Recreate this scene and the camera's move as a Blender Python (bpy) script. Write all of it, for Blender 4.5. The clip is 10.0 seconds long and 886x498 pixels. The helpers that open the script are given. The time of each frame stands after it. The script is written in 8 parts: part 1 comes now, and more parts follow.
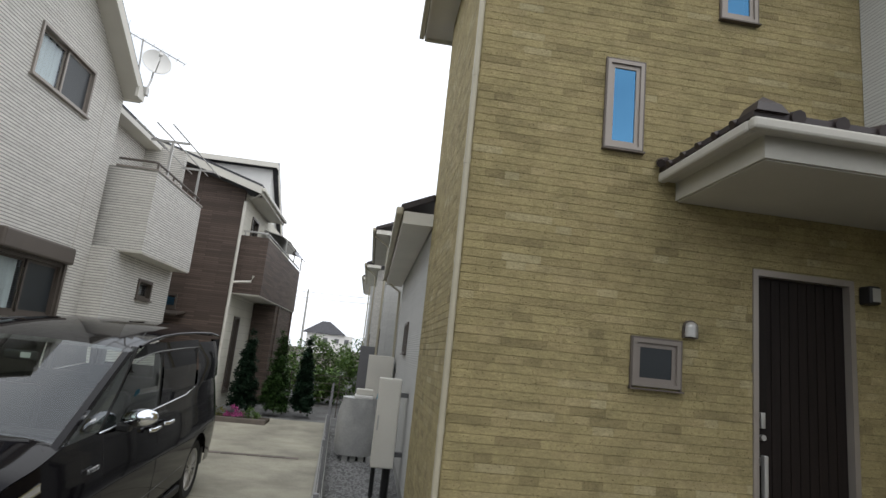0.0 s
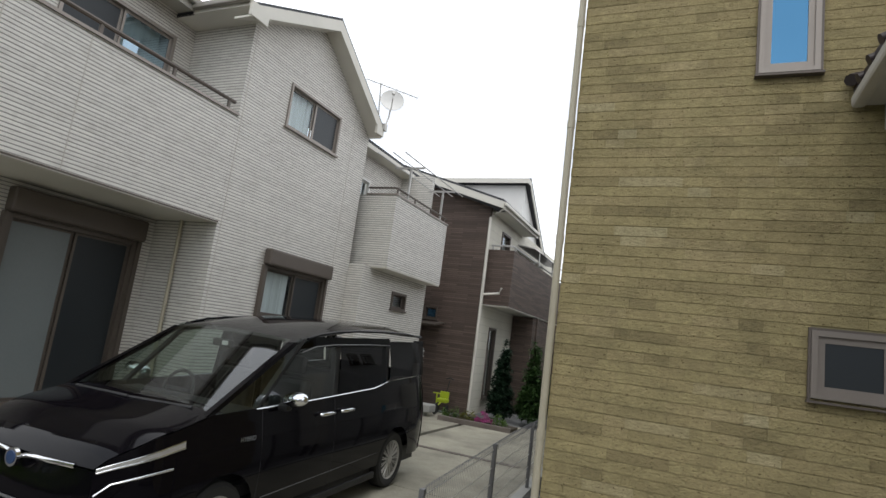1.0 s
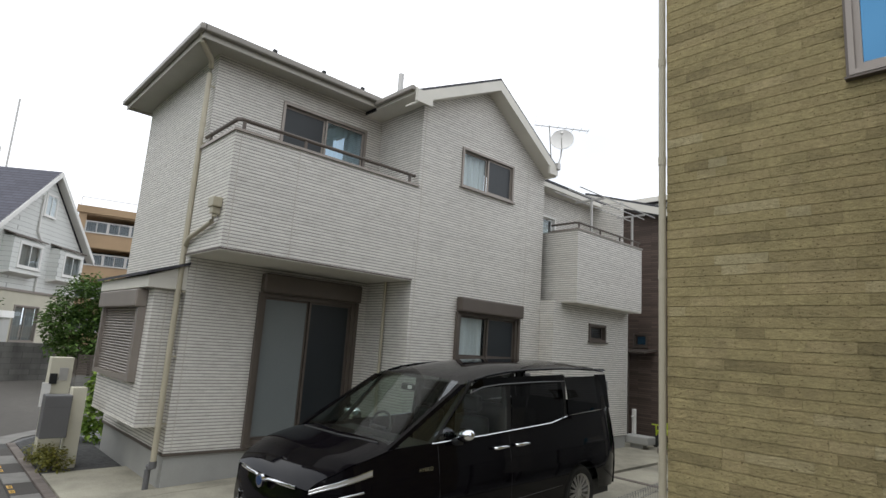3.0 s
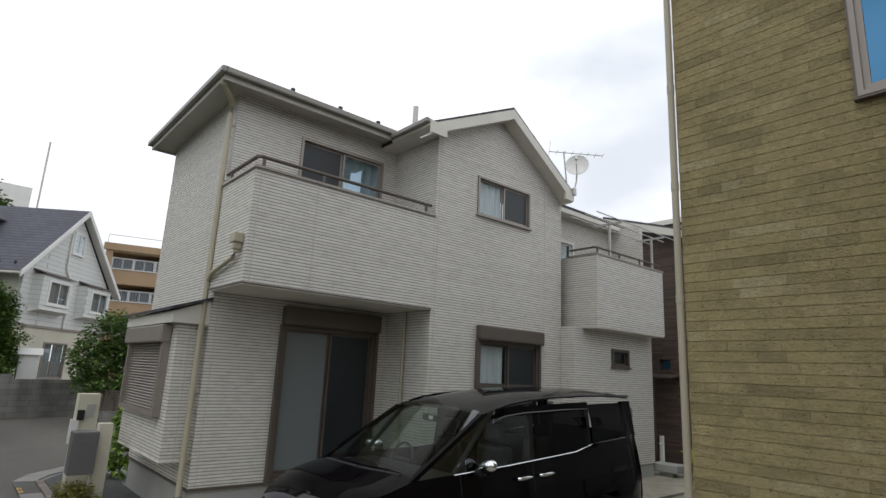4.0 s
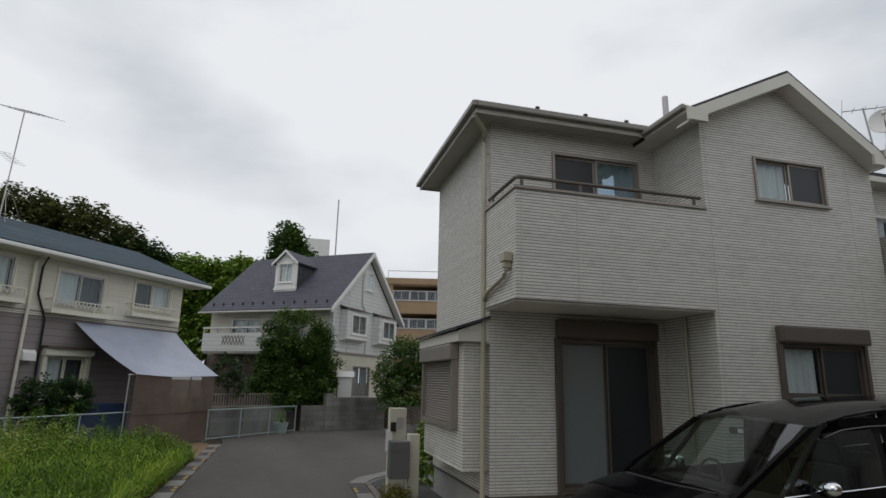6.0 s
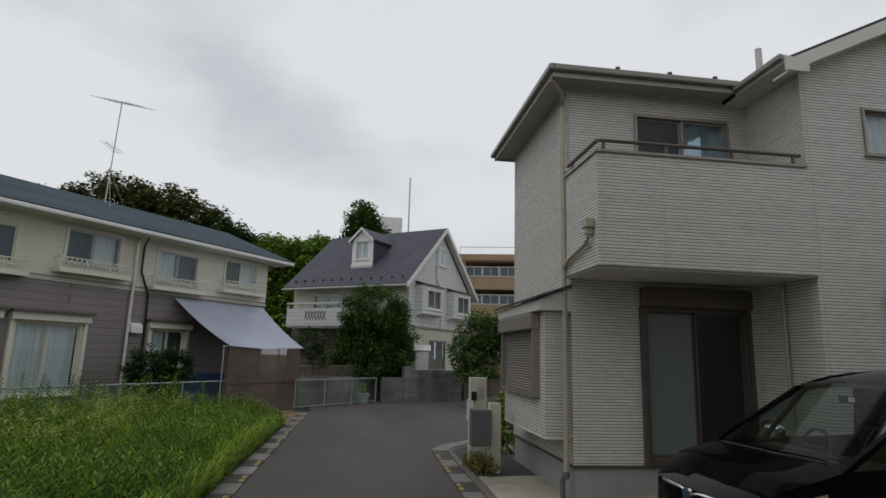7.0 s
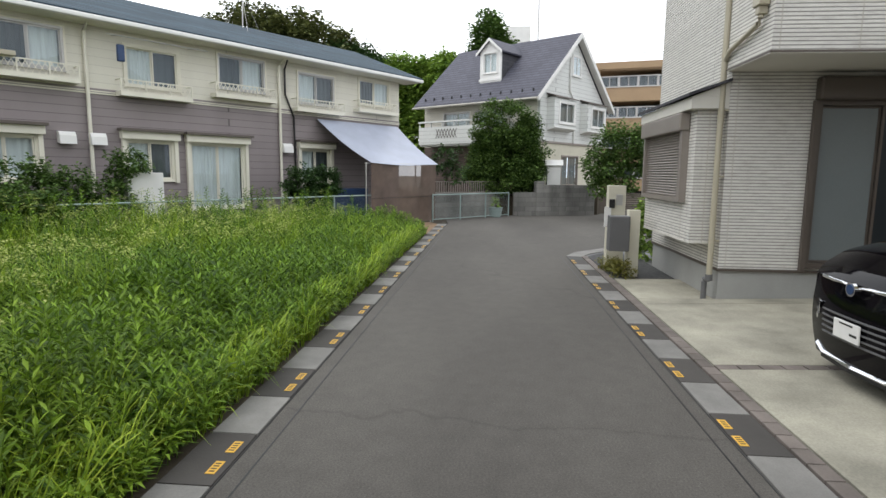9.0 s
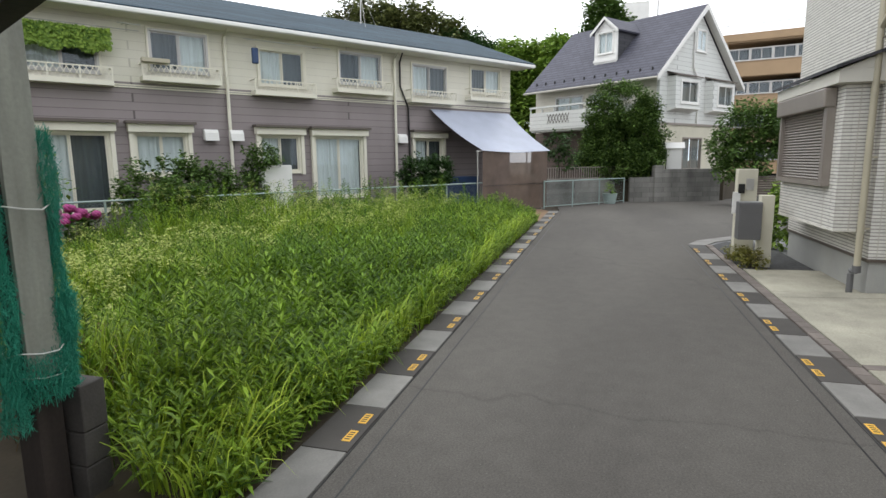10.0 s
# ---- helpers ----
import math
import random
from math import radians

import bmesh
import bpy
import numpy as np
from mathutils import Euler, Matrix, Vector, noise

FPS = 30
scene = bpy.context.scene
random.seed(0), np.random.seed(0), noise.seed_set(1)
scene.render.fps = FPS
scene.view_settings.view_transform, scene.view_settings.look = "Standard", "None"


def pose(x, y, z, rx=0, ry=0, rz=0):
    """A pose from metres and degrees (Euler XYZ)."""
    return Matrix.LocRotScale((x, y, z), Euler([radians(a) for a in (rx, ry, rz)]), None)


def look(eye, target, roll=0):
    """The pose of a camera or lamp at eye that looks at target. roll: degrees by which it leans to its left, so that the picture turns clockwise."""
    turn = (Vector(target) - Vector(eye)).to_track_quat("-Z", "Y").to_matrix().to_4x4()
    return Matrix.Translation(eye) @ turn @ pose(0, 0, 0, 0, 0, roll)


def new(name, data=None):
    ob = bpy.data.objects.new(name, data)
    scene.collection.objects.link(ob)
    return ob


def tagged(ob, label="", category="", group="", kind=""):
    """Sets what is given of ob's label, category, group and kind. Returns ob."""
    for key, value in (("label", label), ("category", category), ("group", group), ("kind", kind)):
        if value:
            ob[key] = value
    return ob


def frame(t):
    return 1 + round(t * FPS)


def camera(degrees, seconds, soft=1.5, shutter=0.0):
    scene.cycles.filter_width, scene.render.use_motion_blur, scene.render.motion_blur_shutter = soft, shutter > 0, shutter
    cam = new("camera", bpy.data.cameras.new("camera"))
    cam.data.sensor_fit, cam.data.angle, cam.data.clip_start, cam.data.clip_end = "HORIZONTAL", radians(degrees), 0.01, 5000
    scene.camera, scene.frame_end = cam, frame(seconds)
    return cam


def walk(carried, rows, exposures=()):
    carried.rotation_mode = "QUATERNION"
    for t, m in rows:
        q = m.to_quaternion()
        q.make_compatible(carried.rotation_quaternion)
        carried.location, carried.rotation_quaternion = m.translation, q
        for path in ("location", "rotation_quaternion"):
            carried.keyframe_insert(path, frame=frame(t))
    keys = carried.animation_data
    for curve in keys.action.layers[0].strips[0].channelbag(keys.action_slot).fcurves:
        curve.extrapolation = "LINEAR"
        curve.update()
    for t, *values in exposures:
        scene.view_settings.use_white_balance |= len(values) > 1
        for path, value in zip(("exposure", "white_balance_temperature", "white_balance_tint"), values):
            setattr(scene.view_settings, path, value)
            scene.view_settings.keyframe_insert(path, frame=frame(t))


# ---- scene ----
cam = camera(76.3, 10.0)
PATH = [
    (0, (2.99, 0.343, 2.012), (3.204, 2.296, 2.387), 5.9),
    (0.5, (3.763, 0.578, 2.036), (3.379, 2.512, 2.371), 6.4),
    (1, (4.376, 0.896, 1.996), (3.565, 2.696, 2.313), 7.5),
    (1.5, (4.837, 0.98, 2.028), (3.658, 2.568, 2.32), 7.3),
    (2, (5.111, 0.87, 2.057), (3.744, 2.297, 2.363), 5.7),
    (3.5, (5.385, 0.875, 2.191), (3.915, 2.18, 2.56), 3.5),
    (4, (5.401, 0.855, 2.177), (3.912, 2.119, 2.612), 2.7),
    (4.5, (5.371, 0.8, 2.195), (3.807, 1.959, 2.651), 2.1),
    (5, (5.314, 0.737, 2.177), (3.598, 1.653, 2.641), 2.0),
    (5.5, (5.29, 0.706, 2.149), (3.465, 1.381, 2.608), 1.6),
    (7, (5.2, 0.564, 2.01), (3.252, 0.824, 2.38), 1.6),
    (7.5, (5.198, 0.495, 1.898), (3.216, 0.627, 2.136), 1.9),
    (8, (5.198, 0.454, 1.827), (3.198, 0.471, 1.84), 1.6),
    (8.5, (5.188, 0.448, 1.806), (3.198, 0.364, 1.629), 1.3),
    (9, (5.205, 0.428, 1.807), (3.23, 0.26, 1.54), 0.6),
    (9.5, (5.269, 0.379, 1.821), (3.318, 0.064, 1.514), 0.1),
    (10, (5.328, 0.369, 1.83), (3.429, -0.174, 1.518), -0.7),
]
EXPOSURES = [(0, -0.34), (1, -0.36), (2, -0.32), (3.5, -0.58), (4.5, -0.95), (5.5, -1.2), (7, -1.5), (7.6, -1.28), (8.2, -0.62), (8.8, -0.2), (9.5, -0.12), (10, -0.12)]
walk(cam, [(t, look(eye, target, roll)) for t, eye, target, roll in PATH], EXPOSURES)

# ---- light ----
world = bpy.data.worlds.new("sky_world")
scene.world = world
world.use_nodes = True
wn, wl = world.node_tree.nodes, world.node_tree.links
wn.clear()
w_out = wn.new("ShaderNodeOutputWorld")
w_bg = wn.new("ShaderNodeBackground")
w_sky = wn.new("ShaderNodeTexSky")
w_sky.sky_type = "NISHITA"
w_sky.sun_disc = False
w_sky.sun_elevation, w_sky.sun_rotation = radians(58), radians(200)
w_mul = wn.new("ShaderNodeMix")
w_mul.data_type, w_mul.blend_type = "RGBA", "MULTIPLY"
w_mul.inputs[0].default_value = 1.0
w_mul.inputs[7].default_value = (0.12, 0.12, 0.12, 1)
w_tc = wn.new("ShaderNodeTexCoord")
w_map = wn.new("ShaderNodeMapping")
w_map.inputs["Scale"].default_value = (1.0, 1.0, 2.2)
w_map.inputs["Location"].default_value = (0.9, 2.4, 0.3)
w_n = wn.new("ShaderNodeTexNoise")
w_n.inputs["Scale"].default_value = 1.7
w_n.inputs["Detail"].default_value = 5
w_n.inputs["Roughness"].default_value = 0.48
w_ramp = wn.new("ShaderNodeValToRGB")
w_ramp.color_ramp.elements[0].position, w_ramp.color_ramp.elements[0].color = 0.36, (1.14, 1.21, 1.31, 1)
w_ramp.color_ramp.elements[1].position, w_ramp.color_ramp.elements[1].color = 0.56, (1.60, 1.64, 1.70, 1)
w_cov = wn.new("ShaderNodeValToRGB")
w_cov.color_ramp.elements[0].position, w_cov.color_ramp.elements[0].color = 0.28, (0.88, 0.88, 0.88, 1)
w_cov.color_ramp.elements[1].position, w_cov.color_ramp.elements[1].color = 0.45, (1, 1, 1, 1)
w_mix = wn.new("ShaderNodeMix")
w_mix.data_type = "RGBA"
wl.new(w_tc.outputs["Generated"], w_map.inputs["Vector"])
wl.new(w_map.outputs["Vector"], w_n.inputs["Vector"])
wl.new(w_n.outputs["Fac"], w_ramp.inputs["Fac"])
wl.new(w_n.outputs["Fac"], w_cov.inputs["Fac"])
wl.new(w_sky.outputs["Color"], w_mul.inputs[6])
wl.new(w_cov.outputs["Color"], w_mix.inputs[0])
wl.new(w_mul.outputs[2], w_mix.inputs[6])
wl.new(w_ramp.outputs["Color"], w_mix.inputs[7])
wl.new(w_mix.outputs[2], w_bg.inputs["Color"])
w_bg.inputs["Strength"].default_value = 1.28
wl.new(w_bg.outputs["Background"], w_out.inputs["Surface"])

sun_data = bpy.data.lights.new("sun", "SUN")
sun_data.energy, sun_data.angle, sun_data.color = 0.7, radians(25), (1.0, 0.96, 0.9)
sun = new("sun", sun_data)
sun.matrix_world = look((3, -10, 18), (0, 0, 0))


# ---- materials ----
class Nodes:
    """A node material with a Principled shader, built up step by step."""

    def __init__(self, name, rough=0.6, metal=0.0, spec=0.5):
        self.mat = bpy.data.materials.new(name)
        self.mat.use_nodes = True
        self.t = self.mat.node_tree
        self.p = self.t.nodes["Principled BSDF"]
        self.p.inputs["Roughness"].default_value = rough
        self.p.inputs["Metallic"].default_value = metal
        self.p.inputs["Specular IOR Level"].default_value = spec
        self.geo = self.t.nodes.new("ShaderNodeNewGeometry")

    def node(self, kind):
        return self.t.nodes.new(kind)

    def link(self, a, b):
        self.t.links.new(a, b)

    def noise(self, scale, detail=4, stretch=(1, 1, 1), rough=0.55):
        m, n = self.node("ShaderNodeMapping"), self.node("ShaderNodeTexNoise")
        m.inputs["Scale"].default_value = stretch
        self.link(self.geo.outputs["Position"], m.inputs["Vector"])
        self.link(m.outputs["Vector"], n.inputs["Vector"])
        n.inputs["Scale"].default_value, n.inputs["Detail"].default_value = scale, detail
        n.inputs["Roughness"].default_value = rough
        return n.outputs["Fac"]

    def ramp(self, fac, stops):
        r = self.node("ShaderNodeValToRGB")
        while len(r.color_ramp.elements) < len(stops):
            r.color_ramp.elements.new(0.5)
        for e, (pos, c) in zip(r.color_ramp.elements, stops):
            e.position, e.color = pos, (*c, 1)
        self.link(fac, r.inputs["Fac"])
        return r.outputs["Color"]

    def mix(self, a, b, fac=1.0, blend="MULTIPLY"):
        m = self.node("ShaderNodeMix")
        m.data_type, m.blend_type = "RGBA", blend
        for sock, v in ((m.inputs[0], fac), (m.inputs[6], a), (m.inputs[7], b)):
            if isinstance(v, (int, float)):
                sock.default_value = v
            elif isinstance(v, tuple):
                sock.default_value = (*v, 1)
            else:
                self.link(v, sock)
        return m.outputs[2]

    def bump(self, height, strength=0.3, dist=0.01):
        b = self.node("ShaderNodeBump")
        b.inputs["Strength"].default_value, b.inputs["Distance"].default_value = strength, dist
        self.link(height, b.inputs["Height"])
        if self.p.inputs["Normal"].is_linked:
            self.link(self.p.inputs["Normal"].links[0].from_socket, b.inputs["Normal"])
        self.link(b.outputs["Normal"], self.p.inputs["Normal"])

    def colour(self, c):
        self.link(c, self.p.inputs["Base Color"])
        return self


def grainy(name, c, rough=0.6, var=0.12, big=0.7, fine=40.0, bump=0.15, metal=0.0, spec=0.5, stretch=(1, 1, 1), random_tint=0.0):
    """A plain surface with stains at a large scale and grain at a small one."""
    k = Nodes(name, rough, metal, spec)
    lo, hi = tuple(x * (1 - var) for x in c), tuple(min(1, x * (1 + var)) for x in c)
    col = k.ramp(k.noise(big, 5, stretch), [(0.3, lo), (0.7, hi)])
    f = k.noise(fine, 3)
    g = k.ramp(f, [(0.25, (1 - var * 0.8,) * 3), (0.75, (1, 1, 1))])
    col = k.mix(col, g)
    if random_tint:
        oi = k.node("ShaderNodeObjectInfo")
        col = k.mix(col, k.ramp(oi.outputs["Random"], [(0, (1 - random_tint,) * 3), (1, (1, 1, 1))]))
    if bump:
        k.bump(f, bump, 0.004)
    return k.colour(col).mat


def coursed(name, c, joint, row, width, mortar, rough=0.7, var=0.08, strength=0.5, streak=0.1, dashes=0):
    """Cladding boards or blocks in courses; u runs along the wall and z up."""
    k = Nodes(name, rough)
    sep, comb, add = k.node("ShaderNodeSeparateXYZ"), k.node("ShaderNodeCombineXYZ"), k.node("ShaderNodeMath")
    k.link(k.geo.outputs["Position"], sep.inputs[0])
    k.link(sep.outputs["X"], add.inputs[0])
    k.link(sep.outputs["Y"], add.inputs[1])
    k.link(add.outputs[0], comb.inputs["X"])
    k.link(sep.outputs["Z"], comb.inputs["Y"])
    b = k.node("ShaderNodeTexBrick")
    k.link(comb.outputs[0], b.inputs["Vector"])
    b.inputs["Color1"].default_value = (*[x * (1 - var) for x in c], 1)
    b.inputs["Color2"].default_value = (*[min(1, x * (1 + var * 0.5)) for x in c], 1)
    b.inputs["Mortar"].default_value = (*joint, 1)
    b.inputs["Scale"].default_value = 1
    b.inputs["Mortar Size"].default_value = mortar
    b.inputs["Mortar Smooth"].default_value = 0.3
    b.inputs["Brick Width"].default_value, b.inputs["Row Height"].default_value = width, row
    dirt = k.ramp(k.noise(0.9, 6, (1, 1, 0.35)), [(0.3, (1 - streak,) * 3), (0.65, (1, 1, 1))])
    fine = k.noise(70, 3)
    col = k.mix(k.mix(b.outputs["Color"], dirt), k.ramp(fine, [(0.3, (0.93,) * 3), (0.7, (1, 1, 1))]))
    k.bump(fine, 0.12, 0.003)
    if dashes:
        dash = k.noise(1.0, 3, (5, 5, 23), 0.75)
        col = k.mix(col, k.ramp(dash, [(0.36, (0.87, 0.865, 0.855)), (0.5, (1, 1, 1)), (0.66, (1.05, 1.05, 1.04))]))
        k.bump(dash, 0.35, 0.010)
    inv = k.node("ShaderNodeMath")
    inv.operation = "SUBTRACT"
    inv.inputs[0].default_value = 1
    k.link(b.outputs["Fac"], inv.inputs[1])
    k.bump(inv.outputs[0], strength, 0.008)
    return k.colour(col).mat


def glass_material(name, tint=(0.75, 0.8, 0.82), coat=(1.0, 1.0, 1.0), least=0.05):
    """Thin sheet glass: clear or tinted, with a gloss that grows towards grazing angles; coat and least: a metallic coating."""
    k = Nodes(name)
    lw, pw, ma = k.node("ShaderNodeLayerWeight"), k.node("ShaderNodeMath"), k.node("ShaderNodeMath")
    lw.inputs["Blend"].default_value = 0.5
    pw.operation, pw.inputs[1].default_value = "POWER", 4.0
    ma.operation, ma.inputs[1].default_value, ma.inputs[2].default_value = "MULTIPLY_ADD", 1.0 - least, least
    k.link(lw.outputs["Facing"], pw.inputs[0])
    k.link(pw.outputs[0], ma.inputs[0])
    tr, gl, mx = k.node("ShaderNodeBsdfTransparent"), k.node("ShaderNodeBsdfGlossy"), k.node("ShaderNodeMixShader")
    tr.inputs["Color"].default_value = (*tint, 1)
    gl.inputs["Color"].default_value = (*coat, 1)
    gl.inputs["Roughness"].default_value = 0.015
    k.link(ma.outputs[0], mx.inputs[0])
    k.link(tr.outputs[0], mx.inputs[1])
    k.link(gl.outputs[0], mx.inputs[2])
    k.link(mx.outputs[0], k.t.nodes["Material Output"].inputs["Surface"])
    return k.mat


def leafy(name, dark, light, rough=0.55, trans=0.25, patchy=0):
    k = Nodes(name, rough, 0, 0.3)
    isl = k.geo.outputs["Random Per Island"]
    col = k.ramp(isl, [(0.0, dark), (0.55, tuple((a + b) / 2 for a, b in zip(dark, light))), (1.0, light)])
    big = k.ramp(k.noise(0.55, 3), [(0.3, (0.72, 0.78, 0.7)), (0.7, (1, 1, 1))] if not patchy else [(0.28, (0.55, 0.66, 0.6)), (0.5, (0.92, 0.95, 0.9)), (0.72, (1.25, 1.12, 1.0))])
    k.colour(k.mix(col, big))
    tr = k.node("ShaderNodeBsdfTranslucent")
    k.link(col, tr.inputs["Color"])
    mx = k.node("ShaderNodeMixShader")
    mx.inputs[0].default_value = trans
    out = k.t.nodes["Material Output"]
    k.link(k.p.outputs[0], mx.inputs[1])
    k.link(tr.outputs[0], mx.inputs[2])
    k.link(mx.outputs[0], out.inputs["Surface"])
    return k.mat


def asphalt_material():
    k = Nodes("asphalt", 0.88)
    col = k.ramp(k.noise(0.5, 6, (0.35, 1, 1)), [(0.3, (0.074, 0.067, 0.059)), (0.7, (0.114, 0.105, 0.092))])
    col = k.mix(col, k.ramp(k.noise(5, 5, (1, 1, 1), 0.7), [(0.35, (0.90, 0.90, 0.90)), (0.65, (1.07, 1.07, 1.07))]))
    fine, stone = k.noise(70, 6, (1, 1, 1), 0.85), k.noise(55, 2)
    col = k.mix(col, k.ramp(fine, [(0.32, (0.45, 0.45, 0.45)), (0.68, (1.42, 1.42, 1.42))]))
    col = k.mix(col, k.ramp(stone, [(0.70, (0, 0, 0)), (0.76, (0.10, 0.10, 0.10))]), 1.0, "ADD")
    crack = k.node("ShaderNodeTexVoronoi")
    crack.feature = "DISTANCE_TO_EDGE"
    crack.inputs["Scale"].default_value = 0.13
    warp, vm = k.noise(1.3, 5), k.node("ShaderNodeVectorMath")
    vm.operation = "MULTIPLY_ADD"
    vm.inputs[1].default_value = (1, 1, 0)
    k.link(k.geo.outputs["Position"], vm.inputs[0])
    k.link(warp, vm.inputs[2])
    k.link(vm.outputs[0], crack.inputs["Vector"])
    col = k.mix(col, k.ramp(crack.outputs["Distance"], [(0.0, (0.80, 0.80, 0.80)), (0.002, (1, 1, 1))]))
    k.bump(fine, 0.6, 0.006)
    return k.colour(col).mat


M_ASPHALT = asphalt_material()
M_ASPHALT_STRIP = grainy("asphalt_strip", (0.082, 0.08, 0.078), 0.9, 0.15, 0.8, 120.0, 0.5)
M_CONCRETE = grainy("concrete_drive", (0.37, 0.35, 0.28), 0.85, 0.34, 1.3, 55.0, 0.15)
M_TILE_LIGHT = grainy("kerb_tile_light", (0.255, 0.246, 0.228), 0.85, 0.22, 2.2, 90.0, 0.3, random_tint=0.22)
M_TILE_DARK = grainy("kerb_tile_dark", (0.078, 0.071, 0.064), 0.85, 0.15, 2.2, 90.0, 0.3, random_tint=0.25)
M_YELLOW = grainy("yellow_stud", (0.72, 0.42, 0.06), 0.6, 0.12, 6, 60.0, 0.1)
M_EDGE_BRICK = grainy("edging_block", (0.20, 0.17, 0.15), 0.85, 0.2, 3, 70.0, 0.3, random_tint=0.3)
M_SOIL = grainy("soil", (0.068, 0.053, 0.034), 0.95, 0.25, 1.5, 30.0, 0.7)
M_DIRT = grainy("bare_earth", (0.26, 0.17, 0.10), 0.95, 0.2, 1.5, 40.0, 0.6)
M_GRAVEL_BASE = grainy("gravel_bed", (0.20, 0.20, 0.20), 0.95, 0.3, 3, 60.0, 0.9)
M_GRAVEL = grainy("gravel_stone", (0.34, 0.34, 0.34), 0.9, 0.3, 60, 160.0, 0.2)
# Dark joint colour paints the thin shadow lines under the ribs.
M_WHITE_SIDING = coursed("white_siding", (0.75, 0.725, 0.675), (0.30, 0.285, 0.26), 0.045, 300.0, 0.007, 0.7, 0.05, 0.9, 0.05, 1)
M_GREY_SIDING = coursed("pale_grey_siding", (0.60, 0.60, 0.58), (0.36, 0.36, 0.35), 0.032, 300.0, 0.004, 0.75, 0.05, 0.7)
M_BROWN_SIDING = coursed("brown_siding", (0.125, 0.088, 0.07), (0.05, 0.036, 0.03), 0.05, 0.7, 0.005, 0.7, 0.35, 0.7)
M_JOINT = grainy("siding_joint", (0.50, 0.47, 0.41), 0.7, 0.05, 3, 60, 0.05)
M_TRIM = grainy("cream_trim", (0.66, 0.635, 0.57), 0.5, 0.05, 1.5, 60.0, 0.05)
M_EAVE = grainy("greige_board", (0.46, 0.44, 0.39), 0.6, 0.06, 1.5, 60.0, 0.05)
M_GUTTER = grainy("grey_brown_gutter", (0.27, 0.25, 0.22), 0.35, 0.08, 1.5, 60.0, 0.03)
M_GRAVEL_DARK = grainy("dark_gravel", (0.075, 0.075, 0.075), 0.95, 0.4, 14, 90.0, 0.9)
M_PIPE = grainy("beige_pipe", (0.44, 0.40, 0.30), 0.4, 0.06, 1.5, 60.0, 0.03)
M_FOUND = grainy("grey_render", (0.36, 0.36, 0.34), 0.85, 0.1, 1.3, 60.0, 0.25)
M_BRONZE = grainy("bronze_aluminium", (0.115, 0.095, 0.08), 0.45, 0.08, 2, 60, 0.03, 0.2)
M_BRONZE_MID = grainy("brown_aluminium", (0.22, 0.19, 0.165), 0.45, 0.06, 2, 60, 0.03, 0.2)
M_BRONZE_LIGHT = grainy("stainless_bronze", (0.30, 0.265, 0.235), 0.4, 0.06, 2, 60, 0.03, 0.3)
M_SILVER = grainy("grey_aluminium", (0.48, 0.47, 0.45), 0.4, 0.06, 2, 60, 0.03, 0.5)
M_WHITE = grainy("white_paint", (0.78, 0.77, 0.74), 0.5, 0.05, 1.5, 50, 0.05)
M_CREAM = grainy("cream_paint", (0.74, 0.71, 0.60), 0.6, 0.05, 1.2, 50, 0.06)
M_ROOF_DARK = coursed("slate_roof", (0.06, 0.06, 0.068), (0.025, 0.025, 0.03), 0.14, 0.45, 0.008, 0.75, 0.2, 0.6)
M_ROOF_BLUE = coursed("slate_roof_blue", (0.055, 0.088, 0.115), (0.02, 0.03, 0.04), 0.1, 0.4, 0.01, 0.95, 0.25, 0.6, 0.25)
M_ROOF_PURPLE = coursed("slate_roof", (0.092, 0.092, 0.12), (0.034, 0.034, 0.045), 0.15, 0.6, 0.014, 0.7, 0.15, 0.8, 0.15)
M_TILE_ROOF = grainy("dark_brown_tile", (0.034, 0.024, 0.023), 0.5, 0.2, 2, 30, 0.1)
M_GLASS = glass_material("window_glass", (0.85, 0.90, 0.92), (0.85, 0.92, 1.0), 0.05)
# Blue of a mirrored sky is put into the next two coat colours.
M_GLASS_SKY = glass_material("reflective_glass", (0.6, 0.7, 0.75), (0.62, 0.80, 0.95), 0.40)
M_GLASS_BLUE = glass_material("coated_sky_tint_glass", (0.25, 0.35, 0.4), (0.16, 0.42, 0.72), 0.42)
M_GLASS_TINT = glass_material("car_glass_dark", (0.02, 0.021, 0.022), (0.55, 0.55, 0.58), 0.03)
M_GLASS_CAR = glass_material("windscreen_glass", (0.62, 0.70, 0.66), (0.92, 0.94, 0.96), 0.085)
M_FROST = grainy("frosted_glass", (0.18, 0.20, 0.20), 0.25, 0.06, 0.5, 40, 0.02)
M_MESH = grainy("insect_screen_dark_pane", (0.015, 0.020, 0.024), 0.4, 0.1, 1.0, 300, 0.1)
M_CURTAIN = grainy("pale_curtain", (0.70, 0.72, 0.69), 0.9, 0.12, 3, 40, 0.1, stretch=(6, 6, 0.3))
M_CURTAIN_DARK = grainy("grey_curtain", (0.10, 0.11, 0.11), 0.9, 0.2, 3, 40, 0.1, stretch=(6, 6, 0.3))
M_CURTAIN_MID = grainy("drab_curtain", (0.26, 0.26, 0.24), 0.9, 0.15, 3, 40, 0.1, stretch=(6, 6, 0.3))
# Near-black: shade inside unlit rooms, put into the colour.
M_ROOM_SHADE = grainy("room_shade_black", (0.025, 0.024, 0.023), 0.8, 0.2, 1, 20, 0.1)
M_BLACK = grainy("black_plastic", (0.009, 0.009, 0.0095), 0.5, 0.1, 3, 80, 0.1)
M_CHROME = grainy("chrome", (0.75, 0.76, 0.78), 0.08, 0.03, 3, 60, 0.0, 1.0)
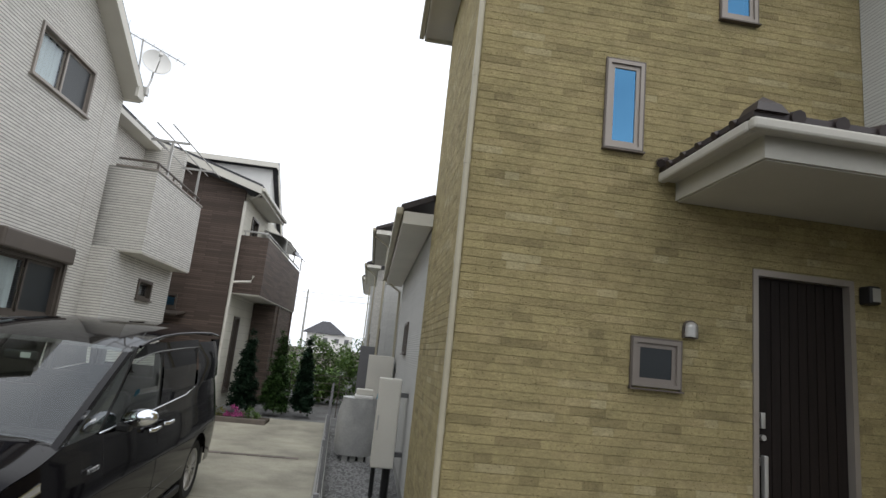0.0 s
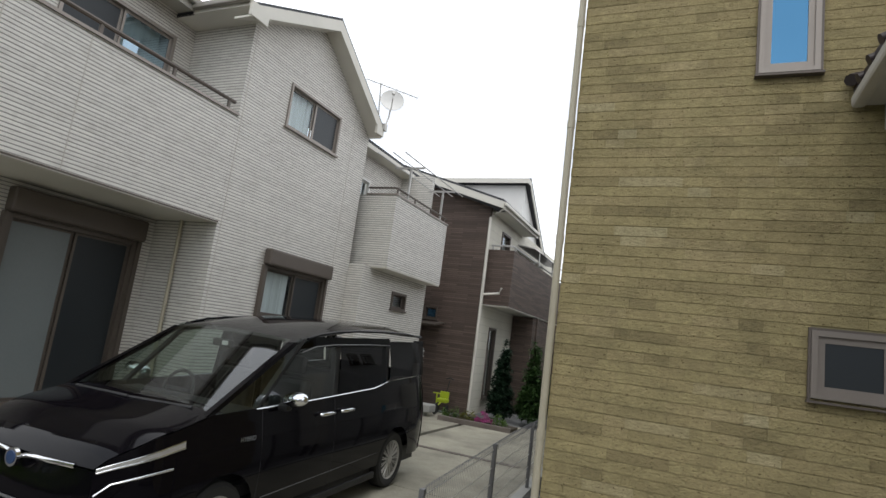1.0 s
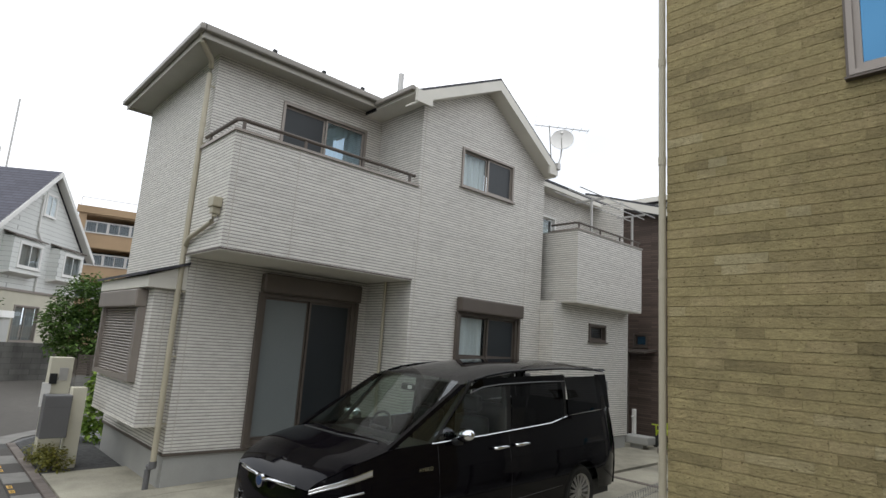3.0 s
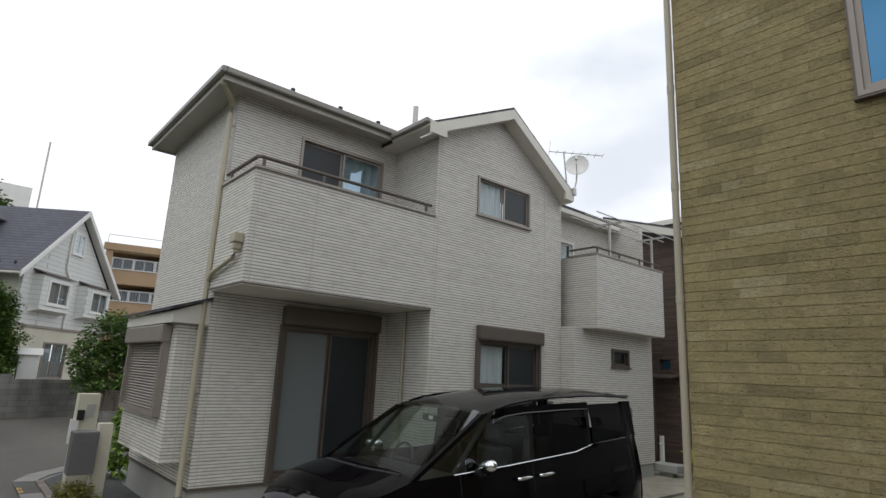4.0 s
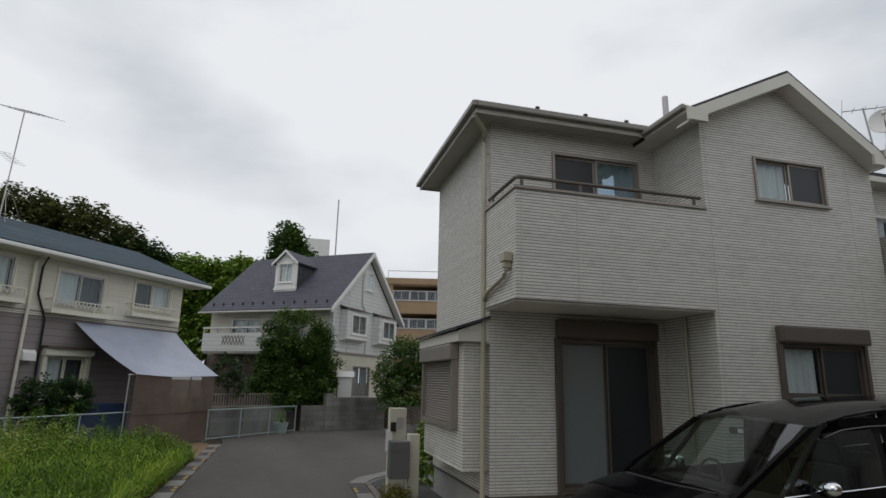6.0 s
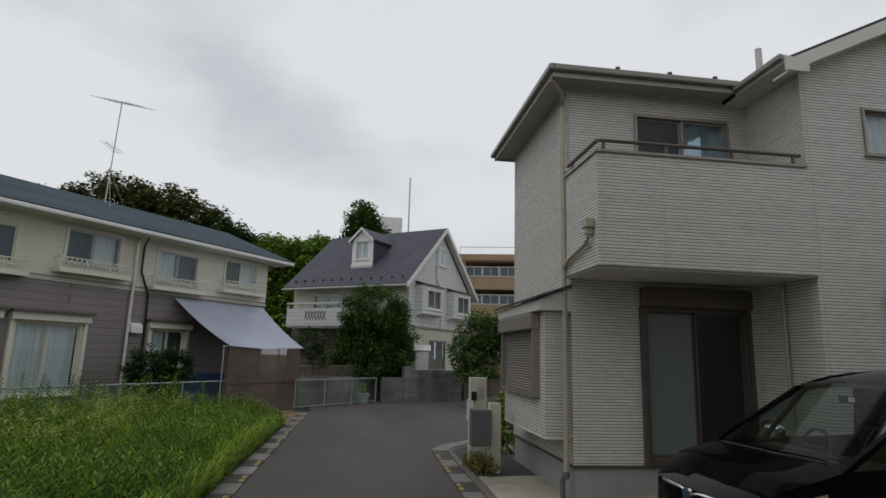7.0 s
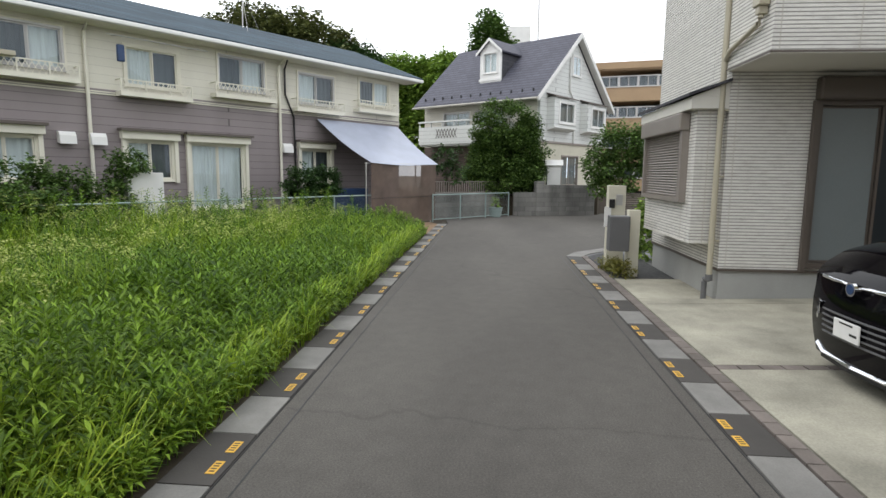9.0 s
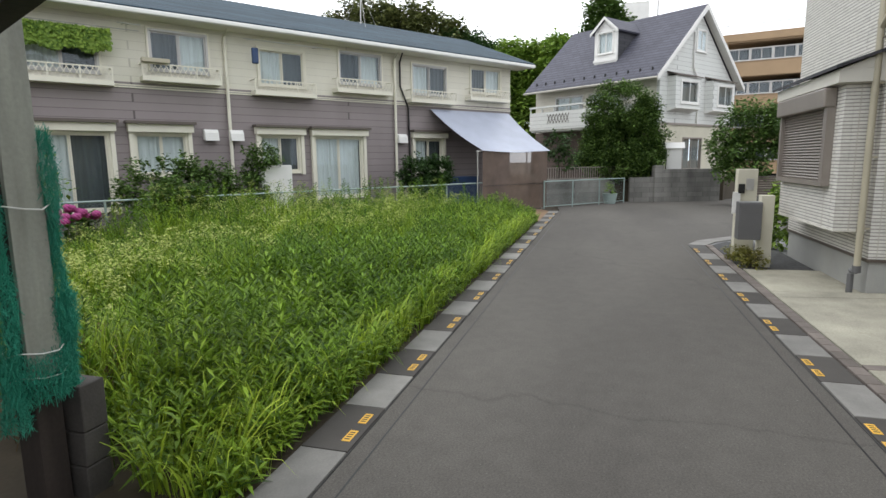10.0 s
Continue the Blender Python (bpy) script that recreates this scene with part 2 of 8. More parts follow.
M_DOOR = grainy("dark_wood_door", (0.014, 0.0095, 0.0085), 0.6, 0.3, 3, 60, 0.15, 0.0, 0.25, stretch=(8, 8, 0.4))
M_SIDING_MAUVE = coursed("mauve_siding", (0.285, 0.245, 0.245), (0.13, 0.11, 0.11), 0.21, 3.2, 0.007, 0.7, 0.05, 0.7, 0.12)
M_SIDING_CREAM = coursed("cream_wall", (0.75, 0.72, 0.62), (0.58, 0.55, 0.47), 0.21, 3.2, 0.006, 0.8, 0.04, 0.4, 0.13)
M_CLAP = coursed("white_clapboard", (0.72, 0.73, 0.70), (0.38, 0.38, 0.37), 0.2, 4.0, 0.008, 0.7, 0.03, 0.7, 0.06)
M_BLOCK = coursed("concrete_block", (0.27, 0.262, 0.24), (0.15, 0.146, 0.135), 0.2, 0.4, 0.006, 0.9, 0.18, 0.6, 0.62)
M_TARP = grainy("silver_tarpaulin", (0.40, 0.43, 0.52), 0.45, 0.08, 1.5, 20, 0.15)
M_NETTING = grainy("brown_shade_net", (0.15, 0.105, 0.08), 0.8, 0.25, 2, 120, 0.3)
net_nodes, net_links = M_NETTING.node_tree.nodes, M_NETTING.node_tree.links
net_clear, net_mix = net_nodes.new("ShaderNodeBsdfTransparent"), net_nodes.new("ShaderNodeMixShader")
net_mix.inputs[0].default_value = 0.22
net_links.new(net_nodes["Principled BSDF"].outputs[0], net_mix.inputs[1])
net_links.new(net_clear.outputs[0], net_mix.inputs[2])
net_links.new(net_mix.outputs[0], net_nodes["Material Output"].inputs["Surface"])
M_BLUE = grainy("blue_sheet", (0.02, 0.05, 0.13), 0.5, 0.2, 3, 20, 0.15)
M_SCHOOL = grainy("tan_render", (0.40, 0.278, 0.168), 0.85, 0.08, 0.5, 20, 0.1)
M_FENCE = grainy("galvanised_green", (0.34, 0.42, 0.40), 0.5, 0.1, 3, 60, 0.05, 0.3)
M_BARK = grainy("bark", (0.09, 0.07, 0.05), 0.9, 0.3, 4, 40, 0.7, stretch=(1, 1, 0.2))
M_LEAF_DARK = leafy("leaf_dark", (0.022, 0.05, 0.016), (0.085, 0.165, 0.045))
M_LEAF_OLIVE = leafy("leaf_olive", (0.045, 0.06, 0.02), (0.23, 0.25, 0.085))
M_LEAF_MID = leafy("leaf_mid", (0.045, 0.09, 0.022), (0.18, 0.29, 0.07))
M_LEAF_BRIGHT = leafy("leaf_bright", (0.10, 0.19, 0.03), (0.36, 0.50, 0.09))
M_GRASS = leafy("grass_blade", (0.10, 0.19, 0.02), (0.48, 0.63, 0.07), 0.45, 0.32, 1)
# Deeper green than the grass, with shade low in the growth mixed in.
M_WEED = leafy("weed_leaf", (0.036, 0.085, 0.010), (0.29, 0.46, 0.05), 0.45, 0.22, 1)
M_SEED = leafy("grass_seed_head", (0.28, 0.36, 0.07), (0.62, 0.64, 0.22), 0.7, 0.3)
M_LEAF_BUSH = leafy("leaf_evergreen", (0.022, 0.054, 0.014), (0.20, 0.315, 0.07))
M_CONIFER = leafy("conifer_leaf", (0.010, 0.028, 0.016), (0.035, 0.075, 0.04))
M_PINK = leafy("pink_petal", (0.42, 0.04, 0.22), (0.75, 0.16, 0.48))
M_MAIL = grainy("grey_metal", (0.17, 0.17, 0.175), 0.4, 0.06, 2, 80, 0.05, 0.4)
M_RENDER_CREAM = grainy("cream_render", (0.60, 0.57, 0.46), 0.85, 0.06, 1.5, 90, 0.35)
M_RUBBER = grainy("rubber", (0.018, 0.018, 0.018), 0.8, 0.1, 5, 60, 0.1)
M_CAR = grainy("black_car_paint", (0.0035, 0.003, 0.0045), 0.05, 0.1, 1, 400, 0.0, 0.0, 0.16)
M_GREEN_NET = grainy("green_net", (0.03, 0.32, 0.21), 0.7, 0.2, 3, 60, 0.2)


# ---- mesh helpers ----
class B:
    """Gathers the faces of one mesh; m is the frame in which they are given."""

    def __init__(self, m=None):
        self.v, self.f, self.m = [], [], m or Matrix()

    def add(self, verts, faces):
        o = len(self.v)
        self.v += [self.m @ Vector(p) for p in verts]
        self.f += [tuple(i + o for i in f) for f in faces]
        return self

    def box(self, x0, x1, y0, y1, z0, z1, bevel=0.0):
        x0, x1, y0, y1, z0, z1 = min(x0, x1), max(x0, x1), min(y0, y1), max(y0, y1), min(z0, z1), max(z0, z1)
        if not bevel:
            return self.add([(x, y, z) for z in (z0, z1) for y in (y0, y1) for x in (x0, x1)],
                            [(0, 2, 3, 1), (4, 5, 7, 6), (0, 1, 5, 4), (2, 6, 7, 3), (0, 4, 6, 2), (1, 3, 7, 5)])
        b = min(bevel, (x1 - x0) / 2.1, (y1 - y0) / 2.1, (z1 - z0) / 2.1)
        bm = bmesh.new()
        bmesh.ops.create_cube(bm, size=1)
        for q in bm.verts:
            q.co = Vector(((x0 + x1) / 2 + q.co.x * (x1 - x0), (y0 + y1) / 2 + q.co.y * (y1 - y0), (z0 + z1) / 2 + q.co.z * (z1 - z0)))
        bmesh.ops.bevel(bm, geom=bm.edges[:], offset=b, segments=2, affect="EDGES", profile=0.5)
        bm.verts.index_update()
        self.add([q.co.copy() for q in bm.verts], [[q.index for q in f.verts] for f in bm.faces])
        bm.free()
        return self

    def tube(self, pts, r, n=8, caps=True, r1=None):
        pts = [Vector(p) for p in pts]
        rings, verts = [], []
        for i, p in enumerate(pts):
            a, b = pts[max(0, i - 1)], pts[min(len(pts) - 1, i + 1)]
            d = (b - a).normalized()
            s = d.cross(Vector((0, 0, 1)) if abs(d.z) < 0.9 else Vector((1, 0, 0))).normalized()
            w = s.cross(d)
            rr = r if r1 is None else r + (r1 - r) * i / (len(pts) - 1)
            rings.append([len(verts) + k for k in range(n)])
            verts += [p + (s * math.cos(2 * math.pi * k / n) + w * math.sin(2 * math.pi * k / n)) * rr for k in range(n)]
        faces = []
        for a, b in zip(rings, rings[1:]):
            faces += [(a[k], a[(k + 1) % n], b[(k + 1) % n], b[k]) for k in range(n)]
        if caps:
            faces += [tuple(reversed(rings[0])), tuple(rings[-1])]
        return self.add(verts, faces)

    def prism(self, poly, d):
        """A flat polygon of 3D points pushed out by the vector d."""
        n, d = len(poly), Vector(d)
        vs = [Vector(p) for p in poly]
        return self.add(vs + [p + d for p in vs],
                        [tuple(range(n)), tuple(reversed(range(n, 2 * n)))] + [(i, n + i, n + (i + 1) % n, (i + 1) % n) for i in range(n)])

    def slab(self, corners, t):
        """A roof slab of thickness t under a flat quad."""
        return self.prism(corners, (0, 0, -t))

    def wall(self, u0, u1, z0, z1, t, holes=(), top=None):
        """A wall from u0 to u1, its outer face at depth 0 and t thick inwards, with openings (u0, u1, z0, z1) cut through."""
        us = sorted({u0, u1, *[h[0] for h in holes], *[h[1] for h in holes]})
        zs = sorted({z0, z1, *[h[2] for h in holes], *[h[3] for h in holes]})
        us, zs = [q for q in us if u0 <= q <= u1], [q for q in zs if z0 <= q <= z1]
        def solid(i, j):
            if i < 0 or j < 0 or i >= len(us) - 1 or j >= len(zs) - 1:
                return False
            cu, cz = (us[i] + us[i + 1]) / 2, (zs[j] + zs[j + 1]) / 2
            return not any(h[0] < cu < h[1] and h[2] < cz < h[3] for h in holes)
        for i in range(len(us) - 1):
            for j in range(len(zs) - 1):
                if not solid(i, j):
                    continue
                a, b, c, d = us[i], us[i + 1], zs[j], zs[j + 1]
                self.add([(a, 0, c), (b, 0, c), (b, 0, d), (a, 0, d)], [(0, 1, 2, 3)])
                self.add([(a, -t, c), (b, -t, c), (b, -t, d), (a, -t, d)], [(3, 2, 1, 0)])
                if not solid(i - 1, j):
                    self.add([(a, 0, c), (a, 0, d), (a, -t, d), (a, -t, c)], [(0, 1, 2, 3)])
                if not solid(i + 1, j):
                    self.add([(b, 0, c), (b, -t, c), (b, -t, d), (b, 0, d)], [(0, 1, 2, 3)])
                if not solid(i, j - 1):
                    self.add([(a, 0, c), (a, -t, c), (b, -t, c), (b, 0, c)], [(0, 1, 2, 3)])
                if not solid(i, j + 1):
                    self.add([(a, 0, d), (b, 0, d), (b, -t, d), (a, -t, d)], [(0, 1, 2, 3)])
        return self


ORIGIN = {}


def face(P, u):
    """The frame of a wall: local x along u, local y out of the wall (to the right of u), z up."""
    u = Vector((u[0], u[1], 0)).normalized()
    n = Vector((u.y, -u.x, 0))
    return Matrix(((u.x, n.x, 0, P[0]), (u.y, n.y, 0, P[1]), (0, 0, 1, P[2]), (0, 0, 0, 1)))


def thing(name, at, label, category, group="", kind=""):
    """A top-level Empty at the base of a thing."""
    e = new(name)
    m = at if isinstance(at, Matrix) else Matrix.Translation(at)
    e.matrix_world = m
    e.empty_display_size = 0.1
    ORIGIN[e] = m
    return tagged(e, label, category, group, kind)


def mesh_object(name, b, mat, m, smooth):
    inv = m.inverted()
    me = bpy.data.meshes.new(name)
    me.from_pydata([inv @ v for v in b.v], [], b.f)
    me.materials.append(mat)
    if smooth:
        me.polygons.foreach_set("use_smooth", [True] * len(me.polygons))
        me.set_sharp_from_angle(angle=radians(smooth if smooth > 1 else 35))
    me.update()
    return new(name, me)


def part(name, b, mat, parent, label="", smooth=0):
    """One mesh under a thing or under a part of it; b is in world coordinates."""
    m = ORIGIN[parent]
    ob = mesh_object(name, b, mat, m, smooth)
    ob.parent = parent
    ORIGIN[ob] = m
    return tagged(ob, label)


def single(name, b, mat, label, category, group="", kind="", smooth=0, at=None):
    """A top-level thing, or a piece of the setting, of one mesh."""
    if at is None:
        lo = [min(v[i] for v in b.v) for i in range(3)]
        hi = [max(v[i] for v in b.v) for i in range(3)]
        at = ((lo[0] + hi[0]) / 2, (lo[1] + hi[1]) / 2, lo[2])
    m = at if isinstance(at, Matrix) else Matrix.Translation(at)
    ob = mesh_object(name, b, mat, m, smooth)
    ob.matrix_world = m
    ORIGIN[ob] = m
    return tagged(ob, label, category, group, kind)


def drive_z(y):
    """The forecourts rise gently from the lane."""
    return 0.03 + max(0.0, min(y, 7.4) - 2.6) * 0.035 + max(0.0, min(y, 24.0) - 7.4) * 0.006


# ---- ground ----
g = B()
xs = [-300, -60, -25, -10, 0, 8, 15, 60, 300]
for a, b_ in zip(xs, xs[1:]):
    for c, d in zip(xs, xs[1:]):
        g.add([(a, c, -0.05), (b_, c, -0.05), (b_, d, -0.05), (a, d, -0.05)], [(0, 1, 2, 3)])
single("ground", g, M_SOIL, "brown bare soil round the houses", "ground", kind="structure", at=(0, 0, -0.05))
road = B().prism([(14, -1.13, -0.04), (14, 2.10, -0.04), (-7.2, 2.10, -0.04), (-8.0, 2.35, -0.04), (-8.9, 3.2, -0.04), (-9.4, 4.4, -0.04), (-9.4, 14, -0.04), (-24, 14, -0.04),
                  (-21.6, 4.6, -0.04), (-19.5, 1.0, -0.04), (-16.8, -1.35, -0.04), (-15, -1.13, -0.04)], (0, 0, 0.04))
single("road", road, M_ASPHALT, "worn grey asphalt lane with fine aggregate", "road", kind="structure", at=(0, 0, 0))
DRIVE = thing("driveway", (0, 2.56, 0), "pale stained concrete parking forecourt", "driveway", kind="structure")
for a, b_ in ((2.56, 7.4), (7.4, 9.9), (9.9, 14.2)):
    for p_, q_ in ((-3.0, -2.69), (-2.675, -0.16), (-0.03, None)):
        xa, xb = (q_, q_) if q_ is not None else (2.78 - (a - 2.56) * 0.052, 2.78 - (b_ - 2.56) * 0.052)
        part("slab", B().prism([(p_, a + 0.008, drive_z(a)), (xa, a + 0.008, drive_z(a)), (xb, b_ - 0.008, drive_z(b_)), (p_, b_ - 0.008, drive_z(b_))], (0, 0, -0.06)), M_CONCRETE, DRIVE)
part("slab", B().prism([(-4.6, 2.57, 0.034), (-3.01, 2.57, 0.034), (-3.01, 3.9, 0.05), (-4.6, 3.9, 0.05)], (0, 0, -0.06)), M_CONCRETE, DRIVE)
yard = B().add([(-30, 2.42, -0.012), (30, 2.42, -0.012), (30, 40, 0.38), (-9.4, 40, 0.38), (-9.4, 4.4, -0.012)], [(0, 1, 2, 3, 4)])
single("yard", yard, M_GRAVEL_BASE, "grey gravel yard round the houses", "yard", kind="structure", at=(0, 2.42, -0.012))

# ---- white house ----
HX, HE, HY, WX = -2.96, -1.745, 3.63, -6.28
HOUSE = thing("house", (-4, 7, 0.0), "white two-storey house with ribbed siding and hipped roof", "house")


def window(parent, m, w, h, mat_frame=M_BRONZE_LIGHT, back=M_CURTAIN, halves=2, bar=0.05, deep=0.1, panes=None, sill=True, backs=None, inset=0.05):
    """A window whose lower left corner is the frame's origin: frame, sashes, panes, and what hangs behind."""
    f = B(m)
    f.box(0, w, -deep, 0.03, 0, bar).box(0, w, -deep, 0.03, h - bar, h).box(0, bar, -deep, 0.03, bar, h - bar).box(w - bar, w, -deep, 0.03, bar, h - bar)
    if sill:
        f.box(-0.03, w + 0.03, 0.0, 0.06, -0.02, 0.0)
    fr = part("window", f, mat_frame, parent)
    cw = (w - 2 * bar) / halves
    for i in range(halves):
        a, b_ = bar + i * cw, bar + (i + 1) * cw
        d = -inset + 0.03 * (i % 2)
        s = B(m)
        k = 0.035
        s.box(a, b_, d - 0.02, d, bar, bar + k).box(a, b_, d - 0.02, d, h - bar - k, h - bar).box(a, a + k, d - 0.02, d, bar + k, h - bar - k).box(b_ - k, b_, d - 0.02, d, bar + k, h - bar - k)
        part("sash", s, mat_frame, fr)
        pm = M_GLASS if panes is None else panes[i % len(panes)]
        pn = B(m)
        if pm in (M_FROST, M_MESH):
            pn.box(a + k, b_ - k, d - 0.014, d - 0.006, bar + k, h - bar - k)
        else:
            pn.add([(a + k, d - 0.01, bar + k), (b_ - k, d - 0.01, bar + k), (b_ - k, d - 0.01, h - bar - k), (a + k, d - 0.01, h - bar - k)], [(0, 1, 2, 3)])
        pane = part("pane", pn, pm, fr)
        pane.visible_shadow = False
        bk = back if backs is None else backs[i]
        if bk is not None:
            c, n = B(m), max(6, int(cw / 0.05))
            pts = [(a + (b_ - a) * q / n, -deep - 0.035 - 0.03 * math.sin(q * 1.9 + i) - 0.012 * math.sin(q * 4.1), 0) for q in range(n + 1)]
            c.add([(x, y, z) for x, y, _ in pts for z in (bar, h - bar)], [(2 * q, 2 * q + 2, 2 * q + 3, 2 * q + 1) for q in range(n)])
            part("curtain", c, bk, fr, smooth=80)
    return fr


def at(m, u, z, d=0.0):
    return m @ Matrix.Translation((u, d, z))


def pipe(parent, pts, r=0.035, mat=M_PIPE, collars=()):
    r *= 0.9
    p = part("downpipe", B().tube(pts, r, 10), mat, parent, smooth=40)
    for c in collars:
        part("pipe_collar", B().tube([Vector(c) - Vector((0, 0, 0.03)), Vector(c) + Vector((0, 0, 0.03))], r * 1.12, 10), mat, p, smooth=40)
    return p


FE = face((HE, 3.49, 0), (0, 1))        # east face; u runs north from the balcony corner
FW = face((HX, HY, 0), (0, 1))          # set-back wall under and behind the balcony
FS = face((WX, HY, 0), (1, 0))        # south end wall
EAVE = 6.38
# walls
part("wall", B(FW).wall(0, 3.1, 0.5, EAVE, 0.14, [(1.13, 2.83, 0.56, 2.82), (1.10, 2.76, 4.55, 5.97)]), M_WHITE_SIDING, HOUSE)
part("wall", B(FS).wall(0.143, HX - WX - 0.143, 0.5, EAVE, 0.14, [(1.2, 2.7, 1.5, 2.6)]), M_WHITE_SIDING, HOUSE)
part("wall", B(FE).wall(3.225, 6.66, 0.5, 6.0, 0.14, [(4.20, 5.64, 5.05, 5.80), (4.33, 5.92, 1.98, 2.80)]), M_WHITE_SIDING, HOUSE)
part("wall", B(face((HX, 6.715, 0), (1, 0))).wall(0.003, HE - HX - 0.143, 0.5, EAVE, 0.14), M_WHITE_SIDING, HOUSE)
gab = B().prism([(HE, 6.715, 6.303), (HE, 9.72, 6.303), (HE, 8.32, 7.12)], (-0.14, 0, 0))
gab.prism([(HE, 6.715, 6.002), (HE, 10.15, 6.002), (HE, 9.72, 6.301), (HE, 6.715, 6.301)], (-0.14, 0, 0))
part("gable_wall", gab, M_WHITE_SIDING, HOUSE)
part("wall", B(face((-1.41, 10.15, 0), (0, 1))).wall(0, 2.9, 0.5, 3.24, 0.14, [(1.26, 1.92, 2.5, 2.87)]), M_WHITE_SIDING, HOUSE)
part("wall", B(face((HE, 10.153, 0), (1, 0))).wall(-0.13, 0.19, 0.5, 3.24, 0.14), M_WHITE_SIDING, HOUSE)
part("wall", B(face((-2.4, 10.15, 0), (0, 1))).wall(0, 2.9, 3.4, 5.9, 0.14, [(0.5, 1.3, 3.6, 5.3)]), M_WHITE_SIDING, HOUSE)
part("wall", B(face((-1.55, 13.05, 0), (-1, 0))).wall(0, -1.55 - WX - 0.15, 0.5, 5.9, 0.14), M_WHITE_SIDING, HOUSE)
part("wall", B(face((WX, 13.05, 0), (0, -1))).wall(0, 9.42, 0.5, EAVE, 0.14), M_WHITE_SIDING, HOUSE)
# foundation
fo = B().box(WX + 0.02, HX - 0.02, HY + 0.02, 13.0, -0.05, 0.49).box(HX - 0.02, HE - 0.02, 6.735, 13.0, -0.05, 0.49).box(HE - 0.02, -1.43, 10.17, 13.0, -0.05, 0.49)
part("foundation", fo, M_FOUND, HOUSE, "grey rendered foundation")
fl = B().box(WX, HX + 0.015, HY - 0.015, HY + 0.02, 0.475, 0.515).box(HX - 0.02, HX + 0.015, HY + 0.02, 6.70, 0.475, 0.515).box(HE - 0.02, HE + 0.015, 6.70, 10.15, 0.475, 0.515)
part("base_flashing", fl, M_BRONZE, HOUSE)
# floors, and near-black sheets that put the room shade into the colour
part("floor_slab", B().box(-6.1, HX - 0.16, HY + 0.16, 12.9, 0.49, 0.53).box(-6.1, HX - 0.16, HY + 0.16, 12.9, 2.95, 3.1).box(HX - 0.16, HE - 0.16, 6.9, 10.0, 2.95, 3.1), M_ROOM_SHADE, HOUSE)
part("room_shade_sheet", B().box(-4.6, -4.5, 3.9, 12.9, 0.53, 6.2), M_ROOM_SHADE, HOUSE)
# balcony
part("balcony_wall", B(FE).wall(0.07, 3.222, 3.225, 4.79, 0.12), M_WHITE_SIDING, HOUSE)
part("balcony_wall", B(face((HX + 0.003, 3.56, 0), (1, 0))).wall(0, HE - HX - 0.123, 3.225, 4.79, 0.12), M_WHITE_SIDING, HOUSE)
part("balcony_soffit", B().box(HX, HE - 0.03, 3.59, 6.71, 3.2, 3.222).box(HX, HE + 0.012, 3.548, 3.58, 3.195, 3.223).box(HE - 0.03, HE + 0.012, 3.58, 6.715, 3.195, 3.223), M_TRIM, HOUSE)
part("soffit_edge", B().box(HX, HE + 0.018, 3.542, 3.558, 3.205, 3.228).box(HE + 0.002, HE + 0.018, 3.56, 6.715, 3.205, 3.228), M_BRONZE, HOUSE)
part("coping", B().box(HX, HE + 0.03, 3.53, 3.63, 4.79, 4.825).box(HE - 0.14, HE + 0.03, 3.63, 6.71, 4.79, 4.825), M_BRONZE_LIGHT, HOUSE)
rl = part("rail", B().tube([(HX + 0.02, 3.6, 4.98), (HE - 0.09, 3.6, 4.98), (HE - 0.05, 3.64, 4.98), (HE - 0.05, 6.66, 4.98)], 0.028, 8), M_BRONZE, HOUSE, "dark bronze balcony handrail", smooth=40)
for y in (3.68, 4.6, 5.6, 6.55):
    part("rail_post", B().box(HE - 0.065, HE - 0.035, y - 0.02, y + 0.02, 4.825, 4.96), M_BRONZE, rl)
for x in (HX + 0.2,):
    part("rail_post", B().box(x - 0.02, x + 0.02, 3.585, 3.615, 4.825, 4.96), M_BRONZE, rl)
# north balcony
for fr_, a, b_ in ((face((-1.05, 10.4, 0), (0, 1)), 0, 2.6), (face((HE, 10.4, 0), (1, 0)), -0.6, -HE - 1.05 - 0.103), (face((-1.153, 13.0, 0), (-1, 0)), 0, 1.2)):
    part("balcony_wall", B(fr_).wall(a, b_, 3.25, 4.70, 0.1), M_WHITE_SIDING, HOUSE)
part("balcony_soffit", B().box(-2.3, -1.06, 10.41, 12.99, 3.22, 3.247), M_TRIM, HOUSE)
part("coping", B().box(HE, -1.03, 10.38, 10.52, 4.70, 4.73).box(-1.17, -1.03, 10.52, 13.02, 4.70, 4.73), M_BRONZE_LIGHT, HOUSE)
rl = part("rail", B().tube([(HE, 10.45, 4.86), (-1.14, 10.45, 4.86), (-1.1, 10.49, 4.86), (-1.1, 13.0, 4.86)], 0.022, 8), M_BRONZE, HOUSE, smooth=40)
for y in (10.5, 11.3, 12.1, 12.9):
    part("rail_post", B().box(-1.115, -1.085, y - 0.015, y + 0.015, 4.73, 4.85), M_BRONZE, rl)
# windows
DM = at(FW, 1.13, 0.56, 0.0)
wd = window(HOUSE, DM, 1.70, 2.26, M_BRONZE, None, 2, 0.06, 0.1, [M_FROST, M_MESH])
part("shutter_box", B(FW).box(1.08, 2.88, 0.002, 0.16, 2.82, 3.12, 0.03), M_BRONZE, wd, "dark bronze roller shutter box")
for u in (1.07, 2.83):
    part("shutter_rail", B(FW).box(u, u + 0.06, 0.002, 0.07, 0.5, 2.82), M_BRONZE, wd)
window(HOUSE, at(FW, 1.10, 4.55), 1.66, 1.42, M_BRONZE_LIGHT, M_CURTAIN_DARK, 2, 0.045, 0.09, [M_MESH, M_GLASS_SKY], True, [M_CURTAIN_DARK, M_CURTAIN])
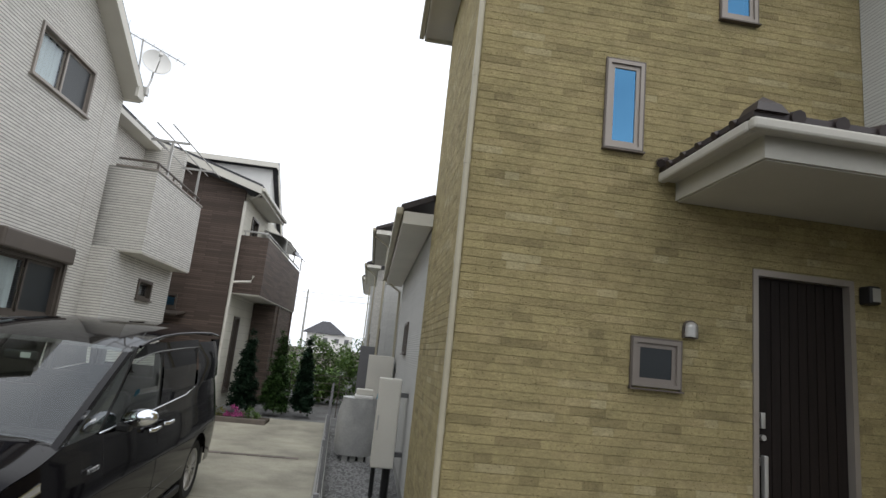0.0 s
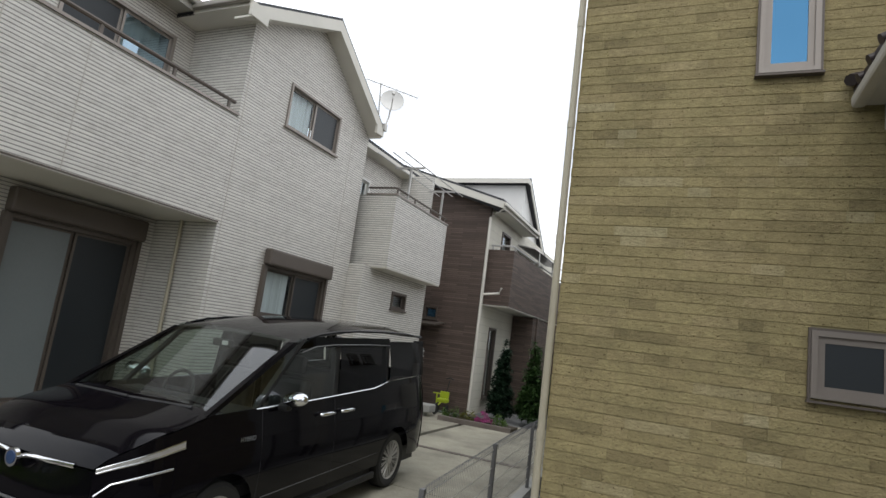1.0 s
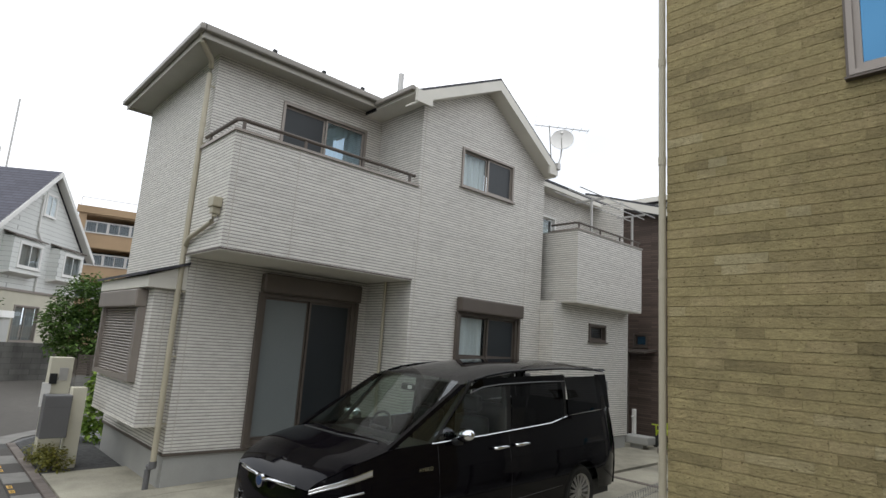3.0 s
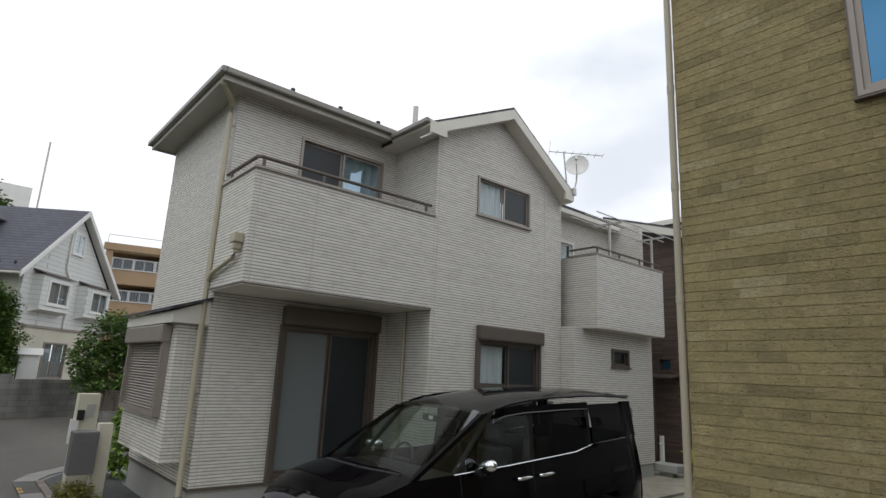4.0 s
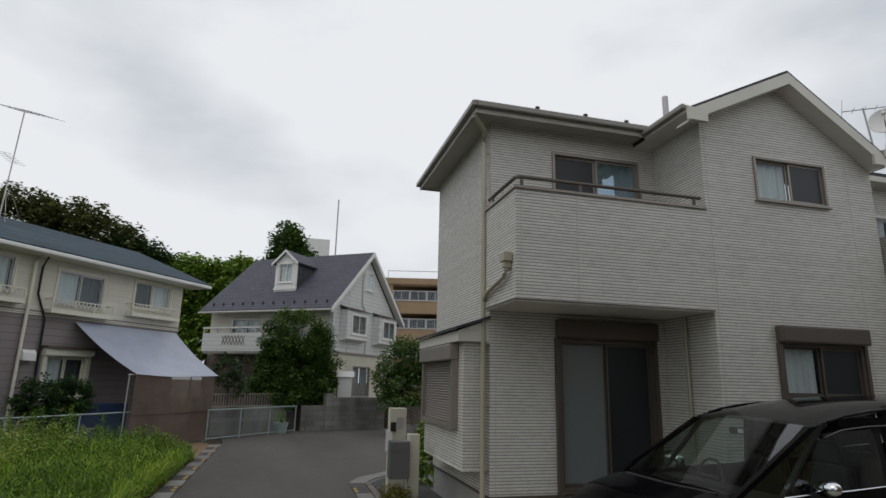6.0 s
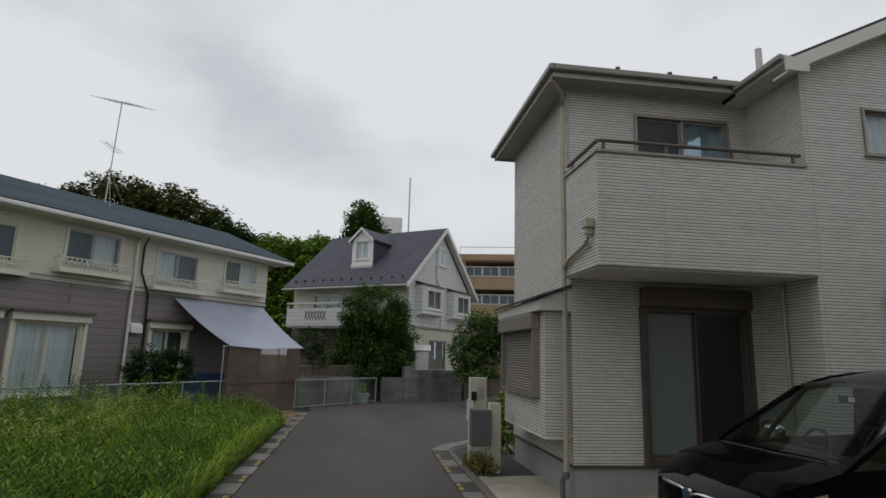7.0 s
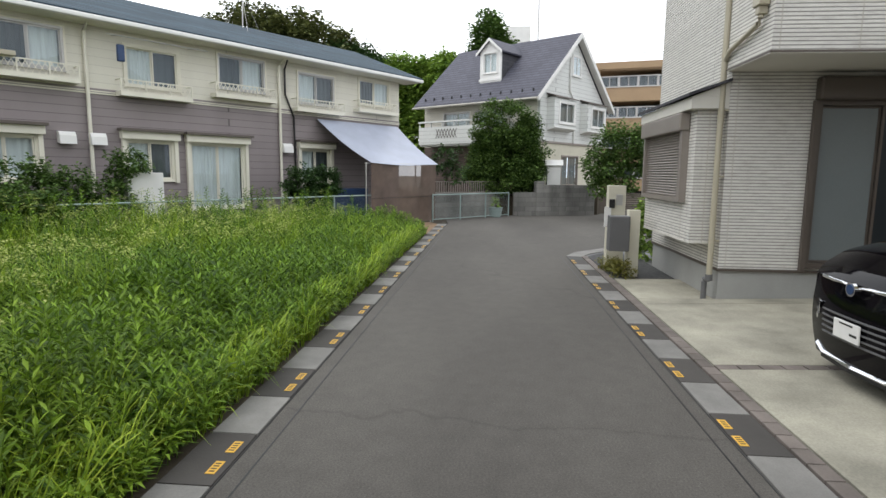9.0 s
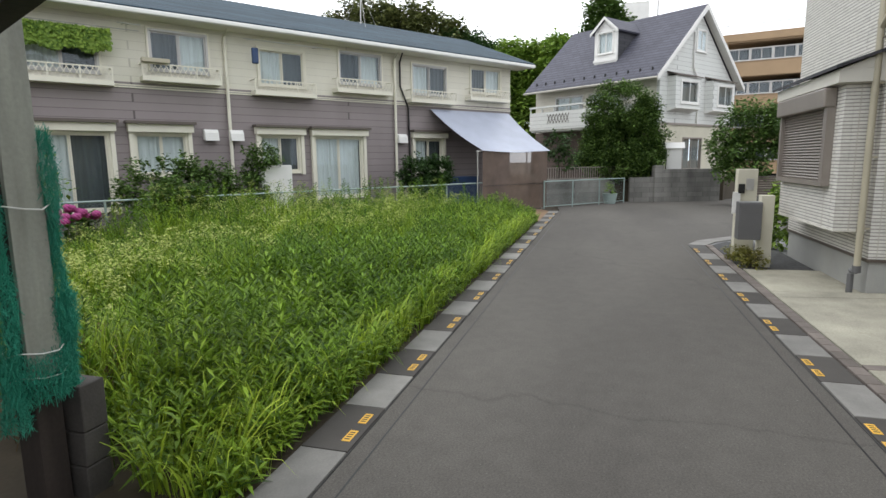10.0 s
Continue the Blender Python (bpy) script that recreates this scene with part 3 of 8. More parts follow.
window(HOUSE, at(FE, 4.20, 5.05), 1.44, 0.75, M_BRONZE_LIGHT, M_CURTAIN, 2, 0.04, 0.09, [M_GLASS, M_MESH], True, [M_CURTAIN, None])
w2 = window(HOUSE, at(FE, 4.33, 1.98), 1.59, 0.82, M_BRONZE, M_CURTAIN, 2, 0.05, 0.09, [M_GLASS, M_MESH], True, [M_CURTAIN, None])
part("shutter_box", B(FE).box(4.27, 5.98, 0.002, 0.15, 2.80, 3.06, 0.03), M_BRONZE, w2)
for u in (4.27, 5.92):
    part("shutter_rail", B(FE).box(u, u + 0.06, 0.002, 0.06, 1.93, 2.80), M_BRONZE, w2)
window(HOUSE, at(face((-1.41, 10.15, 0), (0, 1)), 1.26, 2.5), 0.66, 0.37, M_BRONZE, None, 1, 0.05)
window(HOUSE, at(face((-2.4, 10.15, 0), (0, 1)), 0.5, 3.6), 0.8, 1.7, M_WHITE, M_CURTAIN, 1, 0.04)
# bay with a closed shutter, on the south end wall
BZ = 0.86
SF = face((-5.36, 3.25, 0), (1, 0))          # frame of the shuttered front
SW_ = 1.96
bay = B(face((-5.5, 3.25, 0), (1, 0))).wall(0, 2.42, BZ, 2.72, 0.1, [(0.2, 2.04, 1.5, 2.45)])
bay.m = face((-3.08, 3.25, 0), (0, 1))
bay.wall(0.103, HY - 3.252, BZ, 2.72, 0.1)
bay.m = face((-5.5, HY, 0), (0, -1))
bay.wall(0.003, HY - 3.353, BZ, 2.72, 0.1)
bay.m = Matrix()
bay.box(-5.4, -3.18, 3.35, HY, BZ, BZ + 0.04)
bw = part("bay_window", bay, M_WHITE_SIDING, HOUSE, "bay window clad in white siding")
part("bay_joint", B().box(-3.5, -3.492, 3.247, 3.25, BZ, 2.72).box(-3.08, -3.077, 3.42, 3.428, BZ, 2.72), M_JOINT, bw)
part("bay_base_trim", B().box(-5.51, -3.07, 3.24, HY, BZ - 0.012, BZ), M_TRIM, bw)
sh = B(SF)
sh.box(-0.06, SW_ + 0.06, 0.002, 0.10, 1.42, 1.49).box(-0.06, 0.02, 0.002, 0.10, 1.49, 2.45).box(SW_ - 0.06, SW_ + 0.06, 0.002, 0.10, 1.49, 2.45)
part("shutter_frame", sh, M_BRONZE_LIGHT, bw)
part("shutter_box", B(SF).box(-0.08, SW_ + 0.08, 0.002, 0.16, 2.45, 2.70, 0.02), M_BRONZE_LIGHT, bw)
for i in range(23):
    z = 1.49 + i * 0.0415
    part("slat", B(SF).prism([(0.02, -0.02, z), (0.02, 0.04, z + 0.005), (0.02, 0.052, z + 0.02), (0.02, 0.04, z + 0.035), (0.02, -0.02, z + 0.04)], (SW_ - 0.08, 0, 0)), M_BRONZE_LIGHT, bw)
part("bay_fascia", B().box(-5.62, -2.98, 3.13, HY - 0.002, 2.72, 2.88), M_TRIM, bw)
part("bay_gable", B().prism([(-5.6, 3.14, 2.882), (-5.6, HY - 0.004, 2.882), (-5.6, HY - 0.004, 3.072)], (2.62, 0, 0)), M_TRIM, bw)
part("bay_roof", B().prism([(-5.68, 3.07, 2.885), (-5.68, HY - 0.003, 3.08), (-5.68, HY - 0.003, 3.12), (-5.68, 3.07, 2.925)], (2.76, 0, 0)), M_ROOF_DARK, bw)
# roof: hip over the south part, cross gable over the projecting part
RZ = 6.48
def roof_slab(name, corners, t=0.07, mat=M_ROOF_DARK):
    return part(name, B().slab(corners, t), mat, HOUSE)
ex0, ex1, ey0 = -6.52, HX + 0.45, 3.2
mid, top = (ex0 + ex1) / 2, RZ + (ex1 - ex0) / 2 * 0.38
roof_slab("roof", [(ex0, ey0, RZ), (ex1, ey0, RZ), (mid, ey0 + (ex1 - ex0) / 2, top)])
roof_slab("roof", [(ex1, ey0, RZ), (ex1, 10.6, RZ), (mid, 10.6, top), (mid, ey0 + (ex1 - ex0) / 2, top)])
roof_slab("roof", [(ex0, 10.6, RZ), (ex0, ey0, RZ), (mid, ey0 + (ex1 - ex0) / 2, top), (mid, 10.6, top)])
gy, gz, gx = 8.31, 7.29, -1.45
roof_slab("roof", [(gx, 6.33, 6.33), (gx, gy, gz), (-4.4, gy, gz), (-3.2, 6.33, 6.33)])
roof_slab("roof", [(gx, gy, gz), (gx, 10.12, 6.08), (-3.2, 10.12, 6.08), (-4.4, gy, gz)])
part("bargeboard", B().prism([(gx + 0.012, 6.30, 6.08), (gx + 0.012, gy, 7.04), (gx + 0.012, gy, 7.24), (gx + 0.012, 6.30, 6.27)], (-0.03, 0, 0)), M_TRIM, HOUSE)
part("bargeboard", B().prism([(gx + 0.012, gy, 7.04), (gx + 0.012, 10.14, 5.82), (gx + 0.012, 10.14, 6.02), (gx + 0.012, gy, 7.24)], (-0.03, 0, 0)), M_TRIM, HOUSE)
part("soffit", B().prism([(gx - 0.02, 6.3, 6.08), (gx - 0.02, gy, 7.05), (gx - 0.02, gy, 7.08), (gx - 0.02, 6.3, 6.11)], (HE - gx + 0.02, 0, 0)).prism([(gx - 0.02, gy, 7.05), (gx - 0.02, 10.14, 5.83), (gx - 0.02, 10.14, 5.86), (gx - 0.02, gy, 7.08)], (HE - gx + 0.02, 0, 0)), M_TRIM, HOUSE)
part("eave_return", B().box(HX, gx - 0.02, 6.33, 6.712, 6.25, 6.28).box(ex1 - 0.06, gx - 0.02, 6.29, 6.33, 6.25, 6.36).box(gx - 0.02, gx + 0.035, 6.28, 6.62, 6.10, 6.31), M_TRIM, HOUSE)
part("eave_return", B().box(gx - 0.02, gx + 0.03, 9.9, 10.16, 5.82, 6.0).box(HE, gx - 0.02, 10.152, 10.17, 5.8, 5.84), M_TRIM, HOUSE)
for c_ in ((ex0 + 0.05, HX, ey0 + 0.05, HY, 6.34, 6.37), (HX, ex1 - 0.06, ey0 + 0.05, 6.5, 6.34, 6.37), (ex0 + 0.05, WX, HY, 10.6, 6.34, 6.37)):
    part("soffit", B().box(*c_), M_EAVE, HOUSE)
for c_ in ((ex0, ex1 - 0.04, ey0 + 0.03, ey0 + 0.05, 6.28, 6.44), (ex1 - 0.06, ex1 - 0.04, ey0 + 0.05, 6.5, 6.28, 6.44), (ex0 + 0.03, ex0 + 0.05, ey0 + 0.05, 10.6, 6.28, 6.44)):
    part("fascia", B().box(*c_), M_EAVE, HOUSE)
for c_ in ((ex0, ex1 + 0.04, ey0 - 0.05, ey0 + 0.028, 6.36, 6.46), (ex1 - 0.038, ex1 + 0.05, ey0 + 0.03, 6.45, 6.36, 6.46), (ex0 - 0.05, ex0 + 0.028, ey0 - 0.05, 10.6, 6.36, 6.46)):
    part("gutter", B().box(*c_, 0.02), M_GUTTER, HOUSE, "grey-brown eaves gutter")
part("gutter", B().box(ex1 - 0.036, gx - 0.03, 6.21, 6.288, 6.29, 6.38, 0.02), M_GUTTER, HOUSE)
part("roof", B().prism([(-2.1, 10.42, 5.95), (-2.1, 13.3, 5.95), (-4.4, 13.3, 6.8), (-4.4, 10.42, 6.8)], (0, 0, 0.07)), M_ROOF_DARK, HOUSE)
part("eave", B().box(-2.4, -2.08, 10.42, 13.3, 5.84, 5.94), M_TRIM, HOUSE)
for y in (4.4, 5.3, 6.1):
    part("snow_guard", B().box(ex1 - 0.3, ex1 - 0.25, y - 0.03, y + 0.03, RZ + 0.1, RZ + 0.19), M_BLACK, HOUSE)
part("vent_pipe", B().tube([(-3.0, 7.1, 6.5), (-3.0, 7.1, 7.4)], 0.055, 10), M_SILVER, HOUSE, smooth=40)
# rainwater pipes
PX, PY = HX - 0.035, 3.53
pipe(HOUSE, [(ex1 - 0.12, ey0 + 0.03, 6.38), (ex1 - 0.14, ey0 + 0.05, 6.27), (PX + 0.14, PY - 0.05, 6.14), (PX + 0.02, PY, 6.08), (PX, PY, 5.98), (PX, PY, 0.36)], 0.046, M_PIPE, [(PX, PY, z) for z in (1.2, 2.6, 3.42, 4.3, 5.2)])
for z in (0.9, 1.8, 2.7, 3.9, 4.9, 5.8):
    part("pipe_bracket", B().box(PX - 0.012, PX + 0.012, PY, HY, z - 0.012, z + 0.012), M_PIPE, HOUSE)
part("drain_elbow", B().tube([(PX, PY, 0.42), (PX, PY, 0.33)], 0.052, 12).tube([(PX, PY, 0.35), (PX - 0.07, PY - 0.03, 0.34), (PX - 0.08, PY - 0.03, 0.30), (PX - 0.08, PY - 0.03, 0.03)], 0.04, 10), M_MAIL, HOUSE, "grey drain elbow", smooth=40)
pipe(HOUSE, [(HE - 0.2, 3.50, 3.74), (HE - 0.2, 3.50, 3.64), (HE - 0.25, 3.50, 3.58), (PX + 0.2, 3.51, 3.44), (PX + 0.03, PY, 3.36)], 0.036)
part("rain_hopper", B().box(HE - 0.29, HE - 0.11, 3.43, 3.555, 3.76, 3.89, 0.012).box(HE - 0.25, HE - 0.15, 3.45, 3.555, 3.67, 3.76, 0.01), M_PIPE, HOUSE)
pipe(HOUSE, [(-2.362, 6.66, 3.2), (-2.362, 6.66, 0.1)], 0.03, M_PIPE, [(-2.362, 6.66, z) for z in (1.2, 2.4)])
# joints between siding boards
for y in (3.64, 4.5):
    part("siding_joint", B().box(HE, HE + 0.003, y, y + 0.008, 3.23, 4.79), M_JOINT, HOUSE)
part("siding_joint", B().box(HE, HE + 0.003, 6.78, 6.788, 0.52, 6.3), M_JOINT, HOUSE)
part("siding_joint", B().box(HE, HE + 0.003, 9.6, 9.608, 0.52, 6.3), M_JOINT, HOUSE)
part("siding_joint", B().box(HX, HX + 0.003, 3.72, 3.728, 0.52, 3.2), M_JOINT, HOUSE)

# ---- tan house ----
TY, TX, TN = 4.545, 3.605, 7.4
TAN = thing("house", (5.5, 6.5, 0.05), "tan two-storey house clad in split-face stone-look siding", "house")
FT = face((TX, TY, 0), (1, 0))
TOPZ = 6.5
M_TANBED = grainy('tan_joint', (0.28, 0.242, 0.13), 0.9, 0.15, 2, 50, 0.3)
holes = [(4.676 - TX, 4.996 - TX, 3.83, 4.61), (4.985 - TX, 5.374 - TX, 1.95, 2.31), (5.99 - TX, 6.89 - TX, 0.42, 2.97), (5.69 - TX, 6.03 - TX, 5.18, 5.95)]
part("wall", B(FT).wall(0.012, 4.6, 0.05, TOPZ, 0.15, holes), M_TANBED, TAN)
part("wall", B(face((TX, TN, 0), (0, -1))).wall(0, TN - TY - 0.003, 0.05, TOPZ, 0.15), M_TANBED, TAN)


def tan_material():
    k = Nodes("tan_stone_siding", 0.85)
    isl, oi = k.geo.outputs["Random Per Island"], k.node("ShaderNodeObjectInfo")
    add, fr = k.node("ShaderNodeMath"), k.node("ShaderNodeMath")
    k.link(isl, add.inputs[0])
    k.link(oi.outputs["Random"], add.inputs[1])
    fr.operation = "FRACT"
    k.link(add.outputs[0], fr.inputs[0])
    col = k.ramp(fr.outputs[0], [(0.0, (0.315, 0.258, 0.130)), (0.15, (0.395, 0.328, 0.166)), (0.5, (0.44, 0.368, 0.186)), (0.8, (0.41, 0.336, 0.172)), (0.93, (0.45, 0.37, 0.198)), (1.0, (0.49, 0.425, 0.25))])
    spots = k.ramp(k.noise(26, 8, (1, 1, 1.5), 0.85), [(0.34, (0.40, 0.36, 0.28)), (0.42, (0.86, 0.86, 0.83)), (0.55, (1, 1, 1)), (0.70, (1.25, 1.23, 1.18))])
    big = k.ramp(k.noise(4.5, 6, (1, 1, 1.6), 0.65), [(0.3, (0.76, 0.76, 0.74)), (0.5, (1, 0.99, 0.97)), (0.7, (1.14, 1.12, 1.12))])
    fine = k.noise(45, 6, (1, 1, 1.8), 0.75)
    pits = k.ramp(k.noise(58, 3, (1, 1, 1.4), 0.5), [(0.30, (0.35, 0.31, 0.24)), (0.36, (1, 1, 1))])
    k.bump(fine, 1.0, 0.016)
    return k.colour(k.mix(k.mix(k.mix(k.mix(col, spots), big), k.ramp(fine, [(0.3, (0.80,) * 3), (0.7, (1.06, 1.06, 1.06))])), pits)).mat


M_TAN = tan_material()
STONES = []          # (frame, u0, u1, z0, z1, proud)
srng = random.Random(5)


def stone_courses(m, u0, u1, z0, z1, skip, row=0.065):
    z, out = z0, []
    while z < z1 - 0.02:
        zt, u = min(z + row, z1), u0
        while u < u1 - 0.001:
            w = srng.choice((0.12, 0.16, 0.22, 0.3, 0.36)) * srng.uniform(0.9, 1.1)
            e = u + w if u + w < u1 - 0.12 else u1
            cuts = [(u, e)]
            for h in skip:
                if h[3] > z + 0.004 and h[2] < zt - 0.004:
                    nxt = []
                    for a, b_ in cuts:
                        if h[1] <= a or h[0] >= b_:
                            nxt.append((a, b_))
                        else:
                            if h[0] - a > 0.015:
                                nxt.append((a, h[0]))
                            if b_ - h[1] > 0.015:
                                nxt.append((h[1], b_))
                    cuts = nxt
            for a, b_ in cuts:
                out.append((m, a, b_, z, zt, srng.uniform(0.006, 0.0085)))
            u = e
        z = zt
    return out


STONES += stone_courses(FT, 0.0, 4.6, 0.06, TOPZ, holes)
STONES += stone_courses(face((TX, TN, 0), (0, -1)), 0.0, TN - TY + 0.006, 0.06, TOPZ, [])


def stone(b, s):
    m, a, c, z, zt, d = s
    b.m = m
    g, e, h = 0.0005, 0.0022, 0.0008
    z, zt = z + g, zt - g
    b.add([(a, 0, z), (c, 0, z), (c, 0, zt), (a, 0, zt), (a + h, d, z + e), (c - h, d, z + e), (c - h, d, zt - e * 0.5), (a + h, d, zt - e * 0.5)],
          [(4, 5, 6, 7), (0, 1, 5, 4), (1, 2, 6, 5), (2, 3, 7, 6), (3, 0, 4, 7)])


window(TAN, at(FT, 4.676 - TX, 3.83, 0.005), 0.32, 0.78, M_BRONZE_LIGHT, None, 1, 0.03, 0.08, [M_GLASS_BLUE], False, None, -0.012)
# Opaque dark pane: the darkness seen through the glass is painted on.
window(TAN, at(FT, 4.985 - TX, 1.95, 0.005), 0.389, 0.36, M_BRONZE_MID, None, 1, 0.03, 0.08, [M_MESH], False, None, -0.012)
window(TAN, at(FT, 5.69 - TX, 5.18, 0.005), 0.34, 0.77, M_BRONZE_LIGHT, None, 1, 0.03, 0.08, [M_GLASS_BLUE], False, None, -0.012)
for u, z, w, h in ((4.676, 3.83, 0.32, 0.78), (4.985, 1.95, 0.389, 0.36), (5.69, 5.18, 0.34, 0.77)):
    e_ = B(FT)
    u -= TX
    e_.box(u - 0.014, u - 0.001, 0.0, 0.03, z - 0.014, z + h + 0.014).box(u + w + 0.001, u + w + 0.014, 0.0, 0.03, z - 0.014, z + h + 0.014).box(u - 0.001, u + w + 0.001, 0.0, 0.03, z + h + 0.001, z + h + 0.014).box(u - 0.02, u + w + 0.02, 0.0, 0.055, z - 0.026, z - 0.014)
    part("frame_edge", e_, M_BRONZE, TAN)
part("room_shade_sheet", B().box(TX + 0.3, 9.5, 6.3, 6.4, 0.1, 6.4), M_ROOM_SHADE, TAN)
# front door
D0 = 5.99 - TX
dr = B(FT)
dr.box(D0, D0 + 0.045, -0.1, 0.02, 0.42, 2.97).box(D0 + 0.855, D0 + 0.9, -0.1, 0.02, 0.42, 2.97).box(D0 + 0.045, D0 + 0.855, -0.1, 0.02, 2.92, 2.97)
tdoor = part("front_door", dr, M_BRONZE_LIGHT, TAN)
dl = B(FT).box(D0 + 0.047, D0 + 0.853, -0.09, -0.05, 0.42, 2.918)
part("door_leaf", dl, M_DOOR, tdoor, "dark brown grooved door leaf")
for i in range(8):
    part("door_board", B(FT).box(D0 + 0.2 + i * 0.08, D0 + 0.272 + i * 0.08, -0.05, -0.042, 0.45, 2.9), M_DOOR, tdoor)
part("door_pull", B(FT).box(D0 + 0.09, D0 + 0.125, -0.03, 0.02, 1.1, 1.52, 0.008).box(D0 + 0.09, D0 + 0.12, -0.05, -0.03, 1.12, 1.18).box(D0 + 0.09, D0 + 0.12, -0.05, -0.03, 1.44, 1.5), M_SILVER, tdoor, "brushed steel bar pull")
part("lock_plate", B(FT).box(D0 + 0.09, D0 + 0.13, -0.05, -0.02, 1.72, 1.84, 0.006).tube([(D0 + 0.11, -0.05, 1.65), (D0 + 0.11, -0.015, 1.65)], 0.022, 12), M_SILVER, tdoor, smooth=40)
# outside lamps
LU = 5.45 - TX
lm = B(FT).tube([(LU, 0.012, 2.43), (LU, 0.04, 2.43)], 0.06, 20).box(LU - 0.06, LU + 0.06, 0.012, 0.04, 2.35, 2.43)
lamp_ = part("wall_lamp", lm, M_BRONZE, TAN, "small hooded metal wall lamp", smooth=40)
hood_ = B(FT)
grid_pts = [[(LU + 0.05 * math.cos(a) * q, 0.04 + 0.045 * math.sqrt(max(0, 1 - q * q)), 2.43 + 0.05 * math.sin(a) * q) for a in [math.pi * k / 10 for k in range(11)]] for q in (1.0, 0.85, 0.6, 0.3, 0.02)]
hood_.add([p for row_ in grid_pts for p in row_], [(r_ * 11 + k, r_ * 11 + k + 1, (r_ + 1) * 11 + k + 1, (r_ + 1) * 11 + k) for r_ in range(4) for k in range(10)])
hood_.prism([(LU - 0.05, 0.04, 2.36), (LU - 0.043, 0.065, 2.36), (LU, 0.086, 2.36), (LU + 0.043, 0.065, 2.36), (LU + 0.05, 0.04, 2.36)], (0, 0, 0.07))
part("lamp_hood", hood_, M_SILVER, lamp_, smooth=60)
fl_ = part("floodlight", B(FT).box(6.93 - TX, 7.03 - TX, 0.012, 0.13, 2.78, 2.93, 0.015), M_BLACK, TAN)
part("floodlight_lens", B(FT).box(6.95 - TX, 7.02 - TX, 0.131, 0.135, 2.80, 2.91), M_SILVER, fl_)
# corner pipe
pipe(TAN, [(TX - 0.038, TY - 0.012, 0.1), (TX - 0.038, TY - 0.012, 6.45)], 0.027, M_PIPE, [(TX - 0.038, TY - 0.012, z) for z in (1.5, 2.75, 3.55, 4.3, 5.4)])
# roof
part("roof", B().prism([(3.26, 4.05, 6.5), (10.4, 4.05, 6.5), (10.4, 7.8, 6.5), (3.26, 7.8, 6.5)], (0, 0, 0.03)), M_TRIM, TAN)
part("roof_slope", B().slab([(3.2, 4.0, 6.67), (10.4, 4.0, 6.67), (10.4, 5.95, 7.5), (5.1, 5.95, 7.5)], 0.06).slab([(3.2, 7.85, 6.67), (3.2, 4.0, 6.67), (5.1, 5.95, 7.5)], 0.06).slab([(10.4, 7.85, 6.67), (3.2, 7.85, 6.67), (5.1, 5.95, 7.5), (10.4, 5.95, 7.5)], 0.06), M_TILE_ROOF, TAN)
part("fascia", B().box(3.23, 3.26, 4.03, 7.82, 6.45, 6.63).box(3.26, 10.4, 4.02, 4.05, 6.45, 6.63).box(3.26, 10.4, 7.80, 7.83, 6.45, 6.63), M_TRIM, TAN)
part("gutter", B().box(3.15, 3.228, 3.94, 7.9, 6.51, 6.61, 0.02).box(3.23, 10.4, 3.94, 4.018, 6.51, 6.61, 0.02), M_PIPE, TAN)
# porch canopy
part("canopy", B().box(5.305, 9.0, 3.46, TY - 0.02, 3.45, 3.60), M_EAVE, TAN, "greige boxed entrance canopy")
part("canopy_soffit", B().box(5.325, 9.0, 3.48, TY - 0.02, 3.44, 3.449), M_EAVE, TAN)
part("canopy_gutter", B().box(5.145, 9.0, 3.33, 3.40, 3.58, 3.66, 0.02).box(5.145, 5.215, 3.401, TY - 0.02, 3.58, 3.66, 0.02).box(5.215, 9.0, 3.40, TY - 0.02, 3.60, 3.63), M_EAVE, TAN)
canr = part("canopy_roof", B().prism([(5.16, 3.36, 3.67), (9.0, 3.36, 3.67), (9.0, TY - 0.016, 3.97), (5.80, TY - 0.016, 3.97)], (0, 0, 0.04)).prism([(5.16, 3.36, 3.67), (5.80, TY - 0.016, 3.97), (5.16, TY - 0.016, 3.67)], (0, 0, 0.04)), M_TILE_ROOF, TAN)
for i in range(12):
    part("roof_tile", B().tube([(5.45 + i * 0.3, 3.34, 3.69), (5.45 + i * 0.3, 3.9, 3.82)], 0.05, 8), M_TILE_ROOF, canr, smooth=60)
for i in range(5):
    part("roof_tile", B().tube([(5.14, 3.55 + i * 0.2, 3.68), (5.34, 3.55 + i * 0.2, 3.77)], 0.03, 8), M_TILE_ROOF, canr, smooth=60)
cap_ = B().add([(5.16, 3.33, 3.70), (5.38, 3.33, 3.70), (5.41, 3.56, 3.74), (5.16, 3.53, 3.70), (5.19, 3.36, 3.77), (5.35, 3.36, 3.77), (5.38, 3.53, 3.81), (5.19, 3.50, 3.77), (5.28, 3.44, 3.85)],
               [(0, 1, 5, 4), (1, 2, 6, 5), (2, 3, 7, 6), (3, 0, 4, 7), (4, 5, 8), (5, 6, 8), (6, 7, 8), (7, 4, 8), (3, 2, 1, 0)])
part("ridge_cap", cap_, M_TILE_ROOF, canr, "dark brown hip end tile")
part("hip_ridge", B().tube([(5.42, 3.56, 3.80), (5.60, 3.98, 3.91), (5.80, TY - 0.03, 4.02)], 0.055, 10), M_TILE_ROOF, canr, smooth=60)
part("verge_tile", B().tube([(5.13, TY - 0.10, 3.72), (5.16, TY - 0.03, 3.76), (5.22, TY - 0.02, 3.78)], 0.035, 8), M_TILE_ROOF, canr, smooth=60)
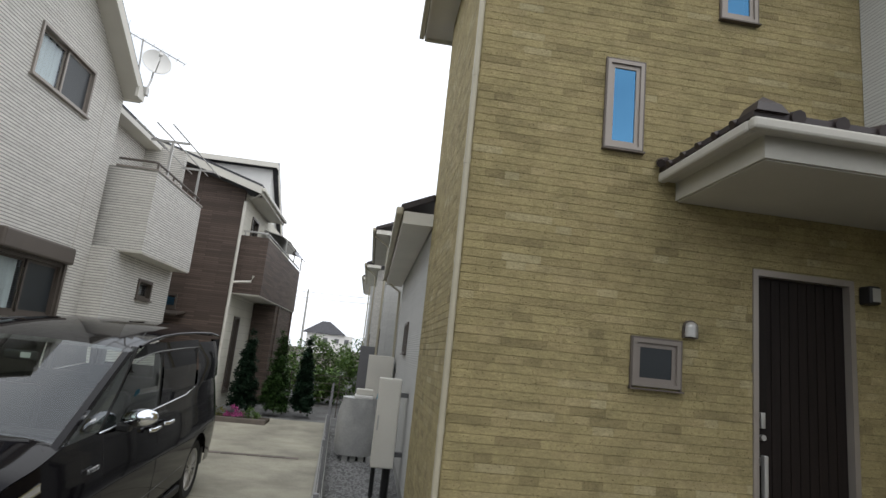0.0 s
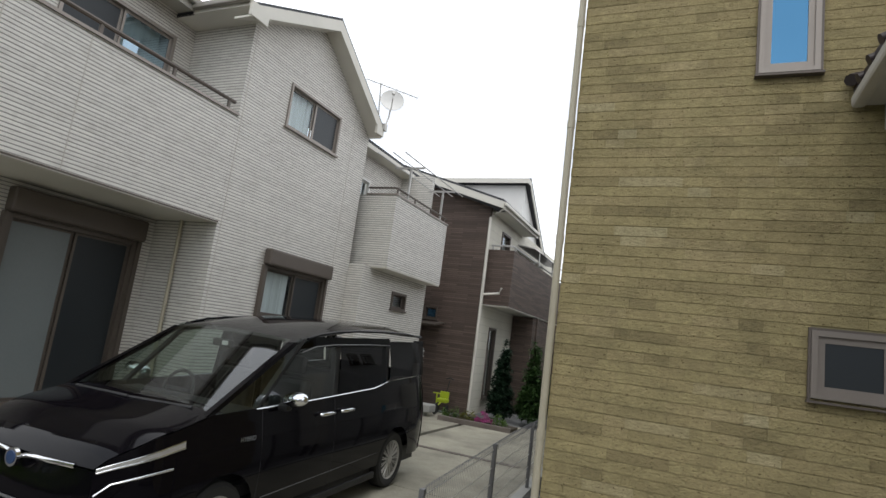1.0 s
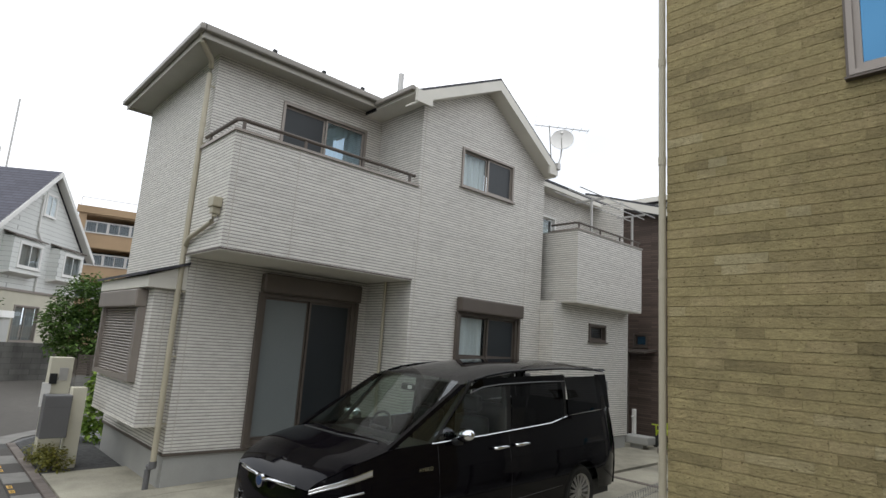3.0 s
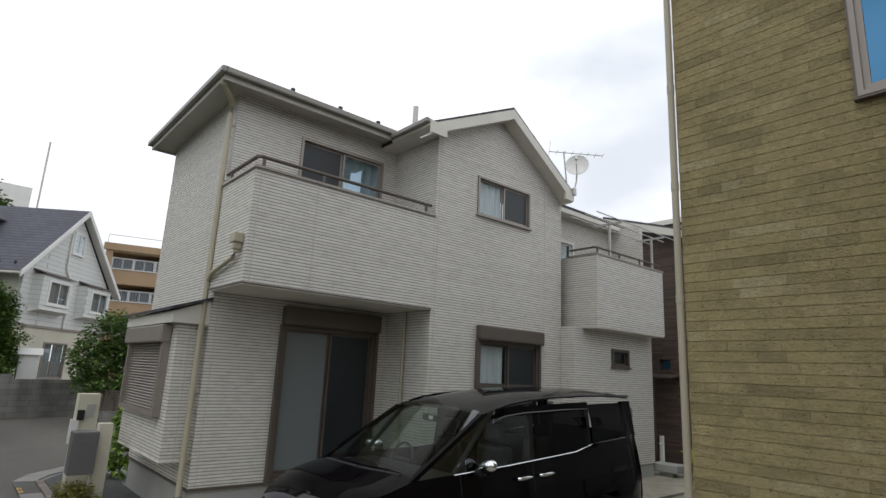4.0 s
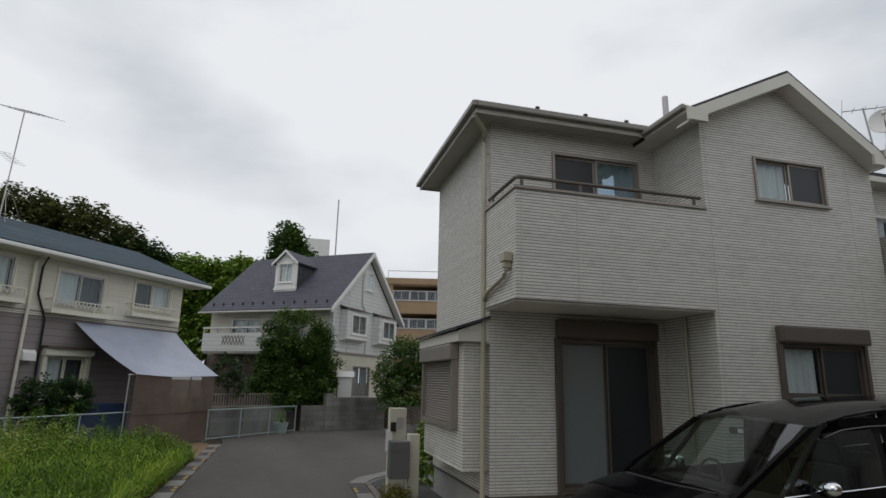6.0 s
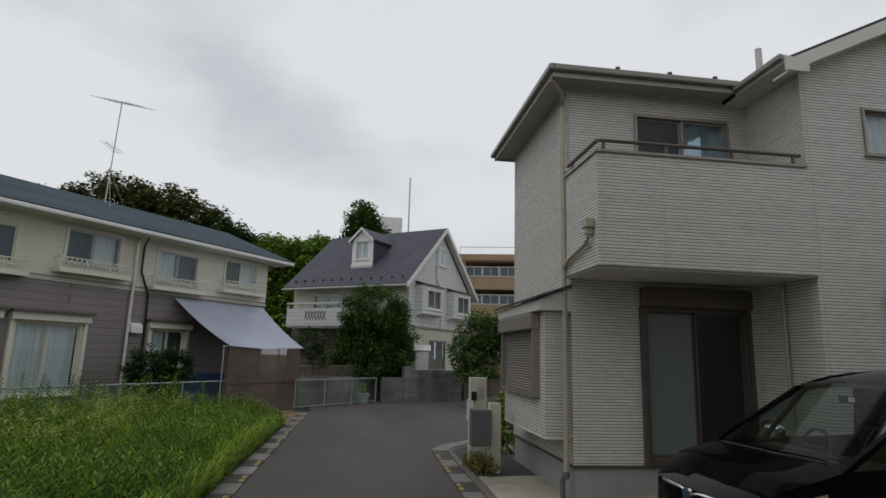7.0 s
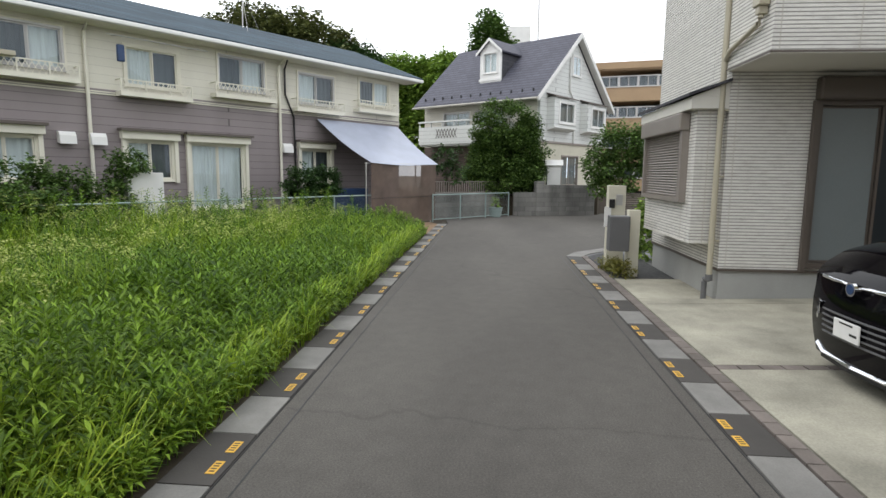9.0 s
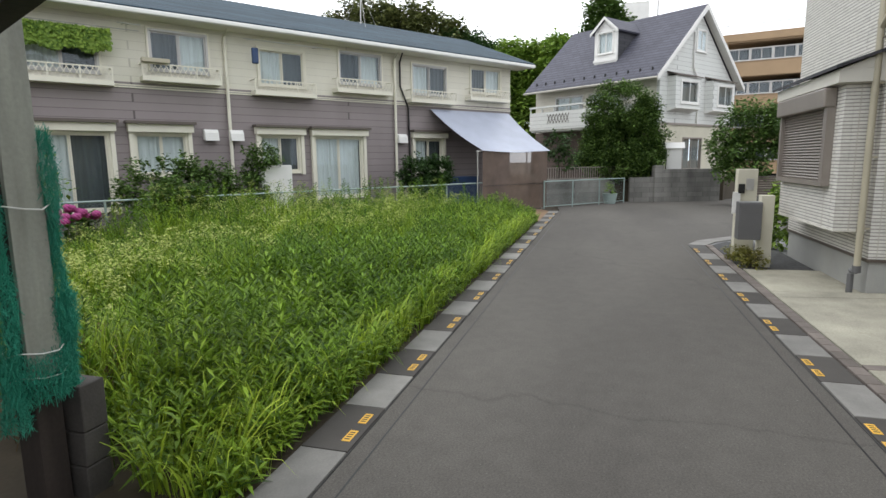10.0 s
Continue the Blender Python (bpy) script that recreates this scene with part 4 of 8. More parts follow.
# projecting grey wing beside the entrance
part("wing", B(face((7.05, 4.53, 0), (0, -1))).wall(0, 1.43, 3.66, 6.49, 0.15), M_GREY_SIDING, TAN)
part("wing", B(face((7.05, 3.1, 0), (1, 0))).wall(0.153, 3.2, 3.66, 6.49, 0.15), M_GREY_SIDING, TAN)
part("wing_floor", B().box(7.07, 10.2, 3.12, 4.52, 3.61, 3.655), M_TRIM, TAN)
# Unseen wall, added to keep eastern sky light out of the porch.
part("porch_sky_blocker", B().box(7.25, 7.4, 3.1, 4.53, 0.05, 3.43), M_TANBED, TAN)
# porch step
part("porch_step", B().box(5.6, 7.04, 3.5, TY, 0.02, 0.22, 0.01).box(5.8, 7.04, 3.85, TY, 0.22, 0.41, 0.01), M_TILE_LIGHT, TAN)

# grey single-storey rear part of the tan house
part("rear_wall", B(face((TX + 0.01, 14.0, 0), (0, -1))).wall(0, 14.0 - TN - 0.003, 0.25, 3.75, 0.15, [(3.0, 3.35, 2.0, 2.55), (3.5, 3.85, 2.0, 2.55)]), M_GREY_SIDING, TAN)
part("rear_wall", B(face((9.5, 14.0, 0), (-1, 0))).wall(0, 5.73, 0.25, 3.5, 0.15), M_GREY_SIDING, TAN)
window(TAN, at(face((TX + 0.01, 14.0, 0), (0, -1)), 3.0, 2.0), 0.35, 0.55, M_BRONZE, None, 1, 0.04)
window(TAN, at(face((TX + 0.01, 14.0, 0), (0, -1)), 3.5, 2.0), 0.35, 0.55, M_BRONZE, None, 1, 0.04)
part("rear_foundation", B().box(TX + 0.03, 9.4, TN + 0.03, 13.97, 0.0, 0.3), M_FOUND, TAN)
part("rear_roof", B().slab([(3.17, 7.3, 3.86), (3.17, 14.4, 3.86), (6.2, 14.4, 4.98), (6.2, TN + 0.02, 4.98), (TX + 0.01, TN + 0.02, 4.05), (TX - 0.03, 7.3, 4.04)], 0.08), M_TILE_ROOF, TAN)
part("rear_eave", B().box(3.21, TX - 0.01, 7.32, 14.38, 3.62, 3.78), M_TRIM, TAN)
part("rear_gutter", B().box(3.11, 3.20, 7.27, 14.4, 3.72, 3.82, 0.02), M_PIPE, TAN)
pipe(TAN, [(3.17, 14.0, 3.7), (3.55, 14.05, 3.45), (3.59, 14.05, 0.3)], 0.035)

# ---- houses down the passage ----
def lane_house(y0, y1, h, wall, x0=3.7, rz=1.3):
    hs = thing("house", (x0 + 3, (y0 + y1) / 2, 0.3), "pale grey house with dark tiled roof and gutters", "house", "houses along the passage")
    f = face((x0, y1, 0), (0, -1))
    L = y1 - y0
    part("wall", B(f).wall(0, L, 0.3, h, 0.15, [(L * 0.3, L * 0.3 + 0.6, 1.9, 2.6), (L * 0.7, L * 0.7 + 0.6, 1.9, 2.6)]), wall, hs)
    part("wall", B(face((x0 + 0.153, y0, 0), (1, 0))).wall(0, 5, 0.3, h, 0.15), wall, hs)
    for q in (0.3, 0.7):
        window(hs, at(f, L * q, 1.9), 0.6, 0.7, M_BRONZE, None, 1, 0.05)
    part("roof", B().slab([(x0 - 0.45, y0 - 0.4, h + 0.16), (x0 - 0.45, y1 + 0.4, h + 0.16), (x0 + 2.6, y1 + 0.4, h + 0.16 + rz), (x0 + 2.6, y0 - 0.4, h + 0.16 + rz)], 0.08), M_TILE_ROOF, hs)
    part("eave", B().box(x0 - 0.42, x0 + 0.1, y0 - 0.38, y1 + 0.38, h - 0.02, h + 0.09), M_TRIM, hs)
    part("gutter", B().box(x0 - 0.52, x0 - 0.44, y0 - 0.4, y1 + 0.4, h + 0.04, h + 0.13, 0.02), M_PIPE, hs)
    pipe(hs, [(x0 - 0.45, y0 + 0.1, h), (x0 - 0.06, y0 + 0.1, h - 0.25), (x0 - 0.06, y0 + 0.1, 0.35)], 0.035)
    return hs


lane_house(15.2, 20.0, 5.0, M_GREY_SIDING, 3.22)
lane_house(21.5, 27.0, 5.0, M_WHITE_SIDING, 2.95)
lane_house(28.5, 36.0, 5.4, M_GREY_SIDING, 2.7)

# ---- brown house ----
BR = thing("house", (-1.5, 17.0, 0.25), "dark brown sided house with white rear gable and balcony", "house")
FB = face((-5.0, 14.55, 0), (1, 0))
part("wall", B(FB).wall(0, 4.45, 0.25, 5.6, 0.15, [(2.92, 3.30, 2.50, 2.85)]), M_BROWN_SIDING, BR)
part("gable_wall", B().prism([(-5.0, 14.55, 5.602), (-0.55, 14.55, 5.602), (-3.3, 14.55, 6.45), (-5.0, 14.55, 6.45)], (0, 0.15, 0)), M_BROWN_SIDING, BR)
window(BR, at(FB, 2.92, 2.5), 0.38, 0.35, M_BRONZE, None, 1, 0.04, 0.1, [M_GLASS_BLUE])
part("wall", B(face((-0.55, 14.7, 0), (0, 1))).wall(0, 8.0, 0.25, 5.6, 0.15, [(0.8, 1.4, 0.6, 2.5), (1.0, 1.8, 3.7, 5.2)]), M_SIDING_CREAM, BR)
window(BR, at(face((-0.55, 14.7, 0), (0, 1)), 0.8, 0.6), 0.6, 1.9, M_BRONZE, None, 1, 0.05)
window(BR, at(face((-0.55, 14.7, 0), (0, 1)), 1.0, 3.7), 0.8, 1.5, M_BRONZE, None, 1, 0.05)
part("balcony_wall", B(face((-0.55, 14.75, 0), (1, 0))).wall(0.003, 0.6, 3.05, 4.5, 0.1), M_BROWN_SIDING, BR)
part("balcony_wall", B(face((0.153, 14.75, 0), (0, 1))).wall(0, 6.4, 3.05, 4.5, 0.1), M_BROWN_SIDING, BR)
part("balcony_soffit", B().box(-0.55, 0.14, 14.76, 21.1, 3.02, 3.048), M_TRIM, BR)
part("rail", B().tube([(-0.5, 14.8, 4.62), (0.1, 14.8, 4.62), (0.1, 21.1, 4.62)], 0.025, 8), M_SILVER, BR)
for y in (18.0, 20.8):
    part("column", B().box(-0.05, 0.14, y, y + 0.2, 0.25, 3.02), M_BROWN_SIDING, BR)
part("roof", B().slab([(-0.1, 14.2, 5.72), (-0.1, 17.9, 5.72), (-3.4, 17.9, 6.75), (-3.4, 14.2, 6.75)], 0.08), M_ROOF_DARK, BR)
part("bargeboard", B().prism([(-0.1, 14.18, 5.48), (-0.1, 14.18, 5.66), (-3.6, 14.18, 6.75), (-3.6, 14.18, 6.55)], (0, 0.03, 0)), M_TRIM, BR)
part("upper_gable", B().prism([(-0.72, 18.0, 5.3), (-0.72, 18.0, 7.35), (-0.72, 20.9, 5.3)], (-5.3, 0, 0)), M_WHITE, BR)
part("upper_roof", B().prism([(-0.55, 17.75, 7.42), (-0.55, 18.05, 7.52), (-0.55, 21.3, 5.2), (-0.55, 21.2, 5.1)], (-5.8, 0, 0)), M_ROOF_DARK, BR)
part("upper_fascia", B().prism([(-0.54, 17.73, 7.26), (-0.54, 17.73, 7.42), (-0.54, 18.03, 7.42), (-0.54, 21.1, 5.2), (-0.54, 20.95, 5.1), (-0.54, 18.0, 7.26)], (-0.03, 0, 0)).box(-6.3, -0.57, 17.73, 17.76, 7.26, 7.42), M_TRIM, BR)
part("porch_wall", B().box(-0.54, 0.1, 17.6, 21.0, 0.25, 3.0), M_BROWN_SIDING, BR)
part("room_shade_sheet", B().box(-4.9, -0.75, 15.6, 15.7, 0.3, 5.5), M_ROOM_SHADE, BR)
pipe(BR, [(-0.1, 14.3, 5.5), (-0.5, 14.48, 5.3), (-0.5, 14.48, 0.3)], 0.04, M_TRIM)
pipe(BR, [(-0.05, 14.66, 3.5), (-0.1, 14.66, 3.35), (-0.5, 14.5, 3.28)], 0.035, M_TRIM)
part("awning_roof", B().prism([(-2.3, 13.9, 2.33), (-1.45, 13.9, 2.33), (-1.45, 14.54, 2.42), (-2.3, 14.54, 2.42)], (0, 0, 0.04)), M_BRONZE, BR)
for x in (-2.25, -1.95):
    part("awning_post", B().box(x, x + 0.06, 13.95, 14.01, 0.2, 2.33), M_BRONZE, BR)
part("eave", B().box(-0.14, -0.09, 14.2, 17.9, 5.49, 5.66).box(-0.54, -0.14, 14.72, 17.7, 5.49, 5.52), M_TRIM, BR)
part("gutter", B().box(-0.088, -0.01, 14.2, 17.9, 5.55, 5.64, 0.02), M_TRIM, BR)
for p_ in ((0.1, 15.0), (0.1, 17.0), (-0.45, 14.8)):
    part("rail_post", B().tube([(*p_, 4.5), (*p_, 4.62)], 0.02, 6), M_SILVER, BR)
tr_ = part("terrace_roof", B().prism([(-0.5, 17.2, 5.12), (0.05, 17.2, 5.02), (0.32, 17.2, 4.86), (0.34, 17.2, 4.84), (0.05, 17.2, 5.00), (-0.5, 17.2, 5.10)], (0, 3.6, 0)), M_GLASS_TINT, BR, "curved smoky terrace roof")
for y in (17.2, 19.0, 20.8):
    part("terrace_rib", B().tube([(-0.5, y, 5.13), (0.05, y, 5.03), (0.33, y, 4.86)], 0.02, 6).tube([(0.2, y, 4.5), (0.2, y, 4.94)], 0.02, 6), M_SILVER, tr_)

# ---- apartment house ----
AD, AN = Vector((0.825, -0.566, 0)).normalized(), Vector((0.566, 0.825, 0)).normalized()
A0 = Vector((-17.18, -3.76, 0)) - AD * 0.7
FA = face(tuple(A0 + AD * 24.0), tuple(-AD))       # u runs towards the far end
def au(u):
    return 24.0 - (u + 0.7)
APT = thing("apartment_house", tuple(A0 + AD * 9), "two-storey apartment row, cream above mauve siding", "apartment house")
up = [(-0.14, 1.46, 4.30, 5.26), (2.63, 4.19, 4.08, 5.12), (5.44, 7.02, 4.23, 5.24), (8.2, 9.61, 3.99, 5.04), (10.99, 12.44, 4.16, 5.19), (13.56, 15.1, 3.98, 5.02), (16.2, 17.7, 4.16, 5.19), (19, 20.5, 3.98, 5.02)]
lo_w = [(2.85, 4.15, 1.35, 2.6), (6.25, 8.0, 0.66, 2.62), (8.45, 9.72, 1.5, 2.62), (11.68, 12.98, 1.5, 2.62), (13.5, 15.2, 0.66, 2.62), (16.5, 18.2, 0.66, 2.62)]
h_up = [(au(b_), au(a), c, d) for a, b_, c, d in up]
h_lo = [(au(b_), au(a), c, d) for a, b_, c, d in lo_w]
part("wall", B(FA).wall(0, 24, 3.84, 5.6, 0.18, h_up), M_SIDING_CREAM, APT)
part("wall", B(FA).wall(0, 24, -0.05, 3.84, 0.18, h_lo), M_SIDING_MAUVE, APT)
part("wall", B(face(tuple(A0 - AD * 0.0), tuple(-AN))).wall(0.183, 6.5, -0.05, 5.6, 0.18), M_SIDING_CREAM, APT)
part("belt", B(FA).box(0, 24, 0.002, 0.03, 3.70, 3.735).box(0, 24, 0.002, 0.02, 3.755, 3.785), M_CREAM, APT)
part("room_shade_sheet", B(FA).box(0.2, 23.8, -1.3, -1.2, 0.2, 5.5).box(0.2, 23.8, -1.2, -0.2, 3.2, 3.3), M_ROOM_SHADE, APT)
for i, (a, b_, c, d) in enumerate(up):
    w = window(APT, at(FA, au(b_), c), b_ - a, d - c, M_SILVER if i % 3 else M_CREAM, M_CURTAIN, 2, 0.05, 0.09, None, True, [M_CURTAIN if i % 2 else M_CURTAIN_DARK, M_CURTAIN_DARK if i % 2 else M_CURTAIN])
    part("casing", B(FA).box(au(b_) - 0.045, au(b_), 0.002, 0.045, c - 0.04, d + 0.045).box(au(a), au(a) + 0.045, 0.002, 0.045, c - 0.04, d + 0.045).box(au(b_), au(a), 0.002, 0.045, d, d + 0.045), M_CREAM, w)
    rail = B(FA)
    u0, u1, r0 = au(b_) - 0.26, au(a) + 0.22, c - 0.29
    rail.box(u0, u1, 0.002, 0.34, r0, r0 + 0.03).box(u0, u1, 0.31, 0.34, r0 + 0.03, r0 + 0.12).box(u0, u1, 0.31, 0.335, r0 + 0.40, r0 + 0.43)
    for q in (u0, u1 - 0.03, (u0 + u1) / 2 - 0.32, (u0 + u1) / 2 + 0.32):
        rail.box(q, q + 0.03, 0.31, 0.335, r0 + 0.12, r0 + 0.40)
    for q in (u0, u1 - 0.03):
        rail.box(q, q + 0.03, 0.002, 0.31, r0 + 0.40, r0 + 0.43).box(q, q + 0.03, 0.002, 0.31, r0 + 0.03, r0 + 0.12)
    wr = part("window_box", rail, M_CREAM, APT, "cream metal flower-box rail")
    lt, q = B(FA), u0 + 0.03
    while q < u1 - 0.16:
        for s_ in (1, -1):
            a0, a1 = (q, q + 0.16) if s_ > 0 else (q + 0.16, q)
            lt.prism([(a0 - 0.009, 0.318, r0 + 0.12), (a0 + 0.009, 0.318, r0 + 0.12), (a1 + 0.009, 0.318, r0 + 0.40), (a1 - 0.009, 0.318, r0 + 0.40)], (0, 0.008, 0))
        q += 0.13
    tagged(part("lattice", lt, M_CREAM, wr, "fine diagonal metal lattice"), kind="stuff")
for i, (a, b_, c, d) in enumerate(lo_w):
    w = window(APT, at(FA, au(b_), c), b_ - a, d - c, M_CREAM, M_CURTAIN, 2, 0.07, 0.1, None, True, [M_CURTAIN, M_CURTAIN if i % 2 else M_CURTAIN_DARK])
    part("casing", B(FA).box(au(b_) - 0.1, au(b_), 0.002, 0.1, c - 0.05, d).box(au(a), au(a) + 0.1, 0.002, 0.1, c - 0.05, d).box(au(b_) - 0.13, au(a) + 0.13, 0.002, 0.2, d, d + 0.20), M_CREAM, w)
    part("hood", B(FA).box(au(b_) - 0.18, au(a) + 0.18, 0.002, 0.30, d + 0.20, d + 0.27), M_BRONZE, w)
for u in (4.73, 10.4, 11.09):
    vb = part("vent_hood", B(FA).prism([(au(u) - 0.18, 0.002, 2.45), (au(u) - 0.18, 0.22, 2.42), (au(u) - 0.18, 0.2, 2.62), (au(u) - 0.18, 0.12, 2.72), (au(u) - 0.18, 0.002, 2.72)], (0.36, 0, 0)), M_WHITE, APT, "white range vent hood")
for u in (4.95, 10.55):
    pipe(APT, [FA @ Vector((au(u), 0.5, 5.45)), FA @ Vector((au(u), 0.08, 5.2)), FA @ Vector((au(u), 0.08, 0.1))], 0.05, M_CREAM)
pipe(APT, [FA @ Vector((au(4.75), 0.3, 5.4)), FA @ Vector((au(4.72), 0.06, 5.1)), FA @ Vector((au(4.72), 0.06, 4.3)), FA @ Vector((au(4.4), 0.06, 3.6)), FA @ Vector((au(4.35), 0.06, 0.3))], 0.035, M_BLACK)
part("eave", B(FA).box(-0.3, 24.6, -0.2, 0.6, 5.36, 5.42), M_CREAM, APT)
part("gutter", B(FA).box(-0.3, 24.7, 0.58, 0.72, 5.36, 5.48, 0.03), M_WHITE, APT)
part("roof", B(FA).prism([(-0.3, 0.66, 5.47), (24.7, 0.66, 5.47), (24.7, -3.3, 7.0), (-0.3, -3.3, 7.0)], (0, 0, 0.06)).prism([(24.7, -7.2, 5.47), (-0.3, -7.2, 5.47), (-0.3, -3.3, 7.0), (24.7, -3.3, 7.0)], (0, 0, 0.06)), M_ROOF_BLUE, APT)
part("ridge", B(FA).box(3, 11.5, -3.5, -3.1, 7.06, 7.2), M_BRONZE, APT)
part("gable_wall", B(FA).prism([(24.0, -0.2, 5.45), (24.0, -6.4, 5.45), (24.0, -3.3, 6.9)], (-0.15, 0, 0)), M_SIDING_CREAM, APT)

# ---- gabled house at the bend ----
GD, GN = Vector((-0.81, 0.588, 0)), Vector((0.588, 0.81, 0))
C0 = Vector((-21.5, 2.46, 0))
W2 = thing("house", tuple(C0 + GD * 4 - GN * 4), "white clapboard house with steep purple-grey roof", "house")
corner = C0 + GD * 0.75 - GN * 0.35
FG = Matrix(((-GD.x, GN.x, 0, corner.x + GD.x * 7.3), (-GD.y, GN.y, 0, corner.y + GD.y * 7.3), (0, 0, 1, 0), (0, 0, 0, 1)))        # gable wall: u from the far end to the near corner, y out of the wall
part("wall", B(FG).wall(0.55, 7.3, 3.3, 5.5, 0.15, [(4.73, 6.23, 4.2, 5.35), (1.36, 2.86, 4.2, 5.35)]), M_CLAP, W2)
part("wall", B(FG).wall(0.55, 7.3, 0.0, 3.3, 0.15, [(3.37, 5.16, 1.2, 2.76)]), M_RENDER_CREAM, W2)
part("gable_wall", B(FG).prism([(0.55, 0, 5.502), (7.3, 0, 5.502), (4.1, 0, 8.55)], (0, -0.15, 0)), M_CLAP, W2)
for u in (4.63, 1.26):
    bw = part("oriel", B(FG).box(u - 0.12, u + 0.05, 0.002, 0.42, 4.08, 5.45).box(u + 1.65, u + 2.05, 0.002, 0.42, 4.08, 5.45).box(u + 0.05, u + 1.65, 0.002, 0.42, 4.08, 4.24).box(u + 0.05, u + 1.65, 0.002, 0.42, 5.32, 5.45), M_CLAP, W2)
    part("oriel_roof", B(FG).prism([(u - 0.2, 0.002, 5.62), (u - 0.2, 0.5, 5.45), (u - 0.2, 0.5, 5.5), (u - 0.2, 0.002, 5.67)], (2.33, 0, 0)), M_BRONZE, bw)
    part("oriel_base", B(FG).prism([(u - 0.1, 0.002, 3.9), (u - 0.1, 0.002, 4.075), (u - 0.1, 0.46, 4.075), (u - 0.1, 0.46, 4.02)], (2.15, 0, 0)), M_WHITE, bw)
    window(W2, at(FG, u + 0.05, 4.24, 0.42), 1.6, 1.08, M_WHITE, M_CURTAIN_MID, 2, 0.08, 0.1, None, True, None, 0.0)
window(W2, at(FG, 3.37, 1.2), 1.79, 1.56, M_BRONZE_LIGHT, M_CURTAIN_MID, 2, 0.06)
window(W2, at(FG, 3.45, 6.75, 0.02), 0.95, 1.05, M_WHITE, M_CURTAIN_MID, 2, 0.07, 0.03, None, True, None, 0.0)
part("belt", B(FG).box(0.55, 7.3, 0.002, 0.06, 3.3, 3.4), M_BRONZE_LIGHT, W2)
pipe(W2, [FG @ Vector((4.6, 0.06, 7.6)), FG @ Vector((4.6, 0.06, 6.0)), FG @ Vector((4.05, 0.06, 5.4)), FG @ Vector((4.05, 0.06, 3.4))], 0.05, M_WHITE)
FL = face(tuple(corner - GN * 7.4), tuple(GN))          # long side, u runs towards the near corner
part("wall", B(FL).wall(0, 7.24, 3.2, 5.35, 0.15, [(1.4, 3.2, 3.4, 5.0), (3.6, 5.4, 3.4, 5.0)]), M_SIDING_CREAM, W2)
# Brown siding puts the deep shade under the balcony into the wall colour.
part("wall", B(FL).wall(0, 7.24, 0.0, 3.2, 0.15), M_BROWN_SIDING, W2)
window(W2, at(FL, 1.4, 3.4), 1.8, 1.6, M_SILVER, M_CURTAIN, 2, 0.06)
window(W2, at(FL, 3.6, 3.4), 1.8, 1.6, M_SILVER, M_CURTAIN, 2, 0.06)
bal3 = B(FL).box(0.5, 6.6, 0.9, 1.0, 3.3, 4.2).box(0.5, 6.6, 0.86, 1.04, 4.42, 4.50).box(0.5, 6.6, 0, 0.9, 3.2, 3.3).box(0.5, 0.6, 0.0, 0.9, 3.3, 4.2)
for q in range(8):
    bal3.box(0.5 + q * 0.8, q * 0.8 + 0.56, 0.92, 0.98, 4.2, 4.42)
part("balcony", bal3, M_CLAP, W2)
for k in range(7):
    for s in (1, -1):
        q = 1.72 + k * 0.2
        part("lattice", B(FL).prism([(q if s > 0 else q + 0.2, 1.002, 3.62), (q + 0.02 if s > 0 else q + 0.22, 1.002, 3.62), (q + 0.22 if s > 0 else q + 0.02, 1.002, 4.08), (q + 0.2 if s > 0 else q, 1.002, 4.08)], (0, 0.02, 0)), M_BRONZE, W2)
E1, E2 = C0, C0 + GD * 8.1
RDG = C0 + GD * 3.95
bk = -GN * 7.9
RT = 8.86
def q3(v, z):
    return (v.x, v.y, z)
part("roof", B().slab([q3(E1, 5.36), q3(RDG, RT), q3(RDG + bk, RT), q3(E1 + bk, 5.36)], 0.12), M_ROOF_PURPLE, W2)
part("roof", B().slab([q3(RDG, RT), q3(E2, 5.36), q3(E2 + bk, 5.36), q3(RDG + bk, RT)], 0.12), M_ROOF_PURPLE, W2)
part("bargeboard", B().prism([q3(E1 + GN * 0.02, 5.12), q3(RDG + GN * 0.02, RT - 0.25), q3(RDG + GN * 0.02, RT), q3(E1 + GN * 0.02, 5.36)], -GN * 0.06).prism([q3(RDG + GN * 0.02, RT - 0.25), q3(E2 + GN * 0.02, 5.12), q3(E2 + GN * 0.02, 5.36), q3(RDG + GN * 0.02, RT)], -GN * 0.06), M_WHITE, W2)
sv = -GN * 0.36
part("soffit", B().slab([q3(E1, 5.235), q3(RDG, RT - 0.125), q3(RDG + sv, RT - 0.125), q3(E1 + sv, 5.235)], 0.02), M_WHITE, W2)
part("soffit", B().slab([q3(RDG, RT - 0.125), q3(E2, 5.235), q3(E2 + sv, 5.235), q3(RDG + sv, RT - 0.125)], 0.02), M_WHITE, W2)
part("gutter", B().tube([q3(E1 - GD * 0.05, 5.26), q3(E1 + bk - GD * 0.05, 5.26)], 0.055, 8), M_EAVE, W2)
